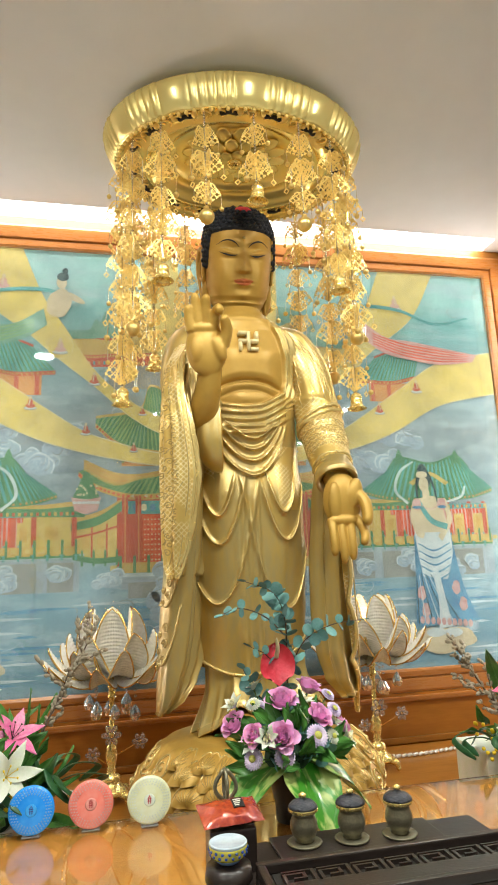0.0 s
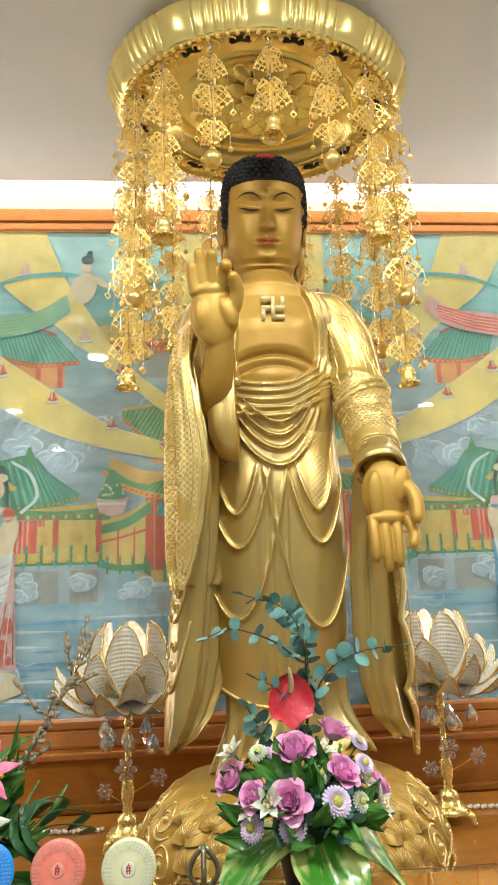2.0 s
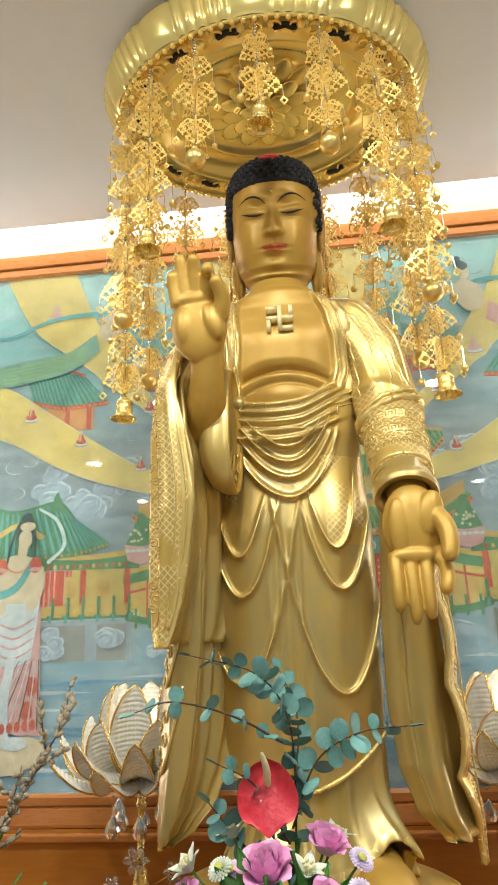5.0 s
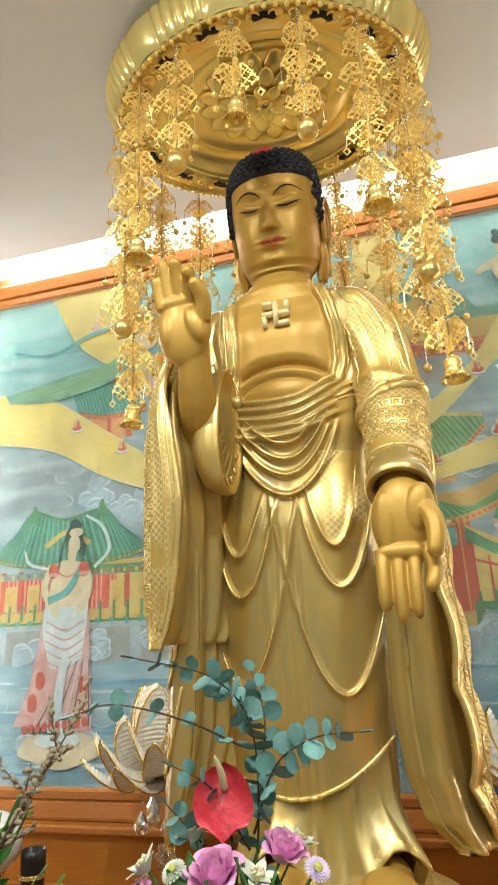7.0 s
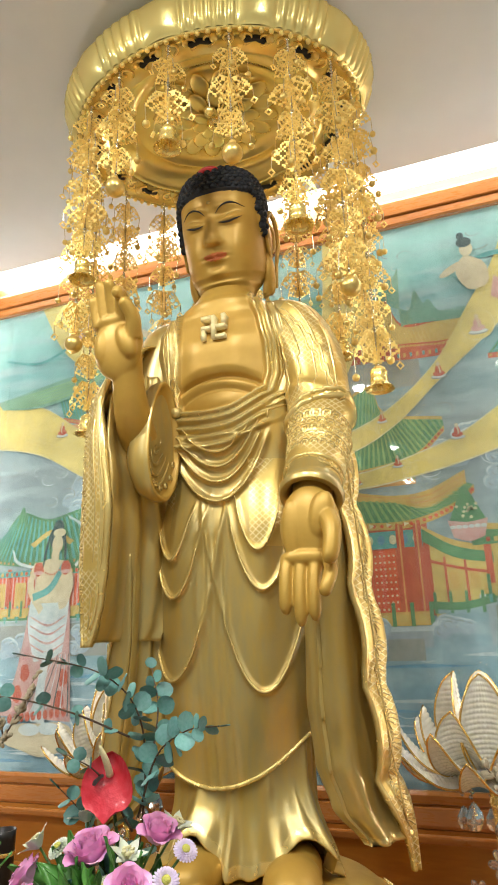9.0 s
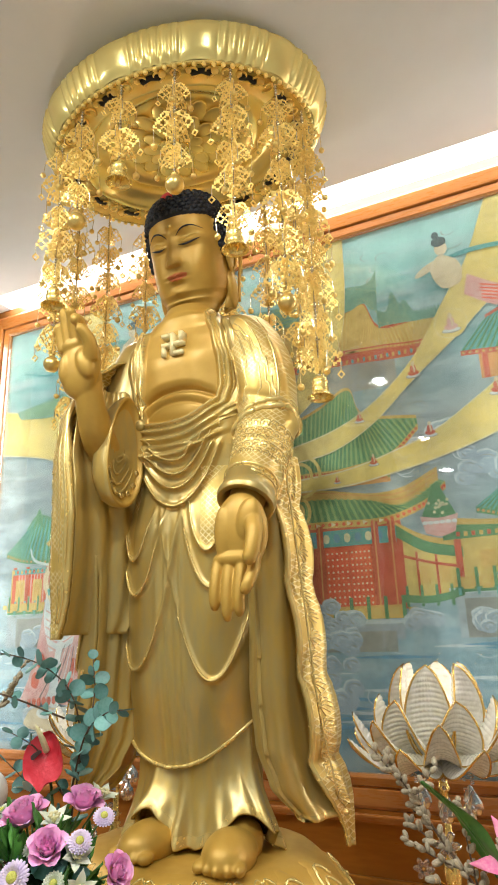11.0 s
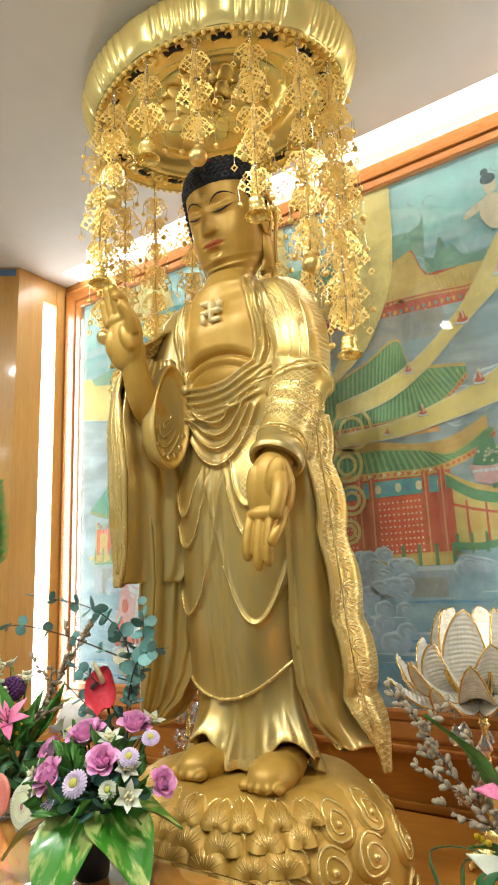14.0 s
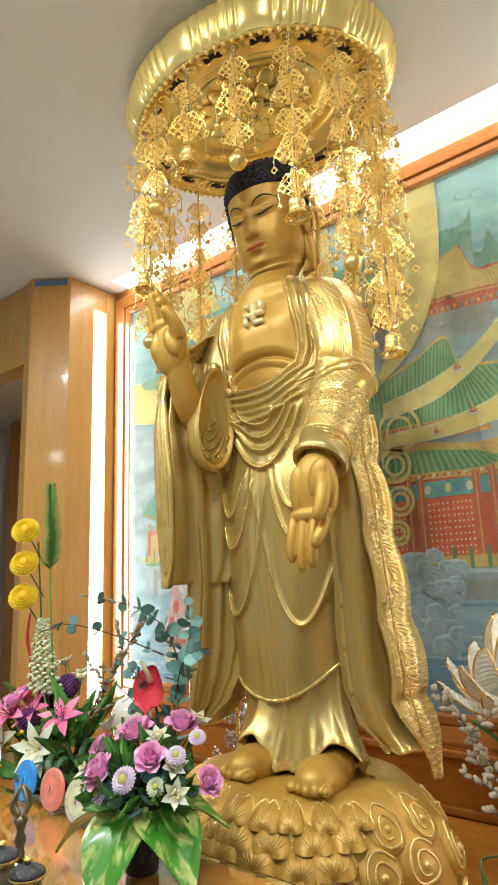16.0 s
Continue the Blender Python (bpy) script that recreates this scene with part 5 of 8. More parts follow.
# the raised arm's long outer sleeve: rows of z, front edge, outer point, back edge
# paler PAT puts the side light's brightness into the chased cloth's colour
outer_sleeve = Sheet([(2.335, 0.285, 2.17, 0.262, 2.19, 0.27, 2.24), (2.29, 0.255, 2.08, 0.212, 2.14, 0.23, 2.26), (2.20, 0.222, 1.975, 0.180, 2.07, 0.20, 2.25), (2.08, 0.214, 1.938, 0.163, 2.01, 0.19, 2.24), (1.95, 0.243, 1.918, 0.156, 1.99, 0.19, 2.24),
                      (1.80, 0.262, 1.920, 0.154, 1.99, 0.20, 2.24), (1.65, 0.243, 1.942, 0.154, 1.995, 0.21, 2.23), (1.58, 0.226, 1.957, 0.155, 2.00, 0.20, 2.17), (1.53, 0.211, 1.962, 0.160, 1.99, 0.18, 2.08), (1.48, 0.192, 1.966, 0.172, 1.972, 0.166, 1.99)], 6, 0.0075, 0.012, 0.22, (PAT, HI))
rs = random.Random(11)
for row in range(9):
    z = 2.17 - 0.073 * row
    for u0 in ((0.22, 0.47) if row % 2 else (0.33, 0.60)):
        if z < 1.62 and u0 > 0.4:
            continue
        for du, dz, r, h in ((0.0, 0.0, 0.016, 1), (0.075, 0.010, 0.013, -1), (-0.05, 0.022, 0.012, -1), (0.03, -0.026, 0.012, 1), (0.02, 0.030, 0.011, 1)):
            outer_sleeve.scroll(u0 + du, z + dz + rs.uniform(-0.004, 0.004), r, 1.35, h, 0.0060, 0.0019)
        outer_sleeve.line([(u0 - 0.06, z - 0.02), (u0, z - 0.05), (u0 + 0.05, z - 0.07)], 0.0075, 0.0016)
outer_sleeve.line([(0.115, 2.18), (0.115, 2.0), (0.115, 1.8), (0.12, 1.6), (0.15, 1.52)], 0.010, 0.0022)
outer_sleeve.line([(0.05, 2.18), (0.045, 2.0), (0.045, 1.8), (0.05, 1.6), (0.08, 1.52)], 0.010, 0.0035)
lower_sleeve = Sheet([(1.70, 0.256, 2.03, 0.178, 2.09, 0.25, 2.28), (1.50, 0.248, 2.05, 0.162, 2.11, 0.245, 2.30), (1.36, 0.234, 2.055, 0.150, 2.12, 0.24, 2.30), (1.24, 0.218, 2.06, 0.144, 2.13, 0.235, 2.29), (1.15, 0.192, 2.065, 0.140, 2.14, 0.225, 2.27), (1.09, 0.165, 2.08, 0.139, 2.14, 0.20, 2.24), (1.06, 0.141, 2.11, 0.138, 2.14, 0.17, 2.19)], 2, 0.005, 0.011, 0.0)
for z in (1.47, 1.43, 1.33, 1.28, 1.23):
    lower_sleeve.scroll(0.32, z, 0.018, 1.4, 1)
    lower_sleeve.scroll(0.45, z - 0.02, 0.014, 1.3, -1)
lower_sleeve.line([(0.12, 1.56), (0.20, 1.46), (0.30, 1.40), (0.55, 1.40)], 0.009, 0.004)
lower_sleeve.line([(0.10, 1.40), (0.16, 1.30), (0.30, 1.22), (0.55, 1.22)], 0.009, 0.004)


def cape(rows, folds, amp):
    """The plain lining of the sleeve as one full body: rows of z, front edge, inner edge at the robe, back edge, outer point."""
    rings = []
    n = 70
    for i in range(n + 1):
        z = rows[0][0] + (rows[-1][0] - rows[0][0]) * i / n
        r = table_at([(-q[0], *q[1:]) for q in rows], -z)
        f, inn, back, out = (Vector((r[k], r[k + 1], z)) for k in (0, 2, 4, 6))
        side = Vector((inn.y - f.y, f.x - inn.x, 0)).normalized()
        ring = []
        for k in range(40):
            u = k / 40
            wave = amp * (math.cos(math.tau * folds * u ** 1.2 + 1.1 * math.sin(3.0 * z)) - 0.4) * math.sin(math.pi * u) ** 0.5
            ring.append(f.lerp(inn, u) + side * (wave - 0.020 * math.sin(math.pi * u)))
        for k in range(8):
            ring.append(inn.lerp(back, k / 8))
        for k in range(24):
            u = k / 24
            c = 2 * out - 0.5 * (back + f)
            ring.append((1 - u) ** 2 * back + 2 * u * (1 - u) * c + u * u * f)
        rings.append(ring)
    loft(sb, rings, mi=GOLD)


cape([(2.20, 0.240, 2.01, 0.290, 2.09, 0.26, 2.24, 0.212, 2.12), (2.10, 0.224, 1.955, 0.304, 2.08, 0.26, 2.25, 0.190, 2.08), (1.98, 0.240, 1.926, 0.310, 2.11, 0.26, 2.26, 0.182, 2.05), (1.88, 0.258, 1.922, 0.314, 2.14, 0.26, 2.26, 0.178, 2.04),
      (1.78, 0.260, 1.928, 0.316, 2.16, 0.26, 2.26, 0.176, 2.04), (1.69, 0.249, 1.942, 0.312, 2.15, 0.25, 2.25, 0.175, 2.04), (1.60, 0.230, 1.958, 0.308, 2.15, 0.24, 2.23, 0.174, 2.04), (1.53, 0.212, 1.968, 0.300, 2.14, 0.22, 2.20, 0.176, 2.03), (1.49, 0.196, 1.972, 0.288, 2.13, 0.21, 2.17, 0.180, 2.02)], 3, 0.007)
cape([(1.80, 0.262, 2.02, 0.318, 2.17, 0.26, 2.28, 0.198, 2.11), (1.63, 0.258, 2.045, 0.318, 2.18, 0.26, 2.28, 0.188, 2.11), (1.47, 0.246, 2.056, 0.312, 2.18, 0.255, 2.28, 0.172, 2.12), (1.307, 0.230, 2.062, 0.305, 2.18, 0.25, 2.28, 0.160, 2.13), (1.223, 0.216, 2.064, 0.290, 2.17, 0.245, 2.27, 0.156, 2.14),
      (1.15, 0.192, 2.070, 0.262, 2.15, 0.23, 2.25, 0.152, 2.145), (1.10, 0.172, 2.080, 0.220, 2.12, 0.20, 2.22, 0.148, 2.145), (1.065, 0.150, 2.10, 0.165, 2.11, 0.16, 2.17, 0.145, 2.145)], 3, 0.008)


def pouch(u, a, off=0.0):
    """The hanging mouth of the wide sleeve under the wrist: u from its middle to its rim, a round it, turned to the east."""
    y = 2.032 + 0.012 * math.cos(a) + u * (0.072 - 0.010 * math.cos(a)) * math.sin(a)
    z = 1.976 + u * (0.176 if math.cos(a) > 0 else 0.148) * math.cos(a)
    return Vector((0.338 + 0.10 * (y - 2.03) + 0.022 * (2.0 - z) - 0.016 * (1 - u ** 3) + off, y, z))


front = [[pouch(u, math.tau * k / 56, 0.005 * math.cos(math.tau * 4 * u) * (math.cos(math.tau * k / 56) < 0.2) * (1 - u)) for k in range(56)] for u in (0.02, 0.12, 0.24, 0.36, 0.48, 0.60, 0.72, 0.82, 0.9)]
rim = [[pouch(u, math.tau * k / 56, x) for k in range(56)] for u, x in ((0.94, 0.006), (0.99, 0.008), (1.03, 0.002), (1.04, -0.012), (1.0, -0.030), (0.9, -0.048), (0.6, -0.062))]
rows = loft(sb, front + rim, True, (True, True), GOLD)
for row in rows[8:11]:
    for v in row:
        for f in v.link_faces:
            f.material_index = SKIN
for q in (0.16, 0.36, 0.56, 0.74):
    tube(sb, [pouch(q * (1 + 0.12 * math.sin(a * 2)), a, 0.002) for a in (math.pi * (0.60 + 0.80 * k / 20) for k in range(21))], [0.0012 + 0.0034 * math.sin(math.pi * k / 20) for k in range(21)], 7, GOLD)
for k in range(7):
    c = pouch(0.80, math.pi * (0.62 + 0.125 * k), 0.004)
    tube(sb, [c + Vector((0.002, 0.010 * (1 - j / 14) * math.cos(0.9 * j), 0.010 * (1 - j / 14) * math.sin(0.9 * j))) for j in range(13)], 0.0019, 6, HI)
# upper sleeve of the raised arm and the forearm in it
tube(sb, spline([(0.325, 2.20, 2.355), (0.262, 2.20, 2.318), (0.232, 2.18, 2.20), (0.235, 2.15, 2.09), (0.25, 2.13, 2.02)], 20), [0.06, 0.068, 0.074, 0.078, 0.08, 0.08, 0.08, 0.079, 0.078, 0.077, 0.076, 0.075, 0.074, 0.073, 0.072, 0.07, 0.068, 0.064, 0.06, 0.05], 24, GOLD)


def forearm():
    tube(sb, spline([(0.255, 2.09, 1.98), (0.278, 2.00, 2.01), (0.292, 1.94, 2.08), (0.297, 1.912, 2.15), (0.296, 1.902, 2.20)], 16), [0.050, 0.051, 0.051, 0.050, 0.049, 0.047, 0.046, 0.044, 0.042, 0.040, 0.040, 0.040, 0.041, 0.042, 0.042, 0.036], 22, SKIN)


def finger(pts, r0, r1):
    n = 14
    radii = [1.30 * (r0 + (r1 - r0) * i / (n - 1)) for i in range(n)]
    radii[-1] *= 0.45
    radii[-2] *= 0.85
    tube(sb, spline(pts, n), radii, 12, SKIN)


def raised_hand():
    forearm()
    n0 = len(sb.verts)
    ball(sb, (0.291, 1.890, 2.232), 1.0, 26, 18, 0.060, 0.031, 0.086, SKIN)
    ball(sb, (0.322, 1.872, 2.228), 1.0, 18, 12, 0.022, 0.022, 0.045, SKIN, Matrix.Rotation(-0.35, 3, "Y"))
    ball(sb, (0.262, 1.874, 2.225), 1.0, 18, 12, 0.022, 0.018, 0.044, SKIN)
    ball(sb, (0.285, 1.874, 2.285), 1.0, 18, 12, 0.046, 0.016, 0.018, SKIN)
    finger([(0.247, 1.880, 2.275), (0.240, 1.872, 2.318), (0.237, 1.862, 2.350)], 0.0125, 0.0095)
    finger([(0.266, 1.880, 2.288), (0.260, 1.868, 2.342), (0.256, 1.856, 2.385)], 0.0135, 0.010)
    finger([(0.289, 1.880, 2.290), (0.287, 1.862, 2.342), (0.287, 1.842, 2.375)], 0.0135, 0.010)
    finger([(0.310, 1.878, 2.284), (0.316, 1.856, 2.325), (0.320, 1.832, 2.330), (0.323, 1.826, 2.312)], 0.0130, 0.0095)
    finger([(0.336, 1.874, 2.235), (0.346, 1.856, 2.270), (0.338, 1.838, 2.296), (0.328, 1.828, 2.306)], 0.0150, 0.0100)
    sb.verts.ensure_lookup_table()
    c = Vector((0.29, 1.888, 2.24))
    for v in sb.verts[n0:]:
        v.co = c + (v.co - c) * 1.13 + Vector((-0.007, 0, -0.022))


def lowered_hand():
    n0 = len(sb.verts)
    tube(sb, [(0.735, 2.07, 1.84), (0.736, 2.035, 1.79), (0.737, 2.02, 1.75)], [0.044, 0.042, 0.030], 22, SKIN)
    ball(sb, (0.737, 1.998, 1.715), 1.0, 28, 20, 0.063, 0.036, 0.088, SKIN)
    ball(sb, (0.766, 1.974, 1.735), 1.0, 18, 12, 0.027, 0.020, 0.050, SKIN, Matrix.Rotation(0.25, 3, "Y"))
    ball(sb, (0.705, 1.976, 1.712), 1.0, 18, 12, 0.022, 0.016, 0.060, SKIN)
    ball(sb, (0.730, 1.974, 1.655), 1.0, 18, 12, 0.050, 0.015, 0.017, SKIN)
    for x, tip, ln in ((0.691, 0.689, 0.098), (0.719, 0.718, 0.118), (0.748, 0.746, 0.110)):
        finger([(x, 1.984, 1.660), (x - 0.001, 1.968, 1.660 - ln * 0.4), (tip, 1.960, 1.660 - ln * 0.8), (tip, 1.962, 1.660 - ln * 1.14)], 0.0112, 0.0092)
    finger([(0.774, 1.984, 1.660), (0.782, 1.958, 1.628), (0.778, 1.938, 1.600), (0.768, 1.934, 1.578)], 0.0115, 0.0095)
    finger([(0.776, 1.976, 1.735), (0.790, 1.952, 1.705), (0.790, 1.936, 1.665), (0.782, 1.930, 1.636)], 0.0165, 0.0115)
    sb.verts.ensure_lookup_table()
    for v in sb.verts[n0:]:
        v.co = Vector((0.737, 1.99, 1.735)) + 1.08 * (v.co - Vector((0.737, 1.99, 1.735))) + Vector((0, -0.042, 0))


fused(raised_hand, 0.0030, SKIN, 12)
fused(lowered_hand, 0.0026, SKIN, 4)

# the lowered arm in its chased sleeve
arm = [Vector(p) for p in ((0.590, 2.20, 2.375), (0.662, 2.195, 2.328), (0.708, 2.185, 2.23), (0.727, 2.17, 2.12), (0.736, 2.135, 2.02), (0.737, 2.08, 1.92), (0.735, 2.025, 1.84), (0.734, 1.990, 1.785))]
pts = spline(arm, 90)
rings, mats = [], []
for i, p in enumerate(pts):
    t = i / 89
    d = (pts[min(i + 1, 89)] - pts[max(i - 1, 0)]).normalized()
    a = Vector((1, 0, 0)) - d * d.x
    a.normalize()
    b = d.cross(a)
    r = table_at([(0, 0.055), (0.15, 0.078), (0.3, 0.086), (0.5, 0.084), (0.7, 0.076), (0.9, 0.066), (1.0, 0.066)], t)[0]
    ring = []
    for k in range(64):
        an = math.tau * k / 64
        rr = r + 0.006 * gauss(t - 0.58 - 0.05 * math.sin(an), 0.022) + 0.0055 * gauss(t - 0.66 - 0.06 * math.sin(an + 0.6), 0.02) + 0.005 * gauss(t - 0.50 - 0.05 * math.cos(an), 0.018)
        rr += 0.004 * math.cos(5 * an + 7 * t) * (1 - smoothstep(0.3, 0.7, t))
        rr += 0.009 * math.sin(math.pi * smoothstep(0.90, 1.04, t))
        ring.append(p + rr * (math.cos(an) * a + math.sin(an) * b))
    rings.append(ring)
rows = loft(sb, rings, True, (True, False), PAT)
for i, row in enumerate(rows[:-1]):
    t = i / 89
    for k in range(64):
        for f in row[k].link_faces:
            if t > 0.90 or t < 0.10:
                f.material_index = GOLD


def arm_at(t, an, off=0.0):
    """A point on the lowered arm's sleeve; the angle is turned round the arm, nought towards the hall."""
    i = max(0, min(89, int(round(t * 89))))
    k = int(round((an + math.tau * 2) / math.tau * 64)) % 64
    v = Vector(rings[i][k])
    return v + (v - pts[i]).normalized() * off


FRONT = max(range(64), key=lambda k: -rings[60][k].y) / 64 * math.tau
for t0, r in ((0.545, 0.0075), (0.575, 0.010), (0.845, 0.0060), (0.875, 0.0045)):
    lean = 0.035 if t0 < 0.7 else 0.004
    tube(sb, [arm_at(t0 + lean * math.sin(math.tau * k / 48), FRONT + math.tau * k / 48, -0.001) for k in range(49)], r, 8, HI)
for row in range(5):
    for k in range(14):
        an = FRONT - 2.0 + 4.0 * (k + 0.5 * (row % 2)) / 13
        for q in (1.0, 0.55):
            tube(sb, [arm_at(0.655 + 0.034 * row - 0.030 * q * math.sin(math.pi * j / 8), an + 0.16 * q * math.cos(math.pi * j / 8), 0.0005) for j in range(9)], 0.0015, 5, HI)
for k in range(18):
    an = FRONT - 2.2 + 4.4 * k / 17
    tube(sb, [arm_at(0.852, an, 0.001), arm_at(0.868, an, 0.001)], 0.0022, 5, HI)
# soft folds down the upper arm
for q in range(6):
    an = FRONT - 1.0 + 0.36 * q
    cord([arm_at(0.10 + 0.42 * i / 30, an + 0.25 * math.sin(2.4 * i / 30 + q), -0.0018) for i in range(31)], 0.0042, 0.0)
inn = [pts[-1] + (Vector(q) - pts[-1]) * 0.82 for q in rings[-1]]
inn2 = [q + Vector((0, 0.02, 0.06)) for q in inn]
loft(sb, [rings[-1], inn, inn2], True, (False, True), GOLD)
# its long hanging sleeve: a plain front and a chased outer edge
front_fall = Sheet([(1.86, 0.690, 2.07, 0.745, 2.06, 0.80, 2.16), (1.70, 0.680, 2.12, 0.738, 2.085, 0.802, 2.17), (1.50, 0.668, 2.14, 0.735, 2.105, 0.800, 2.19), (1.35, 0.664, 2.14, 0.738, 2.110, 0.808, 2.21), (1.22, 0.676, 2.14, 0.748, 2.120, 0.822, 2.23), (1.13, 0.705, 2.15, 0.770, 2.14, 0.838, 2.25), (1.06, 0.765, 2.17, 0.805, 2.17, 0.850, 2.25)], 2, 0.007, 0.012, 0.0)
edge_rows = []
for i in range(30):
    t = i / 29
    z = 1.93 - 0.94 * t
    wave = abs(math.sin(math.pi * (t * 4.6 + 0.35))) ** 0.7
    xo = 0.780 + 0.022 * wave + 0.054 * t
    yo = 2.10 + 0.10 * t
    close = smoothstep(0.80, 1.0, t)
    row = (xo - 0.024, yo - 0.026 - 0.012 * wave, xo + 0.006, yo + 0.04, xo - 0.004, yo + 0.05 + 0.10 * t + 0.012 * math.sin(5 * t))
    tip = (0.848, 2.255, 0.858, 2.270, 0.852, 2.285)
    edge_rows.append((z, *(p + (q - p) * close for p, q in zip(row, tip))))
edge_fall = Sheet(edge_rows, 2, 0.004, 0.009, 0.16, (PAT, HI), nz=160)
for k in range(16):
    z = 1.88 - k * 0.052
    if z > 1.06:
        for j in range(6):
            an = -1.1 + 0.44 * j
            edge_fall.line([(0.20, z), (0.20 + 0.16 * math.cos(an), z + 0.020 * math.sin(an) + 0.006), (0.20 + 0.30 * math.cos(an), z + 0.026 * math.sin(an))], 0.0055, 0.0015)
edge_fall.line([(0.17, 1.90), (0.17, 1.7), (0.17, 1.5), (0.17, 1.3), (0.2, 1.1)], 0.007, 0.0024)
# ---- head ----
HX, HY = 0.463, 2.19
HEAD_FROM = len(sb.verts)
HEAD_RAW = [(2.40, 0.084, 0.074), (2.445, 0.075, 0.062), (2.464, 0.077, 0.070), (2.480, 0.091, 0.099), (2.505, 0.105, 0.115), (2.54, 0.111, 0.119), (2.60, 0.115, 0.117), (2.66, 0.116, 0.114), (2.71, 0.114, 0.110), (2.75, 0.109, 0.104), (2.79, 0.097, 0.093), (2.82, 0.078, 0.076), (2.843, 0.048, 0.05), (2.853, 0.014, 0.016)]
HEAD = [(z + 0.012 * smoothstep(2.6, 2.85, z), w * 1.115, d * 1.04) for z, w, d in HEAD_RAW]


def hairline(a):
    c = math.cos(a)
    if c > 0.45:
        return 2.742 - 0.03 * (1 - c)
    if c > 0.10:
        return 2.7255 - 0.125 * smoothstep(0.45, 0.26, c)
    return 2.66 if c > -0.5 else 2.56


def face_relief(s, z):
    q = abs(s)
    d = 0.0
    tip = smoothstep(2.675, 2.600, z) * smoothstep(2.578, 2.590, z)
    d += (0.006 + 0.016 * tip) * gauss(s, 0.0125 + 0.007 * tip) * smoothstep(2.578, 2.588, z) * (1 - smoothstep(2.68, 2.72, z))
    d += 0.009 * gauss(q - 0.0195, 0.009) * gauss(z - 2.594, 0.010)
    d -= 0.012 * gauss(q - 0.042, 0.022) * gauss(z - 2.668, 0.013)
    d += 0.0125 * gauss(q - 0.055, 0.028) * gauss(z - 2.654 - 0.08 * (q - 0.05), 0.010)
    d -= 0.004 * gauss(q - 0.050, 0.026) * gauss(z - 2.634, 0.006)
    d += 0.004 * gauss(q - 0.05, 0.04) * gauss(z - (2.694 - 5 * (q - 0.045) ** 2), 0.007)
    w = 0.030
    d += 0.0105 * gauss(s, w) * gauss(z - 2.5565 + 0.004 * gauss(s, 0.005), 0.0052)
    d += 0.0125 * gauss(s, w * 0.85) * gauss(z - 2.5425, 0.0058)
    d -= 0.004 * gauss(s, w) * gauss(z - 2.5495, 0.0022)
    d -= 0.004 * gauss(q - 0.031, 0.006) * gauss(z - 2.551, 0.006)
    d -= 0.005 * gauss(s, 0.02) * gauss(z - 2.526, 0.008)
    d += 0.011 * gauss(s, 0.028) * gauss(z - 2.506, 0.016)
    d -= 0.0025 * gauss(s, 0.005) * gauss(z - 2.569, 0.006)
    d += 0.008 * gauss(q - 0.066, 0.03) * gauss(z - 2.575, 0.035)
    return d


def head_shell():
    nz, na = 190, 200
    rows, mats = [], []
    for i in range(nz + 1):
        z = 2.40 + (2.865 - 2.40) * i / nz
        w, df = table_at(HEAD, z)
        row, mrow = [], []
        for k in range(na):
            a = math.tau * k / na
            a -= 0.3 * math.sin(a)
            sa, ca = math.sin(a), math.cos(a)
            x = HX + w * math.copysign(abs(sa) ** 0.93, sa)
            back = 0.05 + 0.075 * smoothstep(2.45, 2.62, z) if z < 2.72 else 0.125 * w / 0.122
            y = HY - (df if ca > 0 else back) * math.copysign(abs(ca) ** 0.95, ca)
            m = SKIN
            if ca > 0:
                y -= face_relief(x - HX, z) * smoothstep(0.0, 0.35, ca)
                s = x - HX
                if ca > 0.6 and abs(s) < 0.038 and abs(z - 2.5495 - 3.5 * s * s) < 0.0115 * (1 - (abs(s) / 0.038) ** 2) + 0.001:
                    m = LIP
            if z < 2.45:
                y -= 0.003 * math.sin(z * 190) * max(0, ca)
            if z > hairline(a):
                m = HAIR
                lift = smoothstep(0.0, 0.014, z - hairline(a))
                y -= 0.008 * ca * lift
                x += 0.009 * sa * lift
            row.append(sb.verts.new((x, y, z)))
            mrow.append(m)
        rows.append(row)
        mats.append(mrow)
    for i in range(nz):
        for k in range(na):
            j = (k + 1) % na
            sb.faces.new((rows[i][k], rows[i][j], rows[i + 1][j], rows[i + 1][k])).material_index = mats[i][k]
    sb.faces.new(rows[-1]).material_index = HAIR


head_shell()
# rows of small curls
z, odd = 2.565, 0
while z < 2.872:
    w, df = table_at(HEAD, min(z, 2.862))
    n = max(5, int(math.tau * max(w, 0.012) / 0.0205))
    for k in range(n):
        a = math.tau * (k + 0.5 * odd) / n
        if z > hairline(a) + 0.011 and not (-0.5 < math.cos(a) < 0.12 and z < 2.685):
            ca, sa = math.cos(a), math.sin(a)
            back = 0.05 + 0.075 * smoothstep(2.45, 2.62, z) if z < 2.72 else 0.125 * w / 0.122
            ball(sb, (HX + (w + 0.008) * sa, HY - ((df if ca > 0 else back) + 0.006) * ca, z), 0.0112, 8, 6, mi=HAIR)
    z += 0.0165
    odd = 1 - odd
ball(sb, (0.463, 2.112, 2.838), 1.0, 20, 12, 0.032, 0.012, 0.018, RED, Matrix.Rotation(0.6, 3, "X"))
ball(sb, (0.463, HY - 0.1145, 2.708), 0.0072, 12, 8, mi=HI)


def on_face(s, z, off=0.0012):
    w, df = table_at(HEAD, z)
    sa = math.copysign((abs(s) / w) ** (1 / 0.93), s)
    ca = math.sqrt(max(0.0, 1 - sa * sa))
    return Vector((HX + s, HY - df * ca ** 0.95 - face_relief(s, z) - off, z))


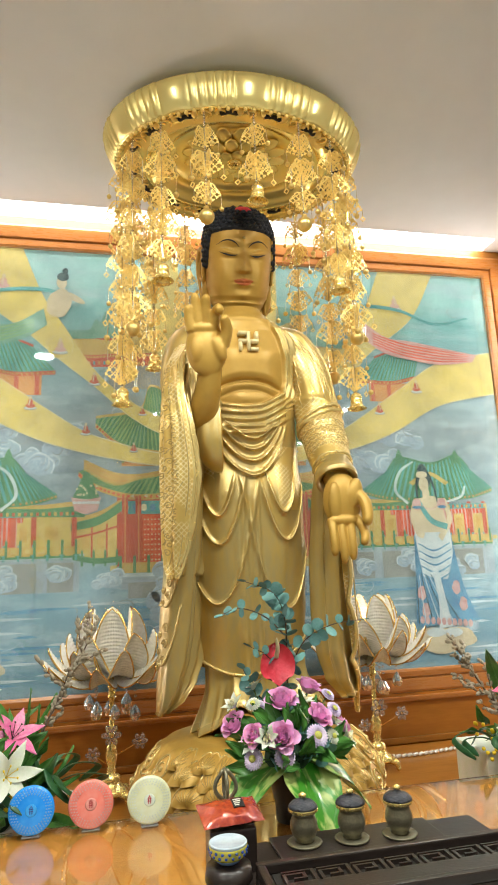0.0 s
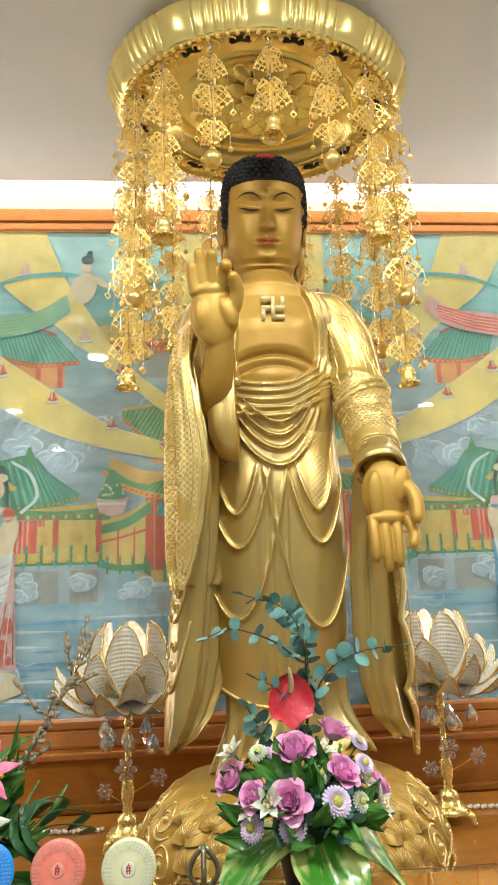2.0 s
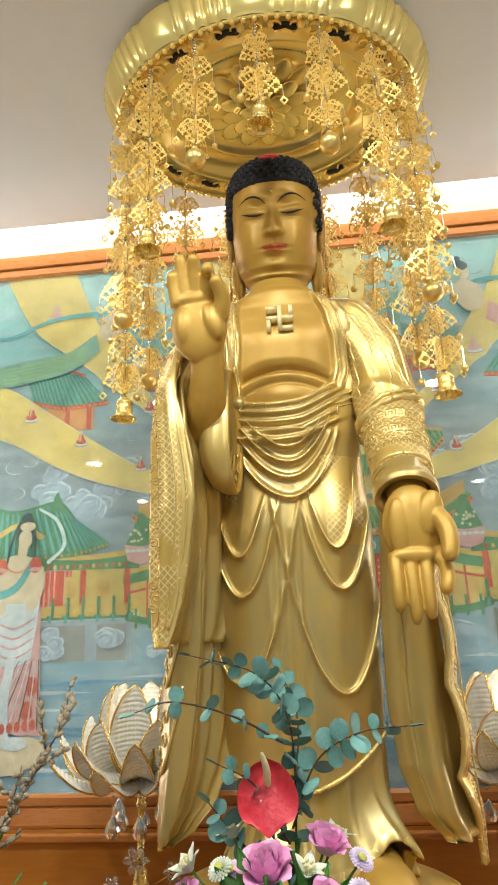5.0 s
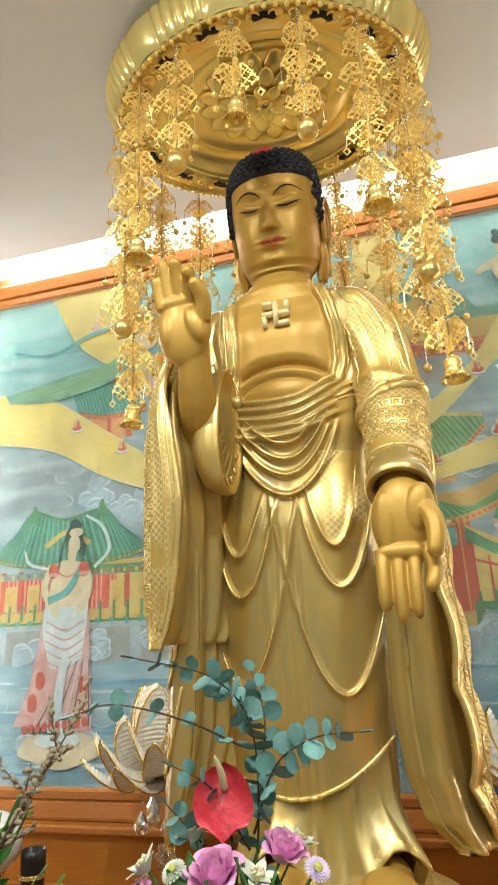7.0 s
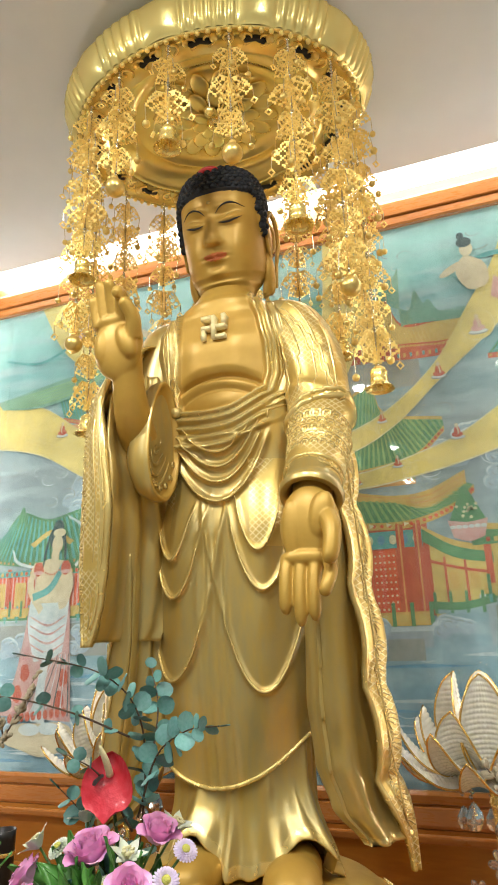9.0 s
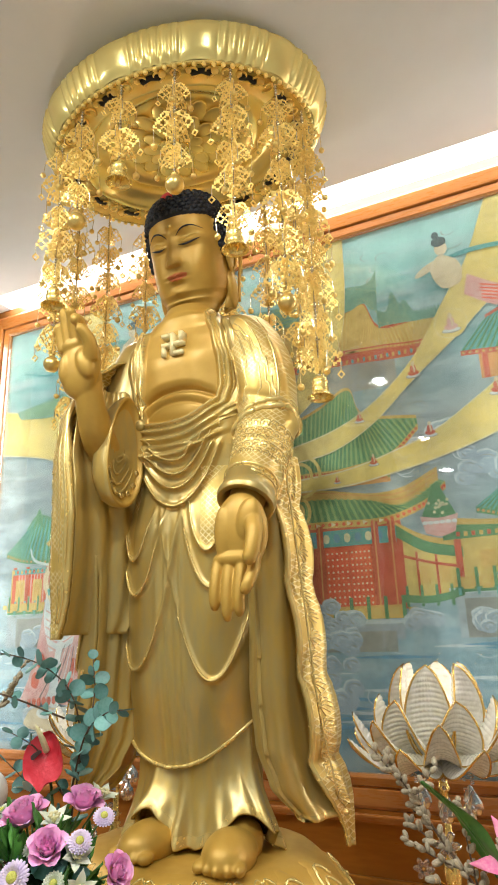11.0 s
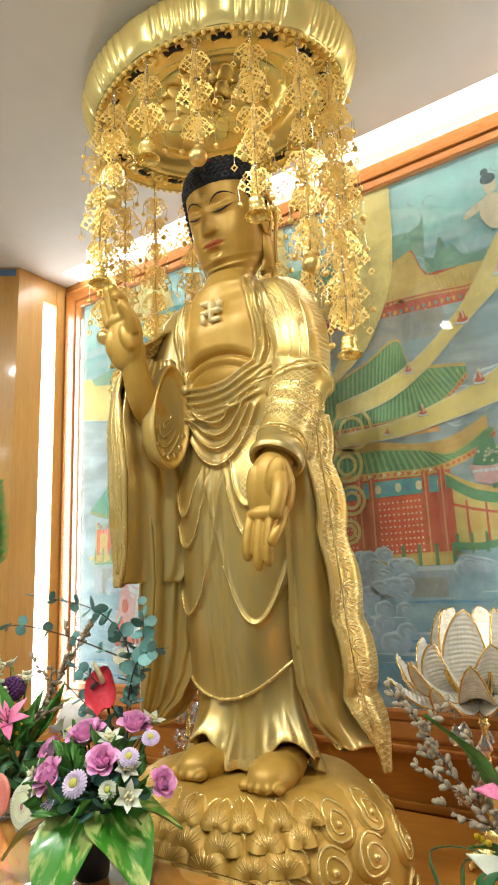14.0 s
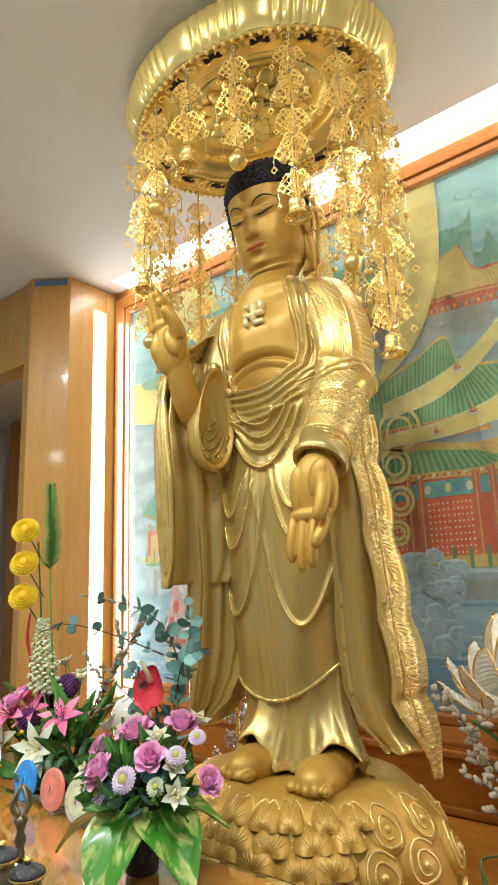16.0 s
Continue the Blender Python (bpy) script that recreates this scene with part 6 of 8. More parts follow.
for sg in (-1, 1):
    brow = [on_face(sg * q, zz, 0.0012) for q, zz in ((0.017, 2.672), (0.032, 2.687), (0.052, 2.695), (0.074, 2.694), (0.099, 2.680))]
    tube(sb, spline(brow, 20), [0.0006 + 0.0021 * math.sin(math.pi * i / 19) for i in range(20)], 6, HAIR)
    lid = [on_face(sg * q, zz, 0.0016) for q, zz in ((0.024, 2.6450), (0.038, 2.6425), (0.054, 2.6430), (0.072, 2.6480), (0.090, 2.6550))]
    tube(sb, spline(lid, 20), [0.0006 + 0.0026 * math.sin(math.pi * i / 19) for i in range(20)], 6, HAIR)
    fold = [on_face(sg * q, zz, 0.0004) for q, zz in ((0.026, 2.650), (0.040, 2.663), (0.056, 2.669), (0.072, 2.670), (0.088, 2.667))]
    tube(sb, spline(fold, 20), [0.0003 + 0.0010 * math.sin(math.pi * i / 19) for i in range(20)], 6, GOLD)
    # long-lobed ear
    ex = HX + sg * 0.127
    m = Matrix.Rotation(sg * 0.30, 3, "Z")
    ball(sb, (ex, 2.214, 2.605), 1.0, 20, 14, 0.013, 0.042, 0.070, SKIN, m)
    ball(sb, (ex - sg * 0.008, 2.204, 2.505), 1.0, 20, 14, 0.020, 0.031, 0.066, SKIN, m)
    rim = [(ex + sg * 0.010, 2.184, 2.555), (ex + sg * 0.008, 2.176, 2.60), (ex + sg * 0.012, 2.182, 2.650), (ex + sg * 0.018, 2.212, 2.676), (ex + sg * 0.022, 2.246, 2.650), (ex + sg * 0.020, 2.252, 2.59), (ex + sg * 0.012, 2.234, 2.53), (ex + sg * 0.008, 2.214, 2.46)]
    tube(sb, spline(rim, 30), [0.0045 + 0.0035 * math.sin(math.pi * k / 29) for k in range(30)], 8, SKIN)
    tube(sb, spline([(ex + sg * 0.014, 2.200, 2.64), (ex + sg * 0.018, 2.222, 2.62), (ex + sg * 0.016, 2.216, 2.575), (ex + sg * 0.013, 2.196, 2.56)], 14), 0.005, 8, SKIN)

# the head is bowed towards the hall
sb.verts.ensure_lookup_table()
for v in sb.verts[HEAD_FROM:]:
    if v.co.z > 2.70:
        v.co.z = 2.70 + 0.76 * (v.co.z - 2.70)
    k = smoothstep(2.425, 2.50, v.co.z) if abs(v.co.x - HX) < 0.113 else 1.0
    y, z = v.co.y - 2.22, v.co.z - 2.50
    th = radians(20)
    v.co.y += k * (2.22 + y * math.cos(th) - z * math.sin(th) + 0.050 - v.co.y)
    v.co.z += k * (2.50 + 1.06 * (z * math.cos(th) + y * math.sin(th)) + 0.060 - v.co.z)

# ---- the good-fortune sign raised on the chest ----
c = 0.0072


def sign_box(u0, u1, w0, w1):
    y = 2.078
    box(sb, CX + 0.010 + u0 * c, CX + 0.010 + u1 * c, y - 0.006, y + 0.03, 2.312 + w0 * c, 2.312 + w1 * c, 0, SIGN)


for q in ((-0.8, 0.8, -5, 5), (-5, -0.81, -0.8, 0.8), (0.81, 5, -0.8, 0.8), (-5, -0.81, 3.4, 5), (0.81, 5, -5, -3.4), (3.4, 5, 0.81, 5), (-5, -3.4, -5, -0.81)):
    sign_box(*q)

# ---- lotus and cloud base ----
BASE = [(0.705, 0.415), (0.75, 0.422), (0.82, 0.412), (0.88, 0.388), (0.93, 0.352), (0.958, 0.322), (0.972, 0.298), (0.976, 0.270)]
BX, BY, BK = CX + 0.018, 2.190, 0.79


def on_base(a, z, off=0.0):
    r = table_at(BASE, z)[0] + off
    r *= 1 + 0.025 * math.sin(3 * a + 1) + 0.02 * math.sin(5 * a + 7 * z)
    return Vector((BX + r * math.sin(a), BY - BK * r * math.cos(a), z))


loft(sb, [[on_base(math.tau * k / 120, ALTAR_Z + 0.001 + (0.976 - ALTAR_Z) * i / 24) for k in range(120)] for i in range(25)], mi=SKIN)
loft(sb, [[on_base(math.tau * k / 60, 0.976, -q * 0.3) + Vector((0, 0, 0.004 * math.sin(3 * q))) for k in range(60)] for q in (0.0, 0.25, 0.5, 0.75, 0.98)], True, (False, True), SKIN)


def cloud_scroll(a, z, r, hand, turns=1.6):
    """A flat cushion of cloud with a thin raised line that winds in to a bead."""
    def at(u, w, lift=0.0):
        f = (u / (1.10 * r)) ** 2 + (w / (0.92 * r)) ** 2
        return on_base(a + u / 0.40, z + w, 0.40 * r * math.sqrt(max(0.0, 1 - f ** 2)) - 0.012 + lift)

    rings = []
    for i in range(13):
        q = math.sin(0.5 * math.pi * max(0.02, i / 12))
        rings.append([at(1.10 * r * q * math.cos(t), 0.92 * r * q * math.sin(t)) for t in (math.tau * k / 32 for k in range(32))])
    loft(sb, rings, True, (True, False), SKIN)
    pts, radii = [], []
    for k in range(60):
        t = k / 59
        an = hand * (math.tau * turns * t + 0.6)
        q = r * (0.96 - 0.62 * t ** 0.8) * (1 + 0.07 * math.cos(3 * an + 1))
        pts.append(at(q * math.cos(an), 0.80 * q * math.sin(an), 0.001))
        radii.append(0.0042 - 0.0014 * t)
    tube(sb, pts, radii, 8, HI)
    ball(sb, at(0, 0), r * 0.15, 12, 8, mi=HI)


def petal(a, z, w, h, proud, ribs=9):
    """A cushioned heart-shaped petal with a thin rim and fine rays that fan over it."""
    def at(r, th, lift=0.0):
        lobe = 1 - 0.15 * gauss(th, 0.17)
        out = 0.030 * math.sin(math.pi * (0.14 + 0.78 * r)) - 0.018 * r ** 6 + proud
        return on_base(a + w * r * lobe * math.sin(th) / 0.38, z - 0.55 * h + 1.5 * h * r * lobe * math.cos(th * 0.90), out - 0.006 + lift)

    nt, nr = 40, 10
    vs = [[sb.verts.new(at(max(0.02, i / nr), -1.6 + 3.2 * k / nt)) for k in range(nt + 1)] for i in range(nr + 1)]
    for i in range(nr):
        for k in range(nt):
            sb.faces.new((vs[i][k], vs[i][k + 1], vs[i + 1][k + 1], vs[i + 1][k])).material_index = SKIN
    tube(sb, [at(0.95, -1.5 + 3.0 * k / 36, 0.002) for k in range(37)], 0.0030, 6, HI)
    for k in range(ribs):
        th = -1.0 + 2.0 * k / (ribs - 1)
        far = 0.86 - 0.12 * abs(th)
        tube(sb, [at(0.34 + (far - 0.34) * i / 7, th * (0.75 + 0.25 * i / 7), 0.0002) for i in range(8)], [0.0005 + 0.0009 * math.sin(math.pi * (i + 0.3) / 7.6) for i in range(8)], 5, HI)


rs = random.Random(21)
for row, (z, w, h) in enumerate(((0.940, 0.052, 0.036), (0.908, 0.058, 0.040), (0.870, 0.062, 0.043), (0.828, 0.062, 0.043))):
    n = (9, 8, 7, 6)[row]
    for k in range(n):
        a = 0.235 * (k - (n - 1) / 2) + rs.uniform(-0.03, 0.03)
        petal(a, z + rs.uniform(-0.006, 0.006), w * rs.uniform(0.88, 1.10), h * rs.uniform(0.9, 1.08), 0.005 * row, rs.choice((8, 9, 10)))
CLOUDS = ((1.16, 0.918, 0.060), (1.02, 0.838, 0.064), (1.36, 0.845, 0.066), (1.52, 0.922, 0.060), (1.80, 0.84, 0.070), (2.1, 0.90, 0.06), (0.74, 0.800, 0.058))
for a, z, r in CLOUDS + tuple((-p, q, t) for p, q, t in CLOUDS):
    cloud_scroll(a, z, r, 1 if a > 0 else -1, 1.7)
for a, z, r in ((0.42, 0.786, 0.048), (0.10, 0.778, 0.050), (-0.20, 0.784, 0.046), (-0.48, 0.780, 0.050), (1.42, 0.760, 0.050), (-1.42, 0.760, 0.050), (1.05, 0.755, 0.046), (-1.05, 0.755, 0.046)):
    cloud_scroll(a, z, r, rs.choice((-1, 1)), 1.7)
# long cloud outlines that wind along the foot
for z0, ph, r in ((0.772, 0.9, 0.0048), (0.738, 2.0, 0.0050)):
    for k in range(9):
        a = -1.55 + 0.36 * k + 0.12 * ph
        up = 0.022 if k % 2 else -0.016
        line = [on_base(a, z0, 0.006), on_base(a + 0.07, z0 + up, 0.012), on_base(a + 0.18, z0 + up * 1.1, 0.014), on_base(a + 0.26, z0 - up * 0.3, 0.013), on_base(a + 0.32, z0 - up * 0.6, 0.012), on_base(a + 0.30, z0 + up * 0.15, 0.012), on_base(a + 0.25, z0 + up * 0.25, 0.010)]
        tube(sb, spline(line, 30), [r * (0.45 + 0.55 * math.sin(math.pi * (i + 0.5) / 30) ** 0.6) for i in range(30)], 7, HI)
bmesh.ops.recalc_face_normals(sb, faces=sb.faces)
part("statue", sb, STATUE_MATS, label="gilded standing temple statue with a blue-black head on a lotus base", category="statue")

# ---- lotus lamps ----
M["bead"] = material("clear_bead_strings", (0.86, 0.83, 0.76), 0.12, second=(0.62, 0.58, 0.50), scale=60, coat=0.5, sub=0.3)
M["crystal"] = material("cut_crystal", (0.97, 0.97, 0.98), 0.02, transmission=0.92, ior=1.5, coat=0.6)
M["bulb"] = material("lit_bulb", (1, 0.95, 0.85), 0.4, emission=(1.0, 0.88, 0.62), strength=5.0)
M["wire"] = material("gold_wire", (0.85, 0.56, 0.18), 0.25, 1.0, scale=40)


def shared(name, bm, mats, smooth=True):
    me = bpy.data.meshes.new(name)
    bm.to_mesh(me)
    bm.free()
    for m in mats:
        me.materials.append(m)
    if smooth:
        me.shade_smooth()
    return me


def petal_pt(u, v, ln, w, cup, curl):
    """A pointed petal along z; u across -1..1, v along 0..1."""
    half = w / 2 * (math.sin(math.pi * min(1, 0.12 + 0.88 * v) ** 0.92) ** 0.55)
    x = u * half
    return Vector((x, -cup * (u * u) * half * 1.2 + curl * math.sin(math.pi * v), ln * v))


def bead_petal(ln, w, cup, curl):
    bm = bmesh.new()
    nu, nv = 36, 100
    faces = []
    for side in (1, -1):
        rows = []
        for j in range(nv + 1):
            row = []
            for i in range(nu + 1):
                u, v = -1 + 2 * i / nu, j / nv
                p = petal_pt(u * 0.98, 0.005 + 0.985 * v, ln, w, cup, curl)
                bump = 0.0040 * abs(math.sin(math.pi * v * ln / 0.0130)) ** 0.8 * (0.55 + 0.45 * abs(math.sin(math.pi * (u + 1) * w / 0.022)))
                p.y += side * (0.001 + bump * (1 - abs(u) ** 6))
                row.append(p)
            rows.append(row)
        if side < 0:
            rows = [r[::-1] for r in rows]
        loft(bm, rows, False)
    return shared("petal", bm, [M["bead"]])


def petal_rim(ln, w, cup, curl):
    bm = bmesh.new()
    pts = [petal_pt(-1, v / 20, ln, w, cup, curl) for v in range(21)] + [petal_pt(1, 1 - v / 20, ln, w, cup, curl) for v in range(1, 21)]
    tube(bm, pts, 0.0028, 7)
    return shared("rim", bm, [M["wire"]])


PETALS = [(6, 0.0, 11, 0.235, 0.125, 0.55, 0.016, 0.034), (6, 0.5, 38, 0.185, 0.130, 0.5, 0.018, 0.042), (8, 0.25, 62, 0.215, 0.090, 0.4, 0.034, 0.040), (8, 0.75, 78, 0.225, 0.085, 0.4, 0.038, 0.036)]
PETAL_DATA = [(bead_petal(ln, w, cup, -curl), petal_rim(ln, w, cup, -curl)) for _, _, _, ln, w, cup, curl, _ in PETALS]


def lotus_lamp(at, label):
    lamp = empty("lotus_lamp", at, label, "lamp", "lotus lamps beside the statue")
    bm = bmesh.new()
    lathe(bm, [(0.012, 0.028), (0.060, 0.030), (0.066, 0.038), (0.050, 0.050), (0.040, 0.056), (0.034, 0.066), (0.030, 0.070), (0.034, 0.078), (0.030, 0.090), (0.014, 0.100), (0.018, 0.108), (0.013, 0.118), (0.020, 0.140), (0.0225, 0.165), (0.016, 0.195), (0.012, 0.215), (0.017, 0.222), (0.010, 0.232), (0.009, 0.330), (0.011, 0.350), (0.017, 0.358), (0.013, 0.366), (0.012, 0.386), (0.018, 0.394), (0.013, 0.402), (0.016, 0.425), (0.022, 0.440)], 24)
    part("stem", bm, M["brass"], lamp, "polished brass baluster stem")
    for k in range(4):
        a = math.tau * (k + 0.5) / 4
        bm = bmesh.new()
        tube(bm, spline([(0.045 * math.cos(a), 0.045 * math.sin(a), 0.034), (0.072 * math.cos(a), 0.072 * math.sin(a), 0.030), (0.080 * math.cos(a), 0.080 * math.sin(a), 0.014), (0.088 * math.cos(a), 0.088 * math.sin(a), 0.006)], 12), [0.012, 0.013, 0.014, 0.014, 0.013, 0.012, 0.011, 0.010, 0.009, 0.008, 0.007, 0.006], 8)
        ball(bm, (0.083 * math.cos(a), 0.083 * math.sin(a), 0.0085), 0.009, 10, 7)
        part("foot", bm, M["brass"], lamp)
    bm = bmesh.new()
    ball(bm, (0, 0, 0.49), 0.022, 14, 10, sz=1.6)
    part("bulb", bm, M["bulb"], lamp, "small lit bulb").visible_shadow = False
    glow = bpy.data.lights.new("bulb_light", "POINT")
    glow.energy, glow.color, glow.shadow_soft_size = 0.45, (1.0, 0.93, 0.80), 0.03
    g = new("bulb_light", glow)
    g.location = (at[0], at[1], at[2] + 0.53)
    for (n, off, lean, ln, w, cup, curl, r), (pm, rm) in zip(PETALS, PETAL_DATA):
        for k in range(n):
            a = math.tau * (k + off) / n
            p = new("petal", pm)
            p.parent = lamp
            p.matrix_local = Matrix.Translation((0, 0, 0.445)) @ Matrix.Rotation(a, 4, "Z") @ Matrix.Translation((0, -r, 0)) @ Matrix.Rotation(radians(lean), 4, "X")
            q = new("rim", rm)
            q.parent = p
    rs = random.Random(int(at[0] * 100))
    for k in range(8):
        a = math.tau * k / 8 + 0.2
        r, drop = (0.10 if k % 2 else 0.055), rs.uniform(0.05, 0.10)
        bm = bmesh.new()
        for j in range(4):
            ball(bm, (r * math.cos(a), r * math.sin(a), 0.430 - drop * j / 4), 0.0055, 8, 6)
        lathe(bm, [(0.001, 0.425 - drop), (0.006, 0.420 - drop), (0.019, 0.398 - drop), (0.0215, 0.386 - drop), (0.015, 0.372 - drop), (0.001, 0.368 - drop)], 10, (r * math.cos(a), r * math.sin(a)))
        part("crystal_drop", bm, M["crystal"], lamp, "faceted clear crystal drop", smooth=False)
    for c, s in (((0.0, -0.045, 0.235), 1.0), ((-0.065, -0.045, 0.175), 0.75), ((0.10, -0.035, 0.205), 0.8)):
        for k in range(6):
            a = math.tau * k / 6
            bm = bmesh.new()
            ball(bm, (0.022 * s * math.cos(a), 0, 0.022 * s * math.sin(a)), 0.0125 * s, 10, 6, 1.2, 0.6, 0.85, m=Matrix.Rotation(-a, 3, "Y"))
            o = part("crystal_petal", bm, M["crystal"], lamp, smooth=False)
            o.location = c
        bm = bmesh.new()
        ball(bm, c, 0.006 * s, 8, 6)
        tube(bm, [c, (c[0] * 0.5, c[1] * 0.4, c[2] - 0.03), (0, 0, c[2] - 0.06)], 0.0014, 5)
        part("wire", bm, M["wire"], lamp)
    return lamp


lotus_lamp((-0.012, 2.50, ALTAR_Z + 0.001), "lit brass lotus lamp with strung crystal bead petals")
lotus_lamp((1.035, 2.545, ALTAR_Z + 0.001), "lit brass lotus lamp with strung crystal bead petals")

# pearl strings along the back of the altar
M["pearl"] = material("pearl", (0.85, 0.80, 0.72), 0.2, scale=50, coat=0.6)
for x0, x1 in ((1.12, 1.50), (-0.42, -0.10)):
    bm = bmesh.new()
    n = int((x1 - x0) / 0.0125)
    for k in range(n):
        x = x0 + (x1 - x0) * k / n
        ball(bm, (x, 2.66 + 0.02 * math.sin(9 * x) + 0.0035 * (-1) ** k, ALTAR_Z + 0.0085), 0.0078, 8, 6)
    part("pearl_string", bm, M["pearl"], label="string of cream pearl beads on the altar", category="bead string", kind="stuff")

# ---- offering table: prayer discs, covered cups, tray, bowl, packet ----


def disc(at, colour, pale, label, mark):
    d = empty("prayer_disc", at, label, "prayer disc", "prayer discs on the offering table")
    tilt = Matrix.Rotation(radians(-9), 4, "X")
    face = material("disc_face", colour, 0.18, second=pale, scale=9, amount=0.35, coat=0.6)
    ink = material("disc_ring_marks", tuple(c * 0.75 + 0.10 for c in pale), 0.3, scale=30)
    bm = bmesh.new()
    lathe(bm, [(0.002, 0.0), (0.060, 0.0), (0.064, 0.002), (0.0655, 0.006), (0.064, 0.010), (0.055, 0.014), (0.002, 0.016)], 48)
    o = part("face", bm, face, d)
    base = Matrix.Translation((0, 0.006, 0.070)) @ tilt @ Matrix.Rotation(radians(90), 4, "X")
    o.matrix_local = base
    bm = bmesh.new()
    lathe(bm, [(0.001, 0.0166), (0.014, 0.0165), (0.017, 0.0155)], 32)
    o = part("pale_middle", bm, material("disc_middle", pale, 0.2, scale=20, coat=0.5), d, "paler printed middle")
    o.matrix_local = base
    for ring, (r, n) in enumerate(((0.057, 44), (0.050, 38), (0.043, 32))):
        bm = bmesh.new()
        for k in range(n):
            a = math.tau * k / n
            m = Matrix.Rotation(a, 3, "Z")
            vs = [m @ Vector((r + u, v, 0.0128 + (0.057 - r) * 0.14 + w)) for u in (-0.0022, 0.0022) for v in (-0.0015, 0.0015) for w in (0, 0.0022)]
            vv = [bm.verts.new(p) for p in vs]
            for q in ((0, 1, 3, 2), (4, 6, 7, 5), (0, 4, 5, 1), (2, 3, 7, 6), (0, 2, 6, 4), (1, 5, 7, 3)):
                bm.faces.new([vv[i] for i in q])
        o = part("printed_ring", bm, ink, d, "ring of small unreadable printed marks", smooth=False, kind="stuff")
        o.matrix_local = base
    bm = bmesh.new()
    for u, w, lu, lw in ((-0.003, 0, 0.0012, 0.009), (0.003, 0, 0.0012, 0.009), (0, 0.004, 0.006, 0.0012), (0, -0.002, 0.006, 0.0012), (0, 0.010, 0.0012, 0.003)):
        box(bm, u - lu, u + lu, w - lw, w + lw, 0.0166, 0.0174)
    o = part("centre_mark", bm, mark, d, "small printed mark", smooth=False)
    o.matrix_local = base
    bm = bmesh.new()
    box(bm, -0.026, 0.026, -0.012, 0.022, 0.0005, 0.006, 0.002)
    box(bm, -0.022, 0.022, -0.010, -0.005, 0.007, 0.020, 0.001)
    box(bm, -0.022, 0.022, 0.012, 0.017, 0.007, 0.034, 0.001)
    part("stand", bm, M["acrylic"], d, "clear acrylic stand", smooth=False)
    d.scale = (0.84, 0.84, 0.84)


M["acrylic"] = material("frosted_acrylic", (0.85, 0.88, 0.92), 0.15, transmission=0.7)
M["ink_red"] = material("red_print", (0.55, 0.05, 0.06), 0.4, scale=30)
disc((0.085, 1.735, TABLE_Z + 0.001), (0.70, 0.70, 0.40), (0.78, 0.84, 0.70), "round cream prayer disc on a clear stand", M["ink_red"])
disc((-0.058, 1.752, TABLE_Z + 0.001), (0.85, 0.20, 0.15), (0.88, 0.36, 0.30), "round salmon-pink prayer disc on a clear stand", M["ink_red"])
disc((-0.200, 1.755, TABLE_Z + 0.001), (0.008, 0.26, 0.86), (0.06, 0.42, 0.95), "round bright blue prayer disc on a clear stand", material("blue_print", (0.02, 0.08, 0.35), 0.4, scale=30))

M["bronze"] = material("dark_bronze", (0.30, 0.27, 0.18), 0.36, 0.7, second=(0.19, 0.17, 0.11), scale=30, bump=0.15, bump_scale=200)
M["lid"] = material("blue_black_lid", (0.035, 0.04, 0.055), 0.42, 0.5, second=(0.08, 0.08, 0.09), scale=70, amount=0.7, bump=0.9, bump_scale=170)
M["ebony"] = material("dark_carved_wood", (0.020, 0.014, 0.012), 0.33, second=(0.034, 0.023, 0.018), scale=12, stretch=(1, 6, 6), bump=0.1, coat=0.3)


def covered_cup(at):
    c = empty("covered_cup", at, "small bronze water cup with a dark embossed lid and gilt knob", "cup", "covered cups behind the tray")
    bm = bmesh.new()
    lathe(bm, [(0.020, 0.001), (0.026, 0.003), (0.023, 0.008), (0.032, 0.018), (0.0375, 0.034), (0.0365, 0.050), (0.031, 0.062), (0.030, 0.068), (0.034, 0.072), (0.030, 0.074)], 28)
    part("bowl", bm, M["bronze"], c)
    bm = bmesh.new()
    lathe(bm, [(0.036, 0.074), (0.040, 0.077), (0.041, 0.083), (0.039, 0.086)], 28)
    part("rim", bm, M["brass"], c, "brass rim")
    bm = bmesh.new()
    lathe(bm, [(0.0405, 0.0845), (0.0385, 0.090), (0.030, 0.098), (0.018, 0.103), (0.009, 0.105), (0.007, 0.110)], 28)
    lid = part("lid", bm, M["lid"], c, "dark blue embossed lid")
    bm = bmesh.new()
    lathe(bm, [(0.006, 0.109), (0.011, 0.112), (0.0105, 0.117), (0.005, 0.121), (0.001, 0.122)], 14)
    part("knob", bm, M["brass"], lid, "gilt knob")
    bm = bmesh.new()
    lathe(bm, [(0.044, -0.006), (0.048, -0.001), (0.044, 0.0005), (0.02, 0.0005)], 28)
    part("saucer", bm, M["bronze"], c)
    c.scale = (0.73, 0.73, 0.73)


RISER_Z = 0.962
riser = empty("offering_riser", (0.47, 1.20, TABLE_Z), "low dark carved wooden riser on the glass-topped table", "riser")
part("top", box(bmesh.new(), -0.285, 0.285, -0.168, 0.168, RISER_Z - TABLE_Z - 0.014, RISER_Z - TABLE_Z - 0.001, 0.003), M["ebony"], riser, smooth=False)
part("apron", box(bmesh.new(), -0.275, 0.275, -0.115, 0.155, 0.001, RISER_Z - TABLE_Z - 0.0145, 0.003), M["ebony"], riser, smooth=False)
for k in range(12):
    bm = bmesh.new()
    ball(bm, (-0.25 + k * 0.0455, -0.117, 0.030), 1.0, 10, 7, 0.018, 0.006, 0.018)
    part("carved_boss", bm, M["ebony"], riser)
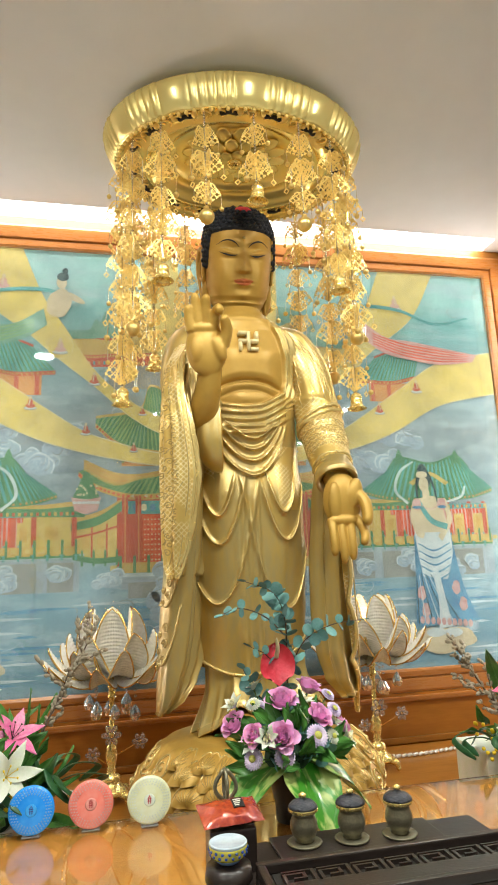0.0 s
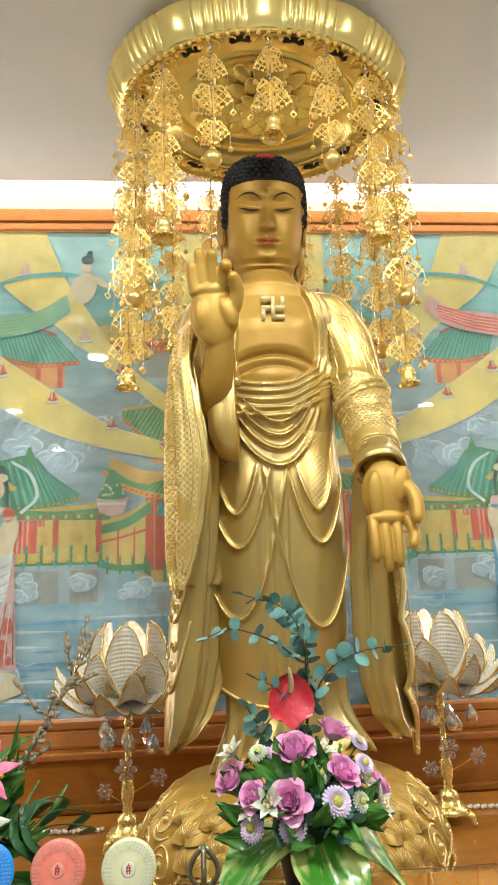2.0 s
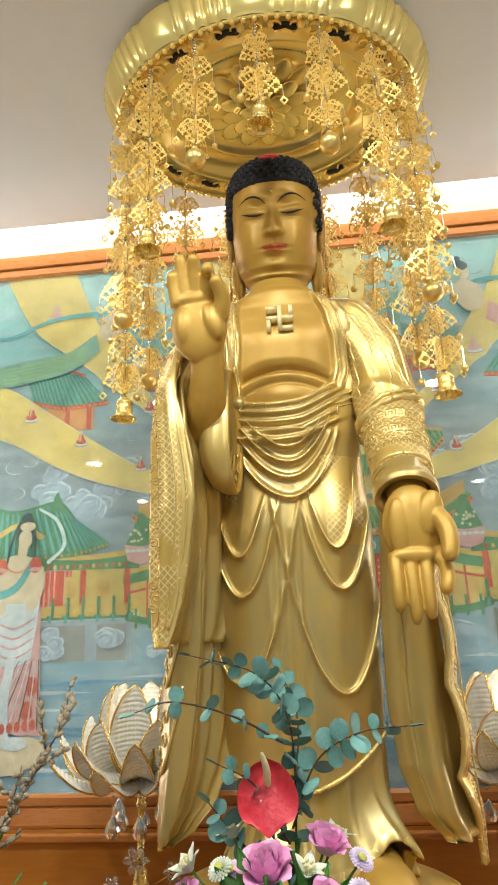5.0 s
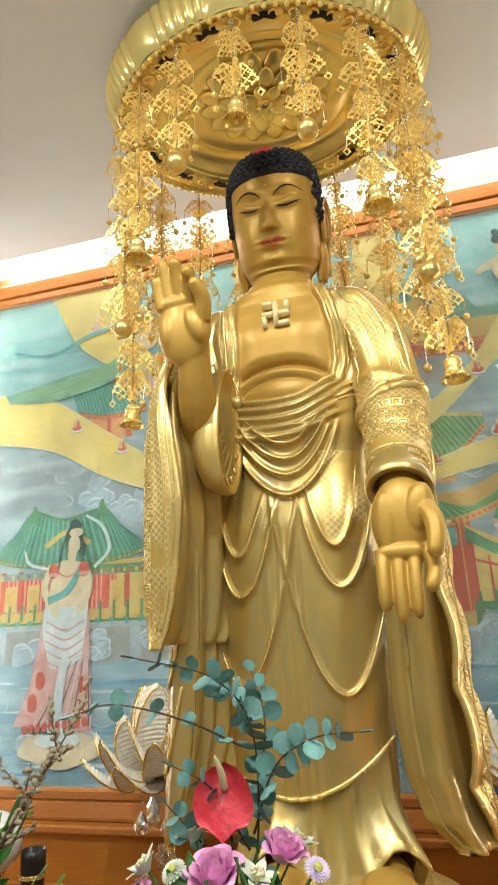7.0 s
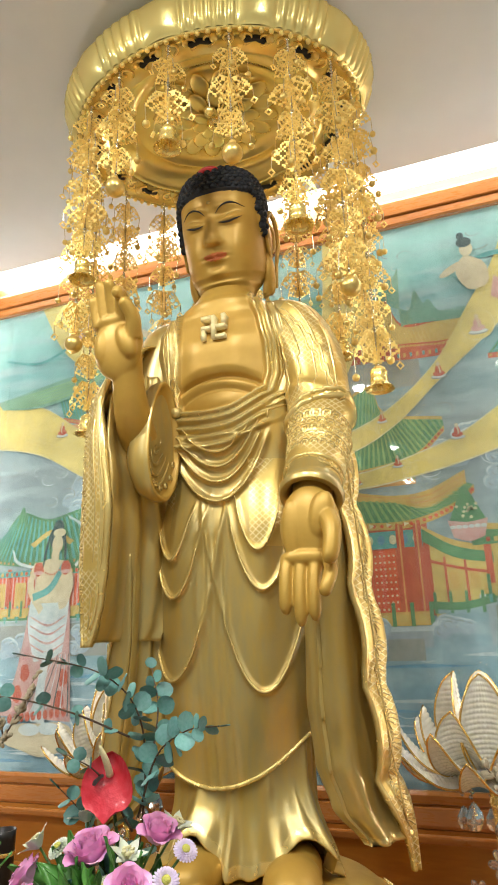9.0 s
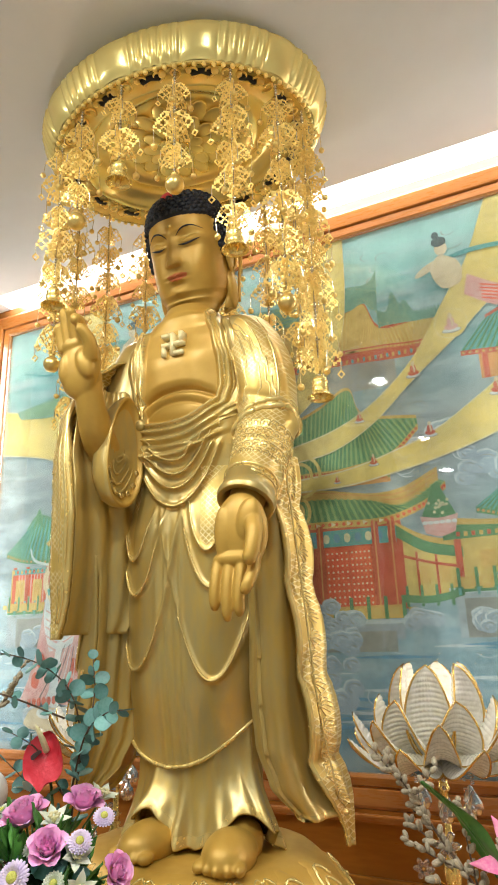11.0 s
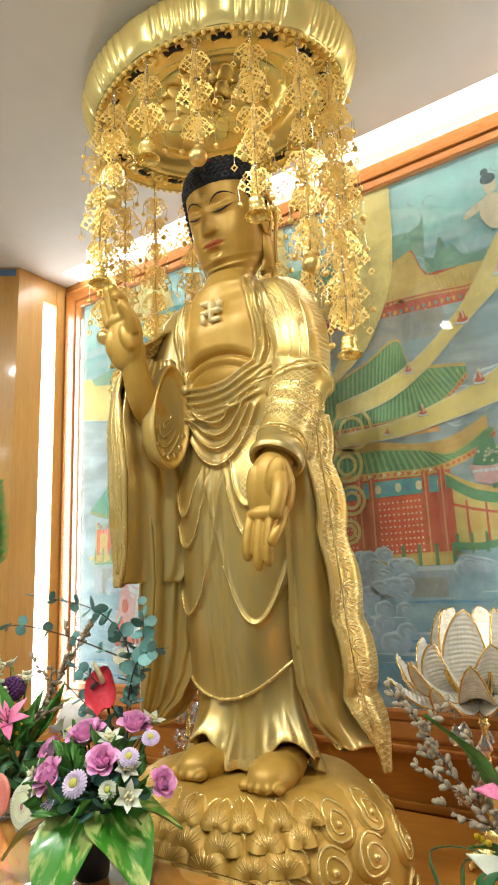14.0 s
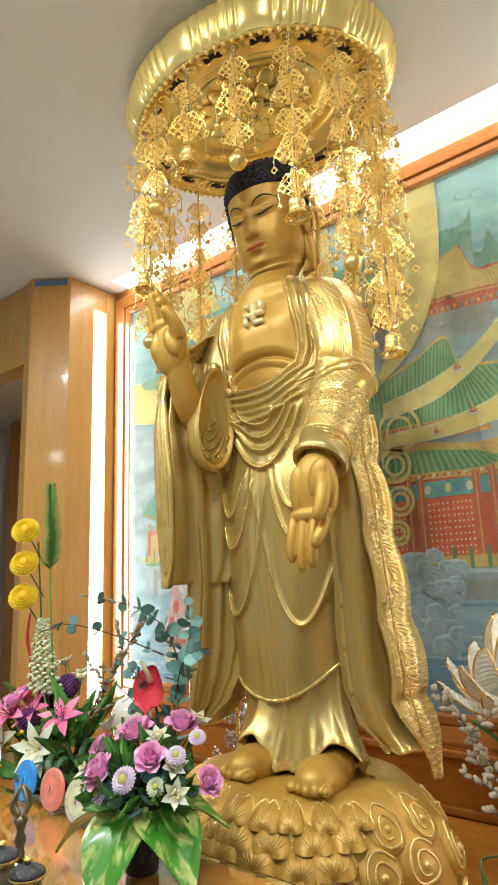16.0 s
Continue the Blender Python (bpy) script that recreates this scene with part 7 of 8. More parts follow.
slab("cup_board", 0.306, 0.645, 1.235, 1.365, RISER_Z, RISER_Z + 0.007, M["ebony"], 0.003, label="thin dark wooden board under the cups", kind="", category="board")
for x, y in ((0.366, 1.312), (0.462, 1.303), (0.560, 1.294)):
    covered_cup((x, y, RISER_Z + 0.0118))

tray = empty("offering_tray", (0.485, 1.112, RISER_Z), "long dark carved wooden tray with a fretwork top", "tray")
tx0, tx1, ty0, ty1, tz = -0.295, 0.30, -0.085, 0.085, 0.050
for n, q in (("bottom", (tx0, tx1, ty0, ty1, 0.001, 0.028)),):
    part(n, box(bmesh.new(), *q, 0.003), M["ebony"], tray, smooth=False)
for q in ((tx0, tx1, ty1 - 0.018, ty1), (tx0, tx1, ty0, ty0 + 0.018), (tx0, tx0 + 0.018, ty0 + 0.0185, ty1 - 0.0185), (tx1 - 0.018, tx1, ty0 + 0.0185, ty1 - 0.0185)):
    part("rim_bar", box(bmesh.new(), *q, 0.0285, tz, 0.004), M["ebony"], tray, smooth=False)
part("recess", box(bmesh.new(), tx0 + 0.03, tx1 - 0.03, ty0 + 0.019, ty1 - 0.019, 0.0285, 0.0305), M["dark"], tray, smooth=False)
for k in range(7):
    x = tx0 + 0.045 + k * 0.075
    bm = bmesh.new()
    for q in ((0, 0.068, -0.035, -0.028), (0, 0.007, -0.0275, 0.02), (0.0075, 0.048, 0.013, 0.02), (0.041, 0.048, -0.012, 0.0125), (0.02, 0.0405, -0.012, -0.005), (0.061, 0.068, -0.0275, 0.035), (0, 0.0605, 0.028, 0.035)):
        box(bm, x + q[0], x + q[1], 0.022 + 0.75 * q[2], 0.022 + 0.75 * q[3], 0.031, 0.040)
    part("fret", bm, M["ebony"], tray, smooth=False)

part("shelf", box(bmesh.new(), tx0 + 0.0185, tx1 - 0.0185, ty0 + 0.0185, -0.010, 0.0308, 0.044, 0.002), M["ebony"], tray, smooth=False)

tray.scale = (0.836, 0.836, 0.836)

# bowl on a dark stand, snack packet on a dark box, and the sceptre
stand = empty("bowl_stand", (0.190, 1.170, TABLE_Z), "round dark glossy wooden bowl stand", "stand")
bm = bmesh.new()
lathe(bm, [(0.034, 0.001), (0.044, 0.004), (0.042, 0.018), (0.028, 0.034), (0.022, 0.060), (0.030, 0.088), (0.041, 0.106), (0.038, 0.126), (0.020, 0.128)], 28)
part("turned_base", bm, M["ebony"], stand)
M["china"] = material("pale_blue_china", (0.35, 0.50, 0.68), 0.15, second=(0.16, 0.30, 0.62), scale=55, amount=0.55, coat=0.6)
bowl = empty("offering_bowl", (0.190, 1.170, TABLE_Z + 0.129), "small blue and yellow porcelain bowl on a dark stand", "bowl")
bm = bmesh.new()
lathe(bm, [(0.018, 0.0), (0.024, 0.004), (0.034, 0.014), (0.0385, 0.030), (0.039, 0.038), (0.0365, 0.038), (0.030, 0.016), (0.004, 0.010)], 30)
part("body", bm, M["china"], bowl)
bm = bmesh.new()
lathe(bm, [(0.0338, 0.0125), (0.0375, 0.018), (0.0395, 0.030), (0.0398, 0.0345), (0.0385, 0.0350)], 30)
band = part("painted_band", bm, material("yellow_glaze", (0.62, 0.50, 0.06), 0.15, second=(0.40, 0.42, 0.08), scale=60, coat=0.6), bowl, "yellow glazed band")
bm = bmesh.new()
for k in range(34):
    a = math.tau * k / 34
    r, zz = (0.0390, 0.0285) if k % 2 else (0.0372, 0.0205)
    ball(bm, (r * math.cos(a), r * math.sin(a), zz), 0.0034, 6, 4)
part("flower_dots", bm, material("blue_glaze", (0.03, 0.09, 0.42), 0.15, scale=60, coat=0.6), band, "small blue painted flowers", kind="stuff")
bm = bmesh.new()
lathe(bm, [(0.0392, 0.036), (0.0398, 0.039), (0.037, 0.0405), (0.0355, 0.038)], 30)
part("rim", bm, material("china_rim", (0.55, 0.65, 0.72), 0.15, scale=30, coat=0.5), bowl, "pale blue rim")
bowl.scale = (0.836, 0.836, 0.836)
slab("packet_box", 0.170, 0.257, 1.245, 1.315, TABLE_Z + 0.001, TABLE_Z + 0.150, M["ebony"], 0.004, label="small dark lacquered box under a snack packet", kind="", category="box")
M["foil"] = material("orange_foil", (0.58, 0.085, 0.018), 0.22, 0.2, second=(0.24, 0.018, 0.012), scale=14, amount=0.6, bump=0.5, bump_scale=45, coat=0.5)
packet = empty("snack_packet", (0.212, 1.282, TABLE_Z + 0.152), "crinkled orange foil snack packet lying on a dark box", "packet")
bm = bmesh.new()
rows = []
for j in range(25):
    v = -1 + 2 * j / 24
    row = []
    for i in range(33):
        u = -1 + 2 * i / 32
        puff = 0.018 * (1 - abs(u) ** 3.5) * (1 - abs(v) ** 3) + 0.0025 * noise.noise((u * 4, v * 4, 0.3))
        row.append(Vector((u * 0.072, v * 0.048, 0.022 + puff)))
    rows.append(row)
low = [[Vector((p.x, p.y, 0.022 - (p.z - 0.022) * 0.95 - 0.0005)) for p in r[::-1]] for r in rows]
loft(bm, rows, False)
loft(bm, low, False)
part("wrapper", bm, M["foil"], packet)
bm = bmesh.new()
box(bm, 0.006, 0.034, -0.014, 0.020, 0.0385, 0.0415)
part("label_patch", bm, M["dark"], packet, "black printed patch", smooth=False)
bm = bmesh.new()
for k in range(4):
    box(bm, 0.010, 0.030 - 0.003 * k, 0.012 - 0.007 * k, 0.0155 - 0.007 * k, 0.0418, 0.0424)
part("print_bars", bm, material("packet_print", (0.8, 0.75, 0.65), 0.4, scale=20), packet, "pale unreadable print", smooth=False, kind="stuff")
packet.rotation_euler = (radians(14), 0, radians(6))
packet.scale = (0.80, 0.80, 0.80)

sceptre = empty("ritual_sceptre", (0.238, 1.476, TABLE_Z), "dark bronze ritual sceptre on a square foot", "ornament")
bm = bmesh.new()
lathe(bm, [(0.032, 0.001), (0.034, 0.004), (0.030, 0.020), (0.016, 0.030), (0.012, 0.036)], 4)
part("foot", bm, M["ebony"], sceptre, smooth=False)
bm = bmesh.new()
lathe(bm, [(0.009, 0.036), (0.011, 0.05), (0.008, 0.06), (0.013, 0.075), (0.008, 0.09), (0.011, 0.10), (0.015, 0.112), (0.009, 0.12)], 14)
part("shaft", bm, M["bronze"], sceptre)
for k in range(4):
    a = math.tau * k / 4
    bm = bmesh.new()
    tube(bm, spline([(0.006 * math.cos(a), 0.006 * math.sin(a), 0.118), (0.022 * math.cos(a), 0.022 * math.sin(a), 0.135), (0.020 * math.cos(a), 0.020 * math.sin(a), 0.155), (0.003 * math.cos(a), 0.003 * math.sin(a), 0.176)], 12), 0.0045, 7)
    part("prong", bm, M["bronze"], sceptre)

sceptre.scale = (1.0, 1.0, 1.06)

# ---- flowers ----
M["stem"] = material("green_stem", (0.07, 0.15, 0.035), 0.5, scale=20)
M["twig"] = material("brown_twig", (0.11, 0.065, 0.04), 0.7, scale=30, bump=0.3)
M["euc"] = material("eucalyptus_leaf", (0.08, 0.25, 0.21), 0.5, second=(0.19, 0.35, 0.35), scale=24, per_object=0.3, sub=0.1)
M["leaf"] = material("glossy_green_leaf", (0.045, 0.17, 0.03), 0.32, second=(0.10, 0.27, 0.05), scale=16, per_object=0.25)
M["blade"] = material("dark_green_blade", (0.02, 0.085, 0.03), 0.3, second=(0.04, 0.14, 0.05), scale=12)
M["varie"] = material("variegated_leaf", (0.06, 0.30, 0.025), 0.3, second=(0.60, 0.66, 0.26), scale=9, amount=0.32, stretch=(2.6, 2.6, 0.7), coat=0.3)


def variegated(m):
    """Cream streaks that run along a green leaf."""
    nt = m.node_tree
    b = nt.nodes["Principled BSDF"]
    tc, mp, nz, mr, mix = (nt.nodes.new("ShaderNode" + k) for k in ("TexCoord", "Mapping", "TexNoise", "MapRange", "Mix"))
    mp.inputs["Scale"].default_value = (3.0, 3.0, 0.8)
    nz.inputs["Scale"].default_value, nz.inputs["Detail"].default_value, nz.inputs["Distortion"].default_value = 13, 5, 0.6
    mr.inputs[1].default_value, mr.inputs[2].default_value = 0.47, 0.60
    mix.data_type = "RGBA"
    mix.inputs[6].default_value, mix.inputs[7].default_value = (0.055, 0.26, 0.022, 1), (0.46, 0.55, 0.17, 1)
    nt.links.new(tc.outputs["Object"], mp.inputs[0])
    nt.links.new(mp.outputs[0], nz.inputs["Vector"])
    nt.links.new(nz.outputs[0], mr.inputs[0])
    nt.links.new(mr.outputs[0], mix.inputs[0])
    nt.links.new(mix.outputs[2], b.inputs["Base Color"])


variegated(M["varie"])
M["rose"] = material("pink_rose_petal", (0.92, 0.40, 0.70), 0.5, second=(0.95, 0.56, 0.82), scale=30, per_object=0.12, sub=0.25)
M["mum"] = material("lilac_daisy_petal", (0.74, 0.58, 0.84), 0.5, second=(0.84, 0.74, 0.90), scale=40, sub=0.2)
M["mum_eye"] = material("yellow_green_eye", (0.62, 0.60, 0.12), 0.6, scale=90, bump=0.8, bump_scale=300)
M["white"] = material("white_petal", (0.80, 0.80, 0.72), 0.45, second=(0.66, 0.72, 0.55), scale=20, sub=0.25)
M["lily"] = material("pink_lily_petal", (0.74, 0.09, 0.30), 0.42, second=(0.84, 0.34, 0.50), scale=18, sub=0.25)
M["anth"] = material("red_anthurium", (0.60, 0.02, 0.035), 0.32, second=(0.72, 0.06, 0.09), scale=14, coat=0.3, bump=0.45, bump_scale=90)
M["cream"] = material("cream_spadix", (0.80, 0.72, 0.42), 0.5, scale=60, bump=0.5, bump_scale=300)
M["purple"] = material("purple_floret", (0.10, 0.025, 0.13), 0.6, second=(0.20, 0.06, 0.24), scale=60, bump=0.6, bump_scale=200)
M["sun"] = material("yellow_petal", (0.90, 0.62, 0.015), 0.5, scale=40)
M["bud"] = material("grey_willow_bud", (0.40, 0.34, 0.25), 0.8, second=(0.28, 0.22, 0.14), scale=60, bump=0.5, bump_scale=300)
M["pale_green"] = material("pale_green_floret", (0.62, 0.72, 0.42), 0.55, second=(0.80, 0.84, 0.64), scale=40)
M["brush"] = material("green_foxtail", (0.07, 0.26, 0.05), 0.7, second=(0.14, 0.36, 0.09), scale=60)
M["vase"] = material("black_vase", (0.018, 0.016, 0.016), 0.3, scale=20)


def aim(p, d, roll=0.0):
    """A pose at p whose z axis runs along d."""
    return Matrix.Translation(p) @ Vector(d).to_track_quat("Z", "Y").to_matrix().to_4x4() @ Matrix.Rotation(roll, 4, "Z")


def put(name, me, parent, m):
    o = new(name, me)
    o.parent = parent
    o.matrix_local = Matrix.Translation(-parent.location) @ m
    return o


def cup_petal(bm, m, ln, w, cup, curl, nu=7, nv=7, mi=0, tip=0.5, ruffle=0.0):
    """A petal along z, cupped, its tip curled back along -y."""
    for side in (1, -1):
        rows = []
        for j in range(nv + 1):
            v = j / nv
            half = w / 2 * max(0.04, math.sin(math.pi * (0.10 + (0.90 - 0.40 * (1 - tip)) * v))) ** 0.7
            row = []
            for i in range(nu + 1):
                u = -1 + 2 * i / nu
                y = cup * half * u * u - curl * ln * v ** 2.4 + ruffle * math.sin(7 * u + 9 * v) * v
                row.append(m @ Vector((u * half, y + side * 0.0005, ln * v * (1 - 0.10 * u * u))))
            rows.append(row if side > 0 else row[::-1])
        loft(bm, rows, False, mi=mi)


def rose_mesh(seed):
    rr = random.Random(seed)
    bm = bmesh.new()
    for ring, (n, r, ln, w, lean, curl) in enumerate(((3, 0.003, 0.044, 0.028, 2, 0.0), (4, 0.008, 0.045, 0.036, 5, 0.03), (5, 0.013, 0.044, 0.042, 10, 0.10), (5, 0.017, 0.042, 0.046, 20, 0.20), (5, 0.018, 0.038, 0.046, 38, 0.32))):
        for k in range(n):
            a = math.tau * (k + 0.37 * ring) / n + rr.uniform(-0.15, 0.15)
            m = Matrix.Rotation(a, 4, "Z") @ Matrix.Translation((0, -r, 0)) @ Matrix.Rotation(radians(lean + rr.uniform(-5, 5)), 4, "X")
            cup_petal(bm, m, ln, w, 0.55, curl, tip=0.35, ruffle=0.0012)
    ball(bm, (0, 0, 0.014), 0.013, 10, 8, sz=1.3)
    return shared("rose", bm, [M["rose"]])


def daisy_mesh(n, r, mat, eye):
    bm = bmesh.new()
    for ring in range(4):
        for k in range(n):
            a = math.tau * (k + 0.5 * (ring % 2)) / n
            m = Matrix.Rotation(a, 4, "Z") @ Matrix.Translation((0, -r * 0.22, 0)) @ Matrix.Rotation(radians(86 - 17 * ring), 4, "X")
            cup_petal(bm, m, r * (0.80 - 0.10 * ring), r * 0.26, -0.5, 0.10, 3, 4, 0, 0.5)
    ball(bm, (0, 0, 0.003 + r * 0.12), r * 0.34, 12, 8, sz=0.6, mi=1)
    return shared("chrysanthemum", bm, [mat, eye])


def star_mesh(n, ln, w, lean, curl, mat, heart):
    bm = bmesh.new()
    for k in range(n):
        a = math.tau * k / n
        m = Matrix.Rotation(a, 4, "Z") @ Matrix.Translation((0, -0.004, 0)) @ Matrix.Rotation(radians(lean + 8 * (k % 2)), 4, "X")
        cup_petal(bm, m, ln, w, 0.35, curl, 6, 10, 0, 0.95)
    for k in range(6):
        a = math.tau * (k + 0.5) / 6
        e = Vector((0.22 * ln * math.sin(a), -0.22 * ln * math.cos(a), 0.55 * ln))
        tube(bm, [(0, 0, 0), e * 0.6, e], 0.0012, 5, 1)
        ball(bm, e, 0.003, 6, 5, sx=1.6, mi=1)
    return shared("lily", bm, [mat, heart])


def round_leaf_mesh(r, mat):
    bm = bmesh.new()
    for side in (1, -1):
        rows = []
        for j in range(7):
            v = j / 6
            row = [Vector((r * (2 * v - 1) * 0.0 + u * r * math.sin(math.pi * (0.04 + 0.92 * v)) ** 0.55, -0.10 * r * (1 - u * u) + side * 0.0006, 1.9 * r * v)) for u in (-1, -0.6, -0.2, 0.2, 0.6, 1)]
            rows.append(row if side > 0 else row[::-1])
        loft(bm, rows, False)
    return shared("leaf", bm, [mat])


def big_leaf_mesh(ln, w, droop, mat):
    bm = bmesh.new()
    for side in (1, -1):
        rows = []
        for j in range(19):
            v = j / 18
            half = w / 2 * math.sin(math.pi * (0.10 + 0.895 * v) ** 0.72) ** 0.85 if v < 0.995 else 0.001
            row = []
            for i in range(13):
                u = -1 + 2 * i / 12
                row.append(Vector((u * half, 0.25 * half * abs(u) - droop * ln * v * v + 0.004 * math.sin(9 * v + 4 * u) * abs(u) + side * 0.0007, ln * v)))
            rows.append(row if side > 0 else row[::-1])
        loft(bm, rows, False)
    tube(bm, [(0, 0.0005 - droop * ln * v * v, ln * v) for v in (0, 0.25, 0.5, 0.75, 0.97)], [0.003, 0.0024, 0.0018, 0.0012, 0.0005], 6)
    return shared("leaf", bm, [mat])


ROSES = [rose_mesh(k) for k in range(3)]
MUM, WHITE_MUM = daisy_mesh(22, 0.027, M["mum"], M["mum_eye"]), daisy_mesh(18, 0.020, M["white"], M["mum_eye"])
ALSTRO = star_mesh(6, 0.034, 0.018, 38, 0.18, M["white"], M["cream"])
WHITE_LILY = star_mesh(6, 0.115, 0.046, 46, 0.30, M["white"], M["sun"])
PINK_LILY = star_mesh(6, 0.105, 0.042, 48, 0.34, M["lily"], M["twig"])
EUC_A, EUC_B = round_leaf_mesh(0.0175, M["euc"]), round_leaf_mesh(0.012, M["euc"])
VARIE = big_leaf_mesh(0.185, 0.140, 0.28, M["varie"])
GREEN = big_leaf_mesh(0.075, 0.036, 0.25, M["leaf"])
LONG_GREEN = big_leaf_mesh(0.20, 0.045, 0.35, M["leaf"])
SUNNY = daisy_mesh(30, 0.044, M["sun"], material("sunflower_eye", (0.78, 0.48, 0.02), 0.7, scale=80))
CARN = rose_mesh(9)


def euc_spray(parent, pts, n, big, seed):
    rr = random.Random(seed)
    path = spline(pts, 40)
    bm = bmesh.new()
    tube(bm, [p - parent.location for p in path], [0.0022 - 0.0013 * i / 39 for i in range(40)], 6)
    part("stem", bm, M["twig"], parent)
    for k in range(n):
        i = int(4 + 35 * k / n)
        d = (path[min(39, i + 1)] - path[i - 1]).normalized()
        ax = d.cross(Vector((rr.uniform(-1, 1), rr.uniform(-1, 1), rr.uniform(-1, 1)))).normalized()
        for sg in (1, -1):
            out = (ax * sg + d * 0.35).normalized()
            put("leaf", EUC_A if (big and k < n * 0.75) else EUC_B, parent, aim(path[i], out, rr.uniform(0, 6.28)))
    put("leaf", EUC_B, parent, aim(path[-1], (path[-1] - path[-3]).normalized()))


# the arrangement in front of the statue
fa = empty("flower_arrangement", (0.43, 1.655, TABLE_Z + 0.001), "pink rose and eucalyptus arrangement with variegated leaves in a black vase", "flowers")
bm = bmesh.new()
lathe(bm, [(0.030, 0.001), (0.036, 0.004), (0.038, 0.04), (0.048, 0.09), (0.056, 0.13), (0.058, 0.140), (0.052, 0.140), (0.044, 0.10), (0.01, 0.09)], 28)
part("vase", bm, M["vase"], fa, "black flared vase")
HUB = Vector((0.43, 1.65, 1.03))


def bloom(name, me, p, size=1.0, lean=0.5, parent=None, hub=None, toward=(0.0, -1.0, 0.45)):
    parent, hub = parent or fa, hub or HUB
    p = Vector(p)
    d = ((p - hub).normalized() * (1 - lean) + Vector(toward).normalized() * lean).normalized()
    o = put(name, me, parent, aim(p, d, p.x * 40) @ Matrix.Scale(size, 4))
    bm = bmesh.new()
    tube(bm, [p - parent.location, (p - d * 0.03).lerp(hub, 0.3) - parent.location, hub - parent.location], 0.0022, 6)
    part("stem", bm, M["stem"], parent)
    return o


for k, (p, s) in enumerate((((0.418, 1.65, 1.155), 1.18), ((0.503, 1.705, 1.175), 1.0), ((0.398, 1.575, 1.095), 1.05), ((0.500, 1.62, 1.125), 0.95), ((0.300, 1.655, 1.115), 0.95), ((0.335, 1.60, 1.10), 0.8), ((0.585, 1.70, 1.075), 0.85))):
    bloom("rose", ROSES[k % 3], p, s * 0.80, 0.35)
for p, s in (((0.481, 1.560, 1.100), 1.05), ((0.397, 1.560, 1.060), 0.95), ((0.325, 1.590, 1.055), 0.95), ((0.555, 1.640, 1.140), 0.8), ((0.362, 1.680, 1.155), 0.75), ((0.560, 1.70, 1.165), 0.75)):
    bloom("chrysanthemum", MUM, p, s, 0.5)
for p in ((0.345, 1.66, 1.165), (0.462, 1.62, 1.130), (0.375, 1.665, 1.135), (0.535, 1.60, 1.085)):
    bloom("chrysanthemum", WHITE_MUM, p, 1.0, 0.5)
for p in ((0.330, 1.60, 1.085), (0.300, 1.67, 1.16), (0.475, 1.66, 1.155), (0.540, 1.645, 1.110), (0.570, 1.62, 1.07), (0.360, 1.565, 1.10), (0.36, 1.72, 1.19), (0.52, 1.74, 1.18)):
    bloom("alstroemeria", ALSTRO, p, 1.0, 0.3)
rr = random.Random(4)
for k in range(125):
    a, e = rr.uniform(0, math.tau), rr.uniform(0.05, 1.2)
    d = Vector((math.cos(a) * math.cos(e), math.sin(a) * math.cos(e), math.sin(e)))
    p = HUB + Vector((0.115 * d.x, 0.085 * d.y, 0.095 * d.z)) * rr.uniform(0.75, 1.1)
    put("leaf", rr.choice((GREEN, EUC_A, EUC_A, GREEN)), fa, aim(p, d + Vector((rr.uniform(-0.7, 0.7), rr.uniform(-0.7, 0.7), rr.uniform(-0.4, 0.4))), rr.uniform(0, 6)) @ Matrix.Scale(rr.uniform(0.8, 1.15), 4))
bm = bmesh.new()
ball(bm, (0, 0, 0.145), 0.062, 16, 10, sz=0.8)
part("foam", bm, material("dark_green_moss", (0.02, 0.05, 0.02), 0.9, scale=50, bump=0.8), fa)
for a, e, s in ((-72, -0.92, 1.02), (-150, -0.68, 0.98), (-12, -0.74, 1.02), (45, -0.5, 0.85)):
    d = Vector((math.cos(radians(a)), math.sin(radians(a)), e + 0.35))
    m = aim(Vector((0.43, 1.655, 1.025)) + 0.045 * Vector((d.x, d.y, 0)), d)
    # turn the leaf's upper face to the sky
    x = Vector((-d.y, d.x, 0)).normalized()
    z = d.normalized()
    y = z.cross(x)
    if y.z < 0:
        x, y = -x, -y
    m = Matrix((x, y, z)).transposed().to_4x4()
    m.translation = Vector((0.43, 1.655, 1.025)) + 0.045 * Vector((d.x, d.y, 0))
    put("leaf", VARIE, fa, m @ Matrix.Scale(s, 4))
euc_spray(fa, [(0.45, 1.72, 1.06), (0.462, 1.74, 1.25), (0.455, 1.72, 1.37), (0.41, 1.66, 1.44), (0.317, 1.577, 1.474)], 15, True, 1)
euc_spray(fa, [(0.455, 1.73, 1.20), (0.50, 1.71, 1.30), (0.57, 1.68, 1.345), (0.646, 1.643, 1.359)], 8, True, 2)
euc_spray(fa, [(0.45, 1.72, 1.18), (0.40, 1.69, 1.27), (0.345, 1.67, 1.305)], 5, False, 3)
euc_spray(fa, [(0.44, 1.75, 1.10), (0.37, 1.73, 1.18), (0.325, 1.68, 1.25)], 6, True, 4)
euc_spray(fa, [(0.46, 1.74, 1.22), (0.47, 1.77, 1.36), (0.44, 1.80, 1.44)], 6, True, 5)
euc_spray(fa, [(0.445, 1.71, 1.33), (0.38, 1.62, 1.38), (0.30, 1.55, 1.41), (0.25, 1.52, 1.40)], 5, False, 6)
anth = empty("anthurium", (0, 0, 0), "", "")
anth.parent = fa
anth.matrix_local = Matrix.Translation(-fa.location) @ aim((0.420, 1.690, 1.252), (0.05, -0.92, 0.30), 0.0) @ Matrix.Scale(1.05, 4)
bm = bmesh.new()
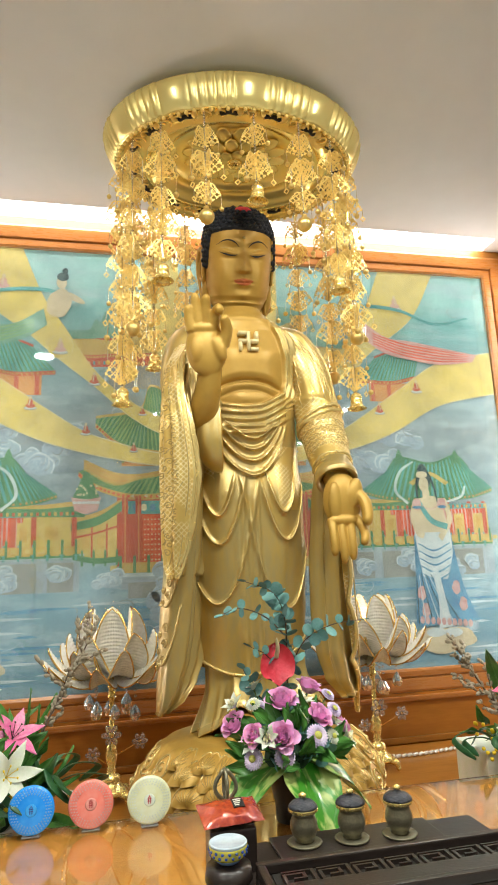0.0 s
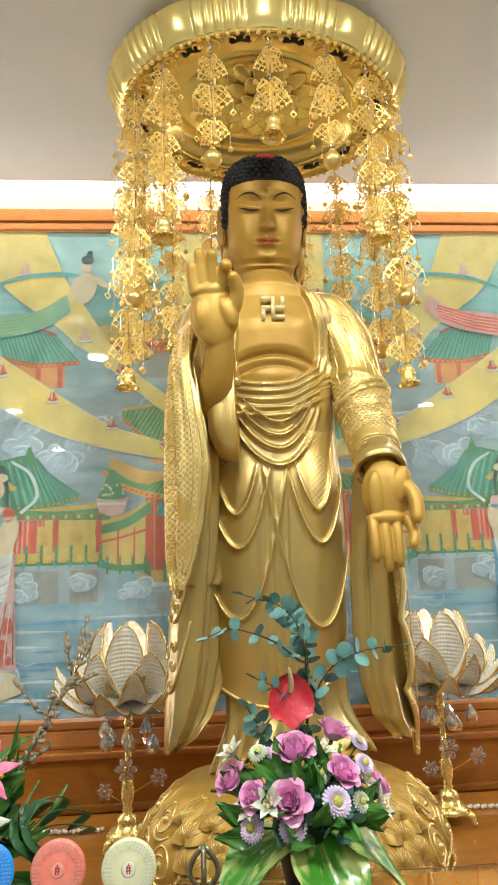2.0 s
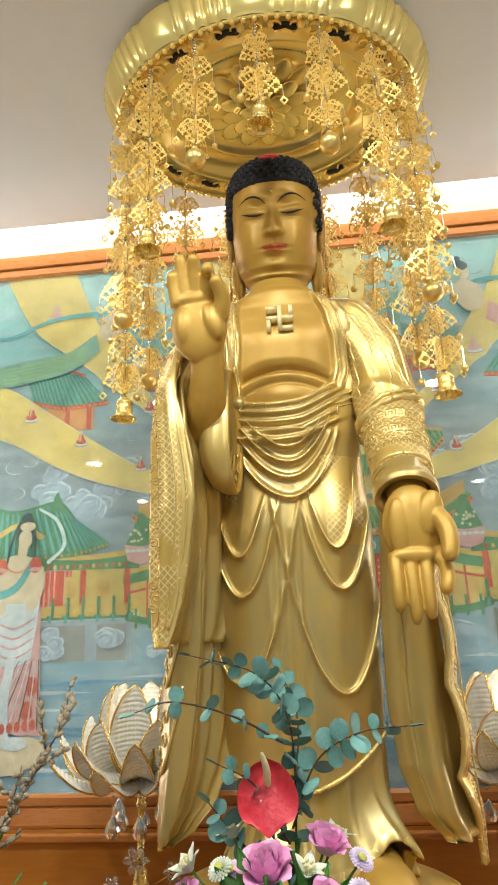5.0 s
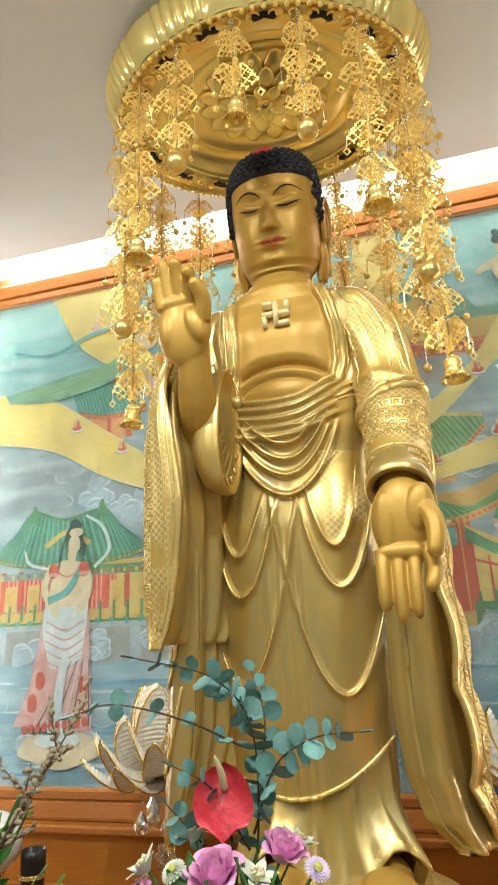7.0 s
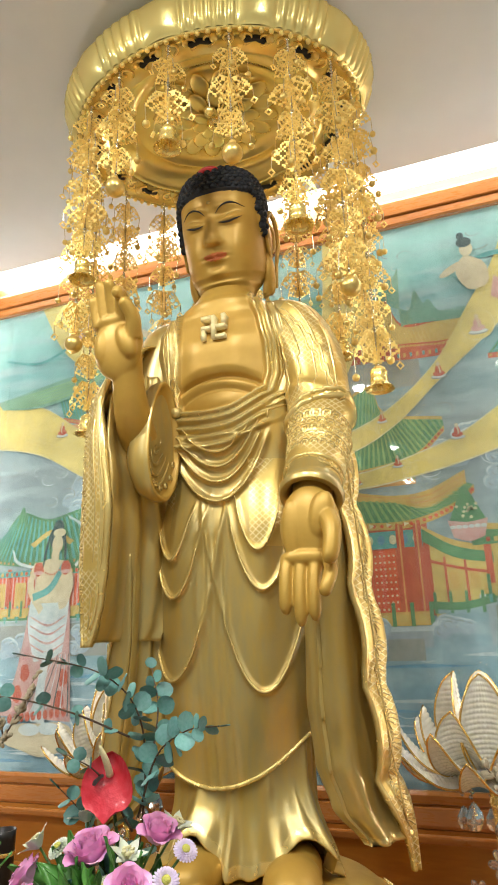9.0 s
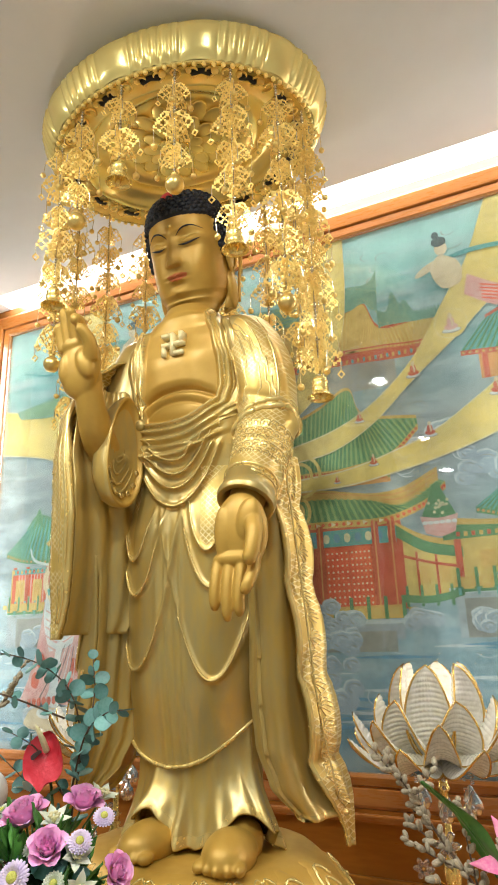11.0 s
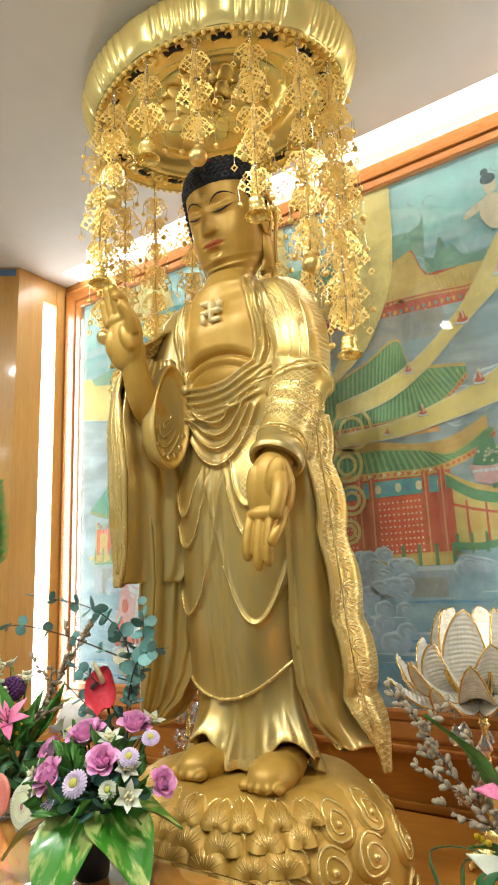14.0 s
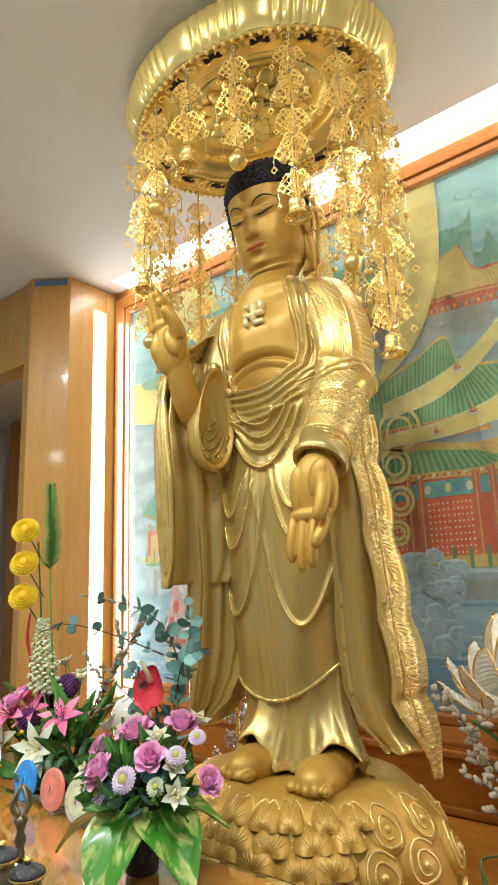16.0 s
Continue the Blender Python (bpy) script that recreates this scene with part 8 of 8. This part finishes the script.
for side in (1, -1):
    rows = []
    for j in range(15):
        v = j / 14
        half = 0.046 * (math.sin(math.pi * (0.10 + 0.90 * v)) ** 0.55)
        rows.append([Vector((u * half, -0.052 + 0.105 * v + 0.018 * (1 - v) ** 6 * abs(u), 0.010 * u * u + 0.006 * math.sin(6 * v + 3 * u) * abs(u) + side * 0.0009)) for u in (-1, -0.75, -0.5, -0.25, 0, 0.25, 0.5, 0.75, 1)][::side])
    loft(bm, rows, False)
part("spathe", bm, M["anth"], anth, "glossy red heart-shaped spathe")
bm = bmesh.new()
tube(bm, spline([(0, 0.018, 0.004), (0.0, 0.035, 0.025), (-0.006, 0.056, 0.046)], 12), [0.0062, 0.0062, 0.006, 0.006, 0.0058, 0.0056, 0.0054, 0.005, 0.0046, 0.004, 0.0032, 0.0015], 9)
part("spadix", bm, M["cream"], anth, "cream spadix")
bm = bmesh.new()
tube(bm, [Vector(p) - fa.location for p in ((0.420, 1.703, 1.235), (0.43, 1.71, 1.15), (0.43, 1.68, 1.05))], 0.003, 7)
part("stem", bm, M["stem"], fa)


def willow(parent, pts, seed, side=9, bud=0.0098):
    """A bare twig with side shoots and grey buds."""
    rr = random.Random(seed)
    path = spline(pts, 40)
    bm = bmesh.new()
    tube(bm, [p - parent.location for p in path], [0.0042 - 0.003 * i / 39 for i in range(40)], 7)
    shoots = [path[12:]]
    for k in range(side):
        i = 10 + int(27 * k / side)
        d = (path[i + 1] - path[i]).normalized()
        out = (d + 1.1 * Vector((rr.uniform(-1, 1), rr.uniform(-1, 1), rr.uniform(-0.6, 0.6)))).normalized()
        ln = rr.uniform(0.05, 0.11)
        sh = [path[i] + out * ln * t + Vector((0, 0, 0.02 * t * t)) for t in (0, 0.25, 0.5, 0.75, 1)]
        tube(bm, [p - parent.location for p in sh], [0.002, 0.0018, 0.0015, 0.0012, 0.001], 5)
        shoots.append(sh)
    part("twig", bm, M["twig"], parent)
    bm = bmesh.new()
    for sh in shoots:
        n = len(sh)
        for j in range(1, n):
            for q in range(2 if n > 6 else 3):
                f = rr.random()
                p = sh[j - 1].lerp(sh[j], f)
                d = (sh[j] - sh[j - 1]).normalized()
                if n > 6 and rr.random() < 0.35:
                    continue
                out = (d + 0.9 * Vector((rr.uniform(-1, 1), rr.uniform(-1, 1), rr.uniform(-1, 1)))).normalized()
                m = out.to_track_quat("Z", "Y").to_matrix()
                ball(bm, p + out * bud - parent.location, bud * rr.uniform(0.7, 1.1), 7, 6, 0.6, 0.6, 1.05, m=m)
    part("willow_bud", bm, M["bud"], parent, "soft grey-brown buds", kind="stuff")


def blades(parent, c, n, seed, reach=0.22):
    """Long strap leaves, bent over in loops."""
    rr = random.Random(seed)
    for k in range(n):
        a = rr.uniform(0, math.tau)
        r, h = reach * rr.uniform(0.5, 1.0), rr.uniform(0.02, 0.08)
        o = Vector((math.cos(a), math.sin(a), 0))
        pts = spline([c, c + o * r * 0.5 + Vector((0, 0, h)), c + o * r + Vector((0, 0, h * 0.7)), c + o * r * 0.8 + Vector((-o.y, o.x, 0)) * 0.06 + Vector((0, 0, -0.01))], 20)
        bm = bmesh.new()
        tube(bm, [p - parent.location for p in pts], [0.0105] * 18 + [0.007, 0.003], 8, flat=0.16)
        part("blade", bm, M["blade"], parent)


# the large arrangement at the west end of the altar
la = empty("flower_arrangement", (-0.36, 1.97, ALTAR_Z + 0.001), "tall mixed lilies, sunflowers and purple blooms in a pale pot", "flowers")
bm = bmesh.new()
lathe(bm, [(0.075, 0.001), (0.085, 0.004), (0.105, 0.10), (0.115, 0.15), (0.108, 0.152), (0.09, 0.12), (0.02, 0.11)], 28)
part("pot", bm, M["wall"], la, "pale ceramic pot")
LH = Vector((-0.36, 1.97, 0.87))
bm = bmesh.new()
ball(bm, (0, 0, 0.17), 0.095, 16, 10, sz=0.6)
part("foam", bm, material("dark_green_moss", (0.02, 0.05, 0.02), 0.9, scale=50, bump=0.8), la)
for p, s in (((-0.276, 1.850, 1.000), 0.78), ((-0.50, 1.85, 0.99), 0.85)):
    bloom("lily", WHITE_LILY, p, s, 0.75, la, LH, (0.35, -1, 0.25))
for p, s in (((-0.275, 1.930, 1.075), 0.78), ((-0.46, 1.86, 1.08), 0.9), ((-0.40, 1.90, 1.09), 0.7)):
    bloom("lily", PINK_LILY, p, s, 0.6, la, LH, (0.3, -1, 0.6))
for p in ((-0.48, 1.92, 1.13), (-0.52, 1.88, 1.10), (-0.44, 1.86, 1.12)):
    bloom("carnation", CARN, p, 0.8, 0.4, la, LH)
for p, r in (((-0.385, 2.02, 1.155), 0.038), ((-0.45, 1.99, 1.12), 0.036), ((-0.40, 1.88, 1.07), 0.032)):
    bm = bmesh.new()
    rr = random.Random(int(r * 1e4))
    for k in range(150):
        zc = 1 - 2 * (k + 0.5) / 150
        a = k * 2.39996
        d = Vector((math.sqrt(1 - zc * zc) * math.cos(a), math.sqrt(1 - zc * zc) * math.sin(a), zc))
        ball(bm, Vector(p) + d * r - la.location, 0.0056, 6, 4)
    ball(bm, Vector(p) - la.location, r * 0.95, 12, 8)
    tube(bm, [Vector(p) - la.location, LH - la.location], 0.003, 6)
    part("purple_globe", bm, M["purple"], la, "round dark purple bloom")
# pale green flower spike, foxtail, sunflowers on stalks, red ribbon leaf
bm = bmesh.new()
rr = random.Random(8)
for k in range(230):
    t = k / 230
    a = k * 2.4
    r = (0.052 * (1 - 0.75 * t) + 0.004) * rr.uniform(0.55, 1.1)
    p = Vector((-0.400 - 0.02 * t, 1.935, 1.15 + 0.24 * t)) + Vector((r * math.cos(a), r * math.sin(a), 0))
    ball(bm, p - la.location, 0.010 * (1 - 0.4 * t) * rr.uniform(0.7, 1.2), 7, 5, sz=0.7)
tube(bm, [Vector((-0.400, 1.935, 1.15)) - la.location, LH - la.location], 0.004, 6)
part("flower_spike", bm, M["pale_green"], la, "pale green spike of small florets")
bm = bmesh.new()
for k in range(900):
    t = rr.random()
    a = rr.uniform(0, math.tau)
    p = Vector((-0.375 + 0.01 * math.sin(5 * t), 1.93, 1.56 + 0.30 * t))
    o = Vector((math.cos(a), math.sin(a), 0.7))
    r = 0.036 * (1 - 0.5 * t * t)
    tube(bm, [p - la.location, p + o * r - la.location], [0.0012, 0.0003], 3)
tube(bm, [Vector((-0.375, 1.93, 1.86)) - la.location, Vector((-0.372, 1.93, 1.5)) - la.location, LH - la.location], 0.0028, 6)
part("foxtail", bm, M["brush"], la, "tall feathery green foxtail")
for z in (1.70, 1.585, 1.47):
    bloom("sunflower", SUNNY, (-0.445, 1.87, z), 1.15, 0.9, la, Vector((-0.44, 1.95, z - 0.12)), (0.8, -0.8, 0.5))
bm = bmesh.new()
tube(bm, [Vector(p) - la.location for p in ((-0.455, 1.93, 1.66), (-0.44, 1.95, 1.3), LH)], 0.0035, 6)
part("stem", bm, M["stem"], la)
bm = bmesh.new()
tube(bm, spline([Vector(p) - la.location for p in ((-0.44, 1.90, 1.10), (-0.435, 1.91, 1.22), (-0.455, 1.90, 1.32), (-0.44, 1.90, 1.42))], 20), [0.016, 0.018, 0.02, 0.02, 0.018, 0.012, 0.016, 0.02, 0.02, 0.018, 0.012, 0.016, 0.018, 0.018, 0.016, 0.012, 0.012, 0.012, 0.008, 0.003], 8, flat=0.25)
part("red_leaf", bm, material("red_bract", (0.55, 0.02, 0.03), 0.35, scale=30), la, "red folded bract")
for p in ((-0.40, 2.09, 1.18), (-0.36, 2.06, 1.17), (-0.44, 2.05, 1.22), (-0.42, 1.98, 1.19)):
    bloom("alstroemeria", ALSTRO, p, 1.1, 0.4, la, LH)
rr = random.Random(6)
for k in range(80):
    a, e = rr.uniform(0, math.tau), rr.uniform(-0.1, 1.3)
    d = Vector((math.cos(a) * math.cos(e), math.sin(a) * math.cos(e), math.sin(e)))
    p = LH + Vector((0.19 * d.x, 0.12 * d.y, 0.20 * d.z)) * rr.uniform(0.6, 1.05)
    put("leaf", rr.choice((GREEN, GREEN, LONG_GREEN)), la, aim(p, d + Vector((rr.uniform(-0.6, 0.6), rr.uniform(-0.6, 0.6), rr.uniform(-0.4, 0.4))), rr.uniform(0, 6)))
bm = bmesh.new()
for k in range(60):
    p = LH + Vector((rr.uniform(-0.16, 0.12), rr.uniform(-0.14, 0.04), rr.uniform(0.0, 0.20)))
    ball(bm, p - la.location, 0.007, 6, 4)
part("yellow_florets", bm, M["sun"], la, "small yellow filler florets", kind="stuff")
blades(la, Vector((-0.20, 1.93, 0.93)), 15, 3, 0.19)
willow(la, [(-0.27, 1.95, 0.92), (-0.19, 1.98, 1.10), (-0.11, 2.03, 1.25), (-0.05, 2.065, 1.37)], 5, 10)

# its counterpart at the east end
ra = empty("flower_arrangement", (1.30, 2.12, ALTAR_Z + 0.001), "lily and willow arrangement with looped leaves in a square white pot", "flowers")
bm = bmesh.new()
box(bm, -0.10, 0.12, -0.10, 0.10, 0.001, 0.175, 0.006)
part("pot", bm, M["white"], ra, "square white pot", smooth=False)
RH = Vector((1.29, 2.06, 0.90))
for p, s in (((1.275, 1.93, 1.085), 0.85), ((1.40, 1.96, 1.10), 0.95)):
    bloom("lily", PINK_LILY, p, s, 0.6, ra, RH, (-0.3, -1, 0.5))
bloom("lily", WHITE_LILY, (1.265, 1.91, 0.955), 0.9, 0.7, ra, RH, (-0.1, -1, 0.4))
blades(ra, Vector((1.245, 1.98, 0.905)), 13, 9, 0.19)
willow(ra, [RH, (1.21, 1.93, 1.02), (1.12, 1.91, 1.15), (1.055, 1.90, 1.255)], 12, 9)
willow(ra, [RH, (1.25, 1.94, 1.05), (1.20, 1.94, 1.13)], 13, 4)
put("leaf", LONG_GREEN, ra, aim(Vector((1.225, 1.93, 1.07)), Vector((-0.35, -0.2, 1)), 0.5))
for k in range(12):
    a, e = rr.uniform(0, math.tau), rr.uniform(-0.1, 1.2)
    d = Vector((math.cos(a) * math.cos(e), math.sin(a) * math.cos(e), math.sin(e)))
    put("leaf", rr.choice((GREEN, LONG_GREEN)), ra, aim(RH + 0.10 * d, d, rr.uniform(0, 6)))
bm = bmesh.new()
for k in range(30):
    p = RH + Vector((rr.uniform(-0.16, 0.05), rr.uniform(-0.18, -0.05), rr.uniform(0.0, 0.10)))
    ball(bm, p - ra.location, 0.007, 6, 4)
part("yellow_florets", bm, M["sun"], ra, "small yellow filler florets", kind="stuff")

# white globe on a small brass foot, far end of the altar
gb = empty("white_globe", (-0.575, 2.47, ALTAR_Z + 0.001), "white porcelain globe on a short brass foot", "ornament")
bm = bmesh.new()
ball(bm, (0, 0, 0.245), 0.085, 28, 18)
part("globe", bm, material("white_porcelain", (0.82, 0.78, 0.74), 0.15, scale=9, coat=0.6), gb)
bm = bmesh.new()
lathe(bm, [(0.06, 0.001), (0.065, 0.01), (0.03, 0.03), (0.02, 0.08), (0.035, 0.15), (0.045, 0.172)], 24)
part("foot", bm, M["brass"], gb)

# black cylindrical cup on the altar
vc = empty("black_cup", (-0.461, 2.51, ALTAR_Z + 0.001), "tall black cylindrical cup standing on the altar", "cup")
bm = bmesh.new()
lathe(bm, [(0.030, 0.001), (0.034, 0.004), (0.036, 0.20), (0.037, 0.222), (0.034, 0.222), (0.030, 0.03), (0.002, 0.028)], 28)
part("body", bm, M["vase"], vc)
bm = bmesh.new()
lathe(bm, [(0.0366, 0.150), (0.0374, 0.152), (0.0376, 0.160), (0.0368, 0.162)], 28)
part("ring", bm, M["brass"], vc, "thin gilt ring")
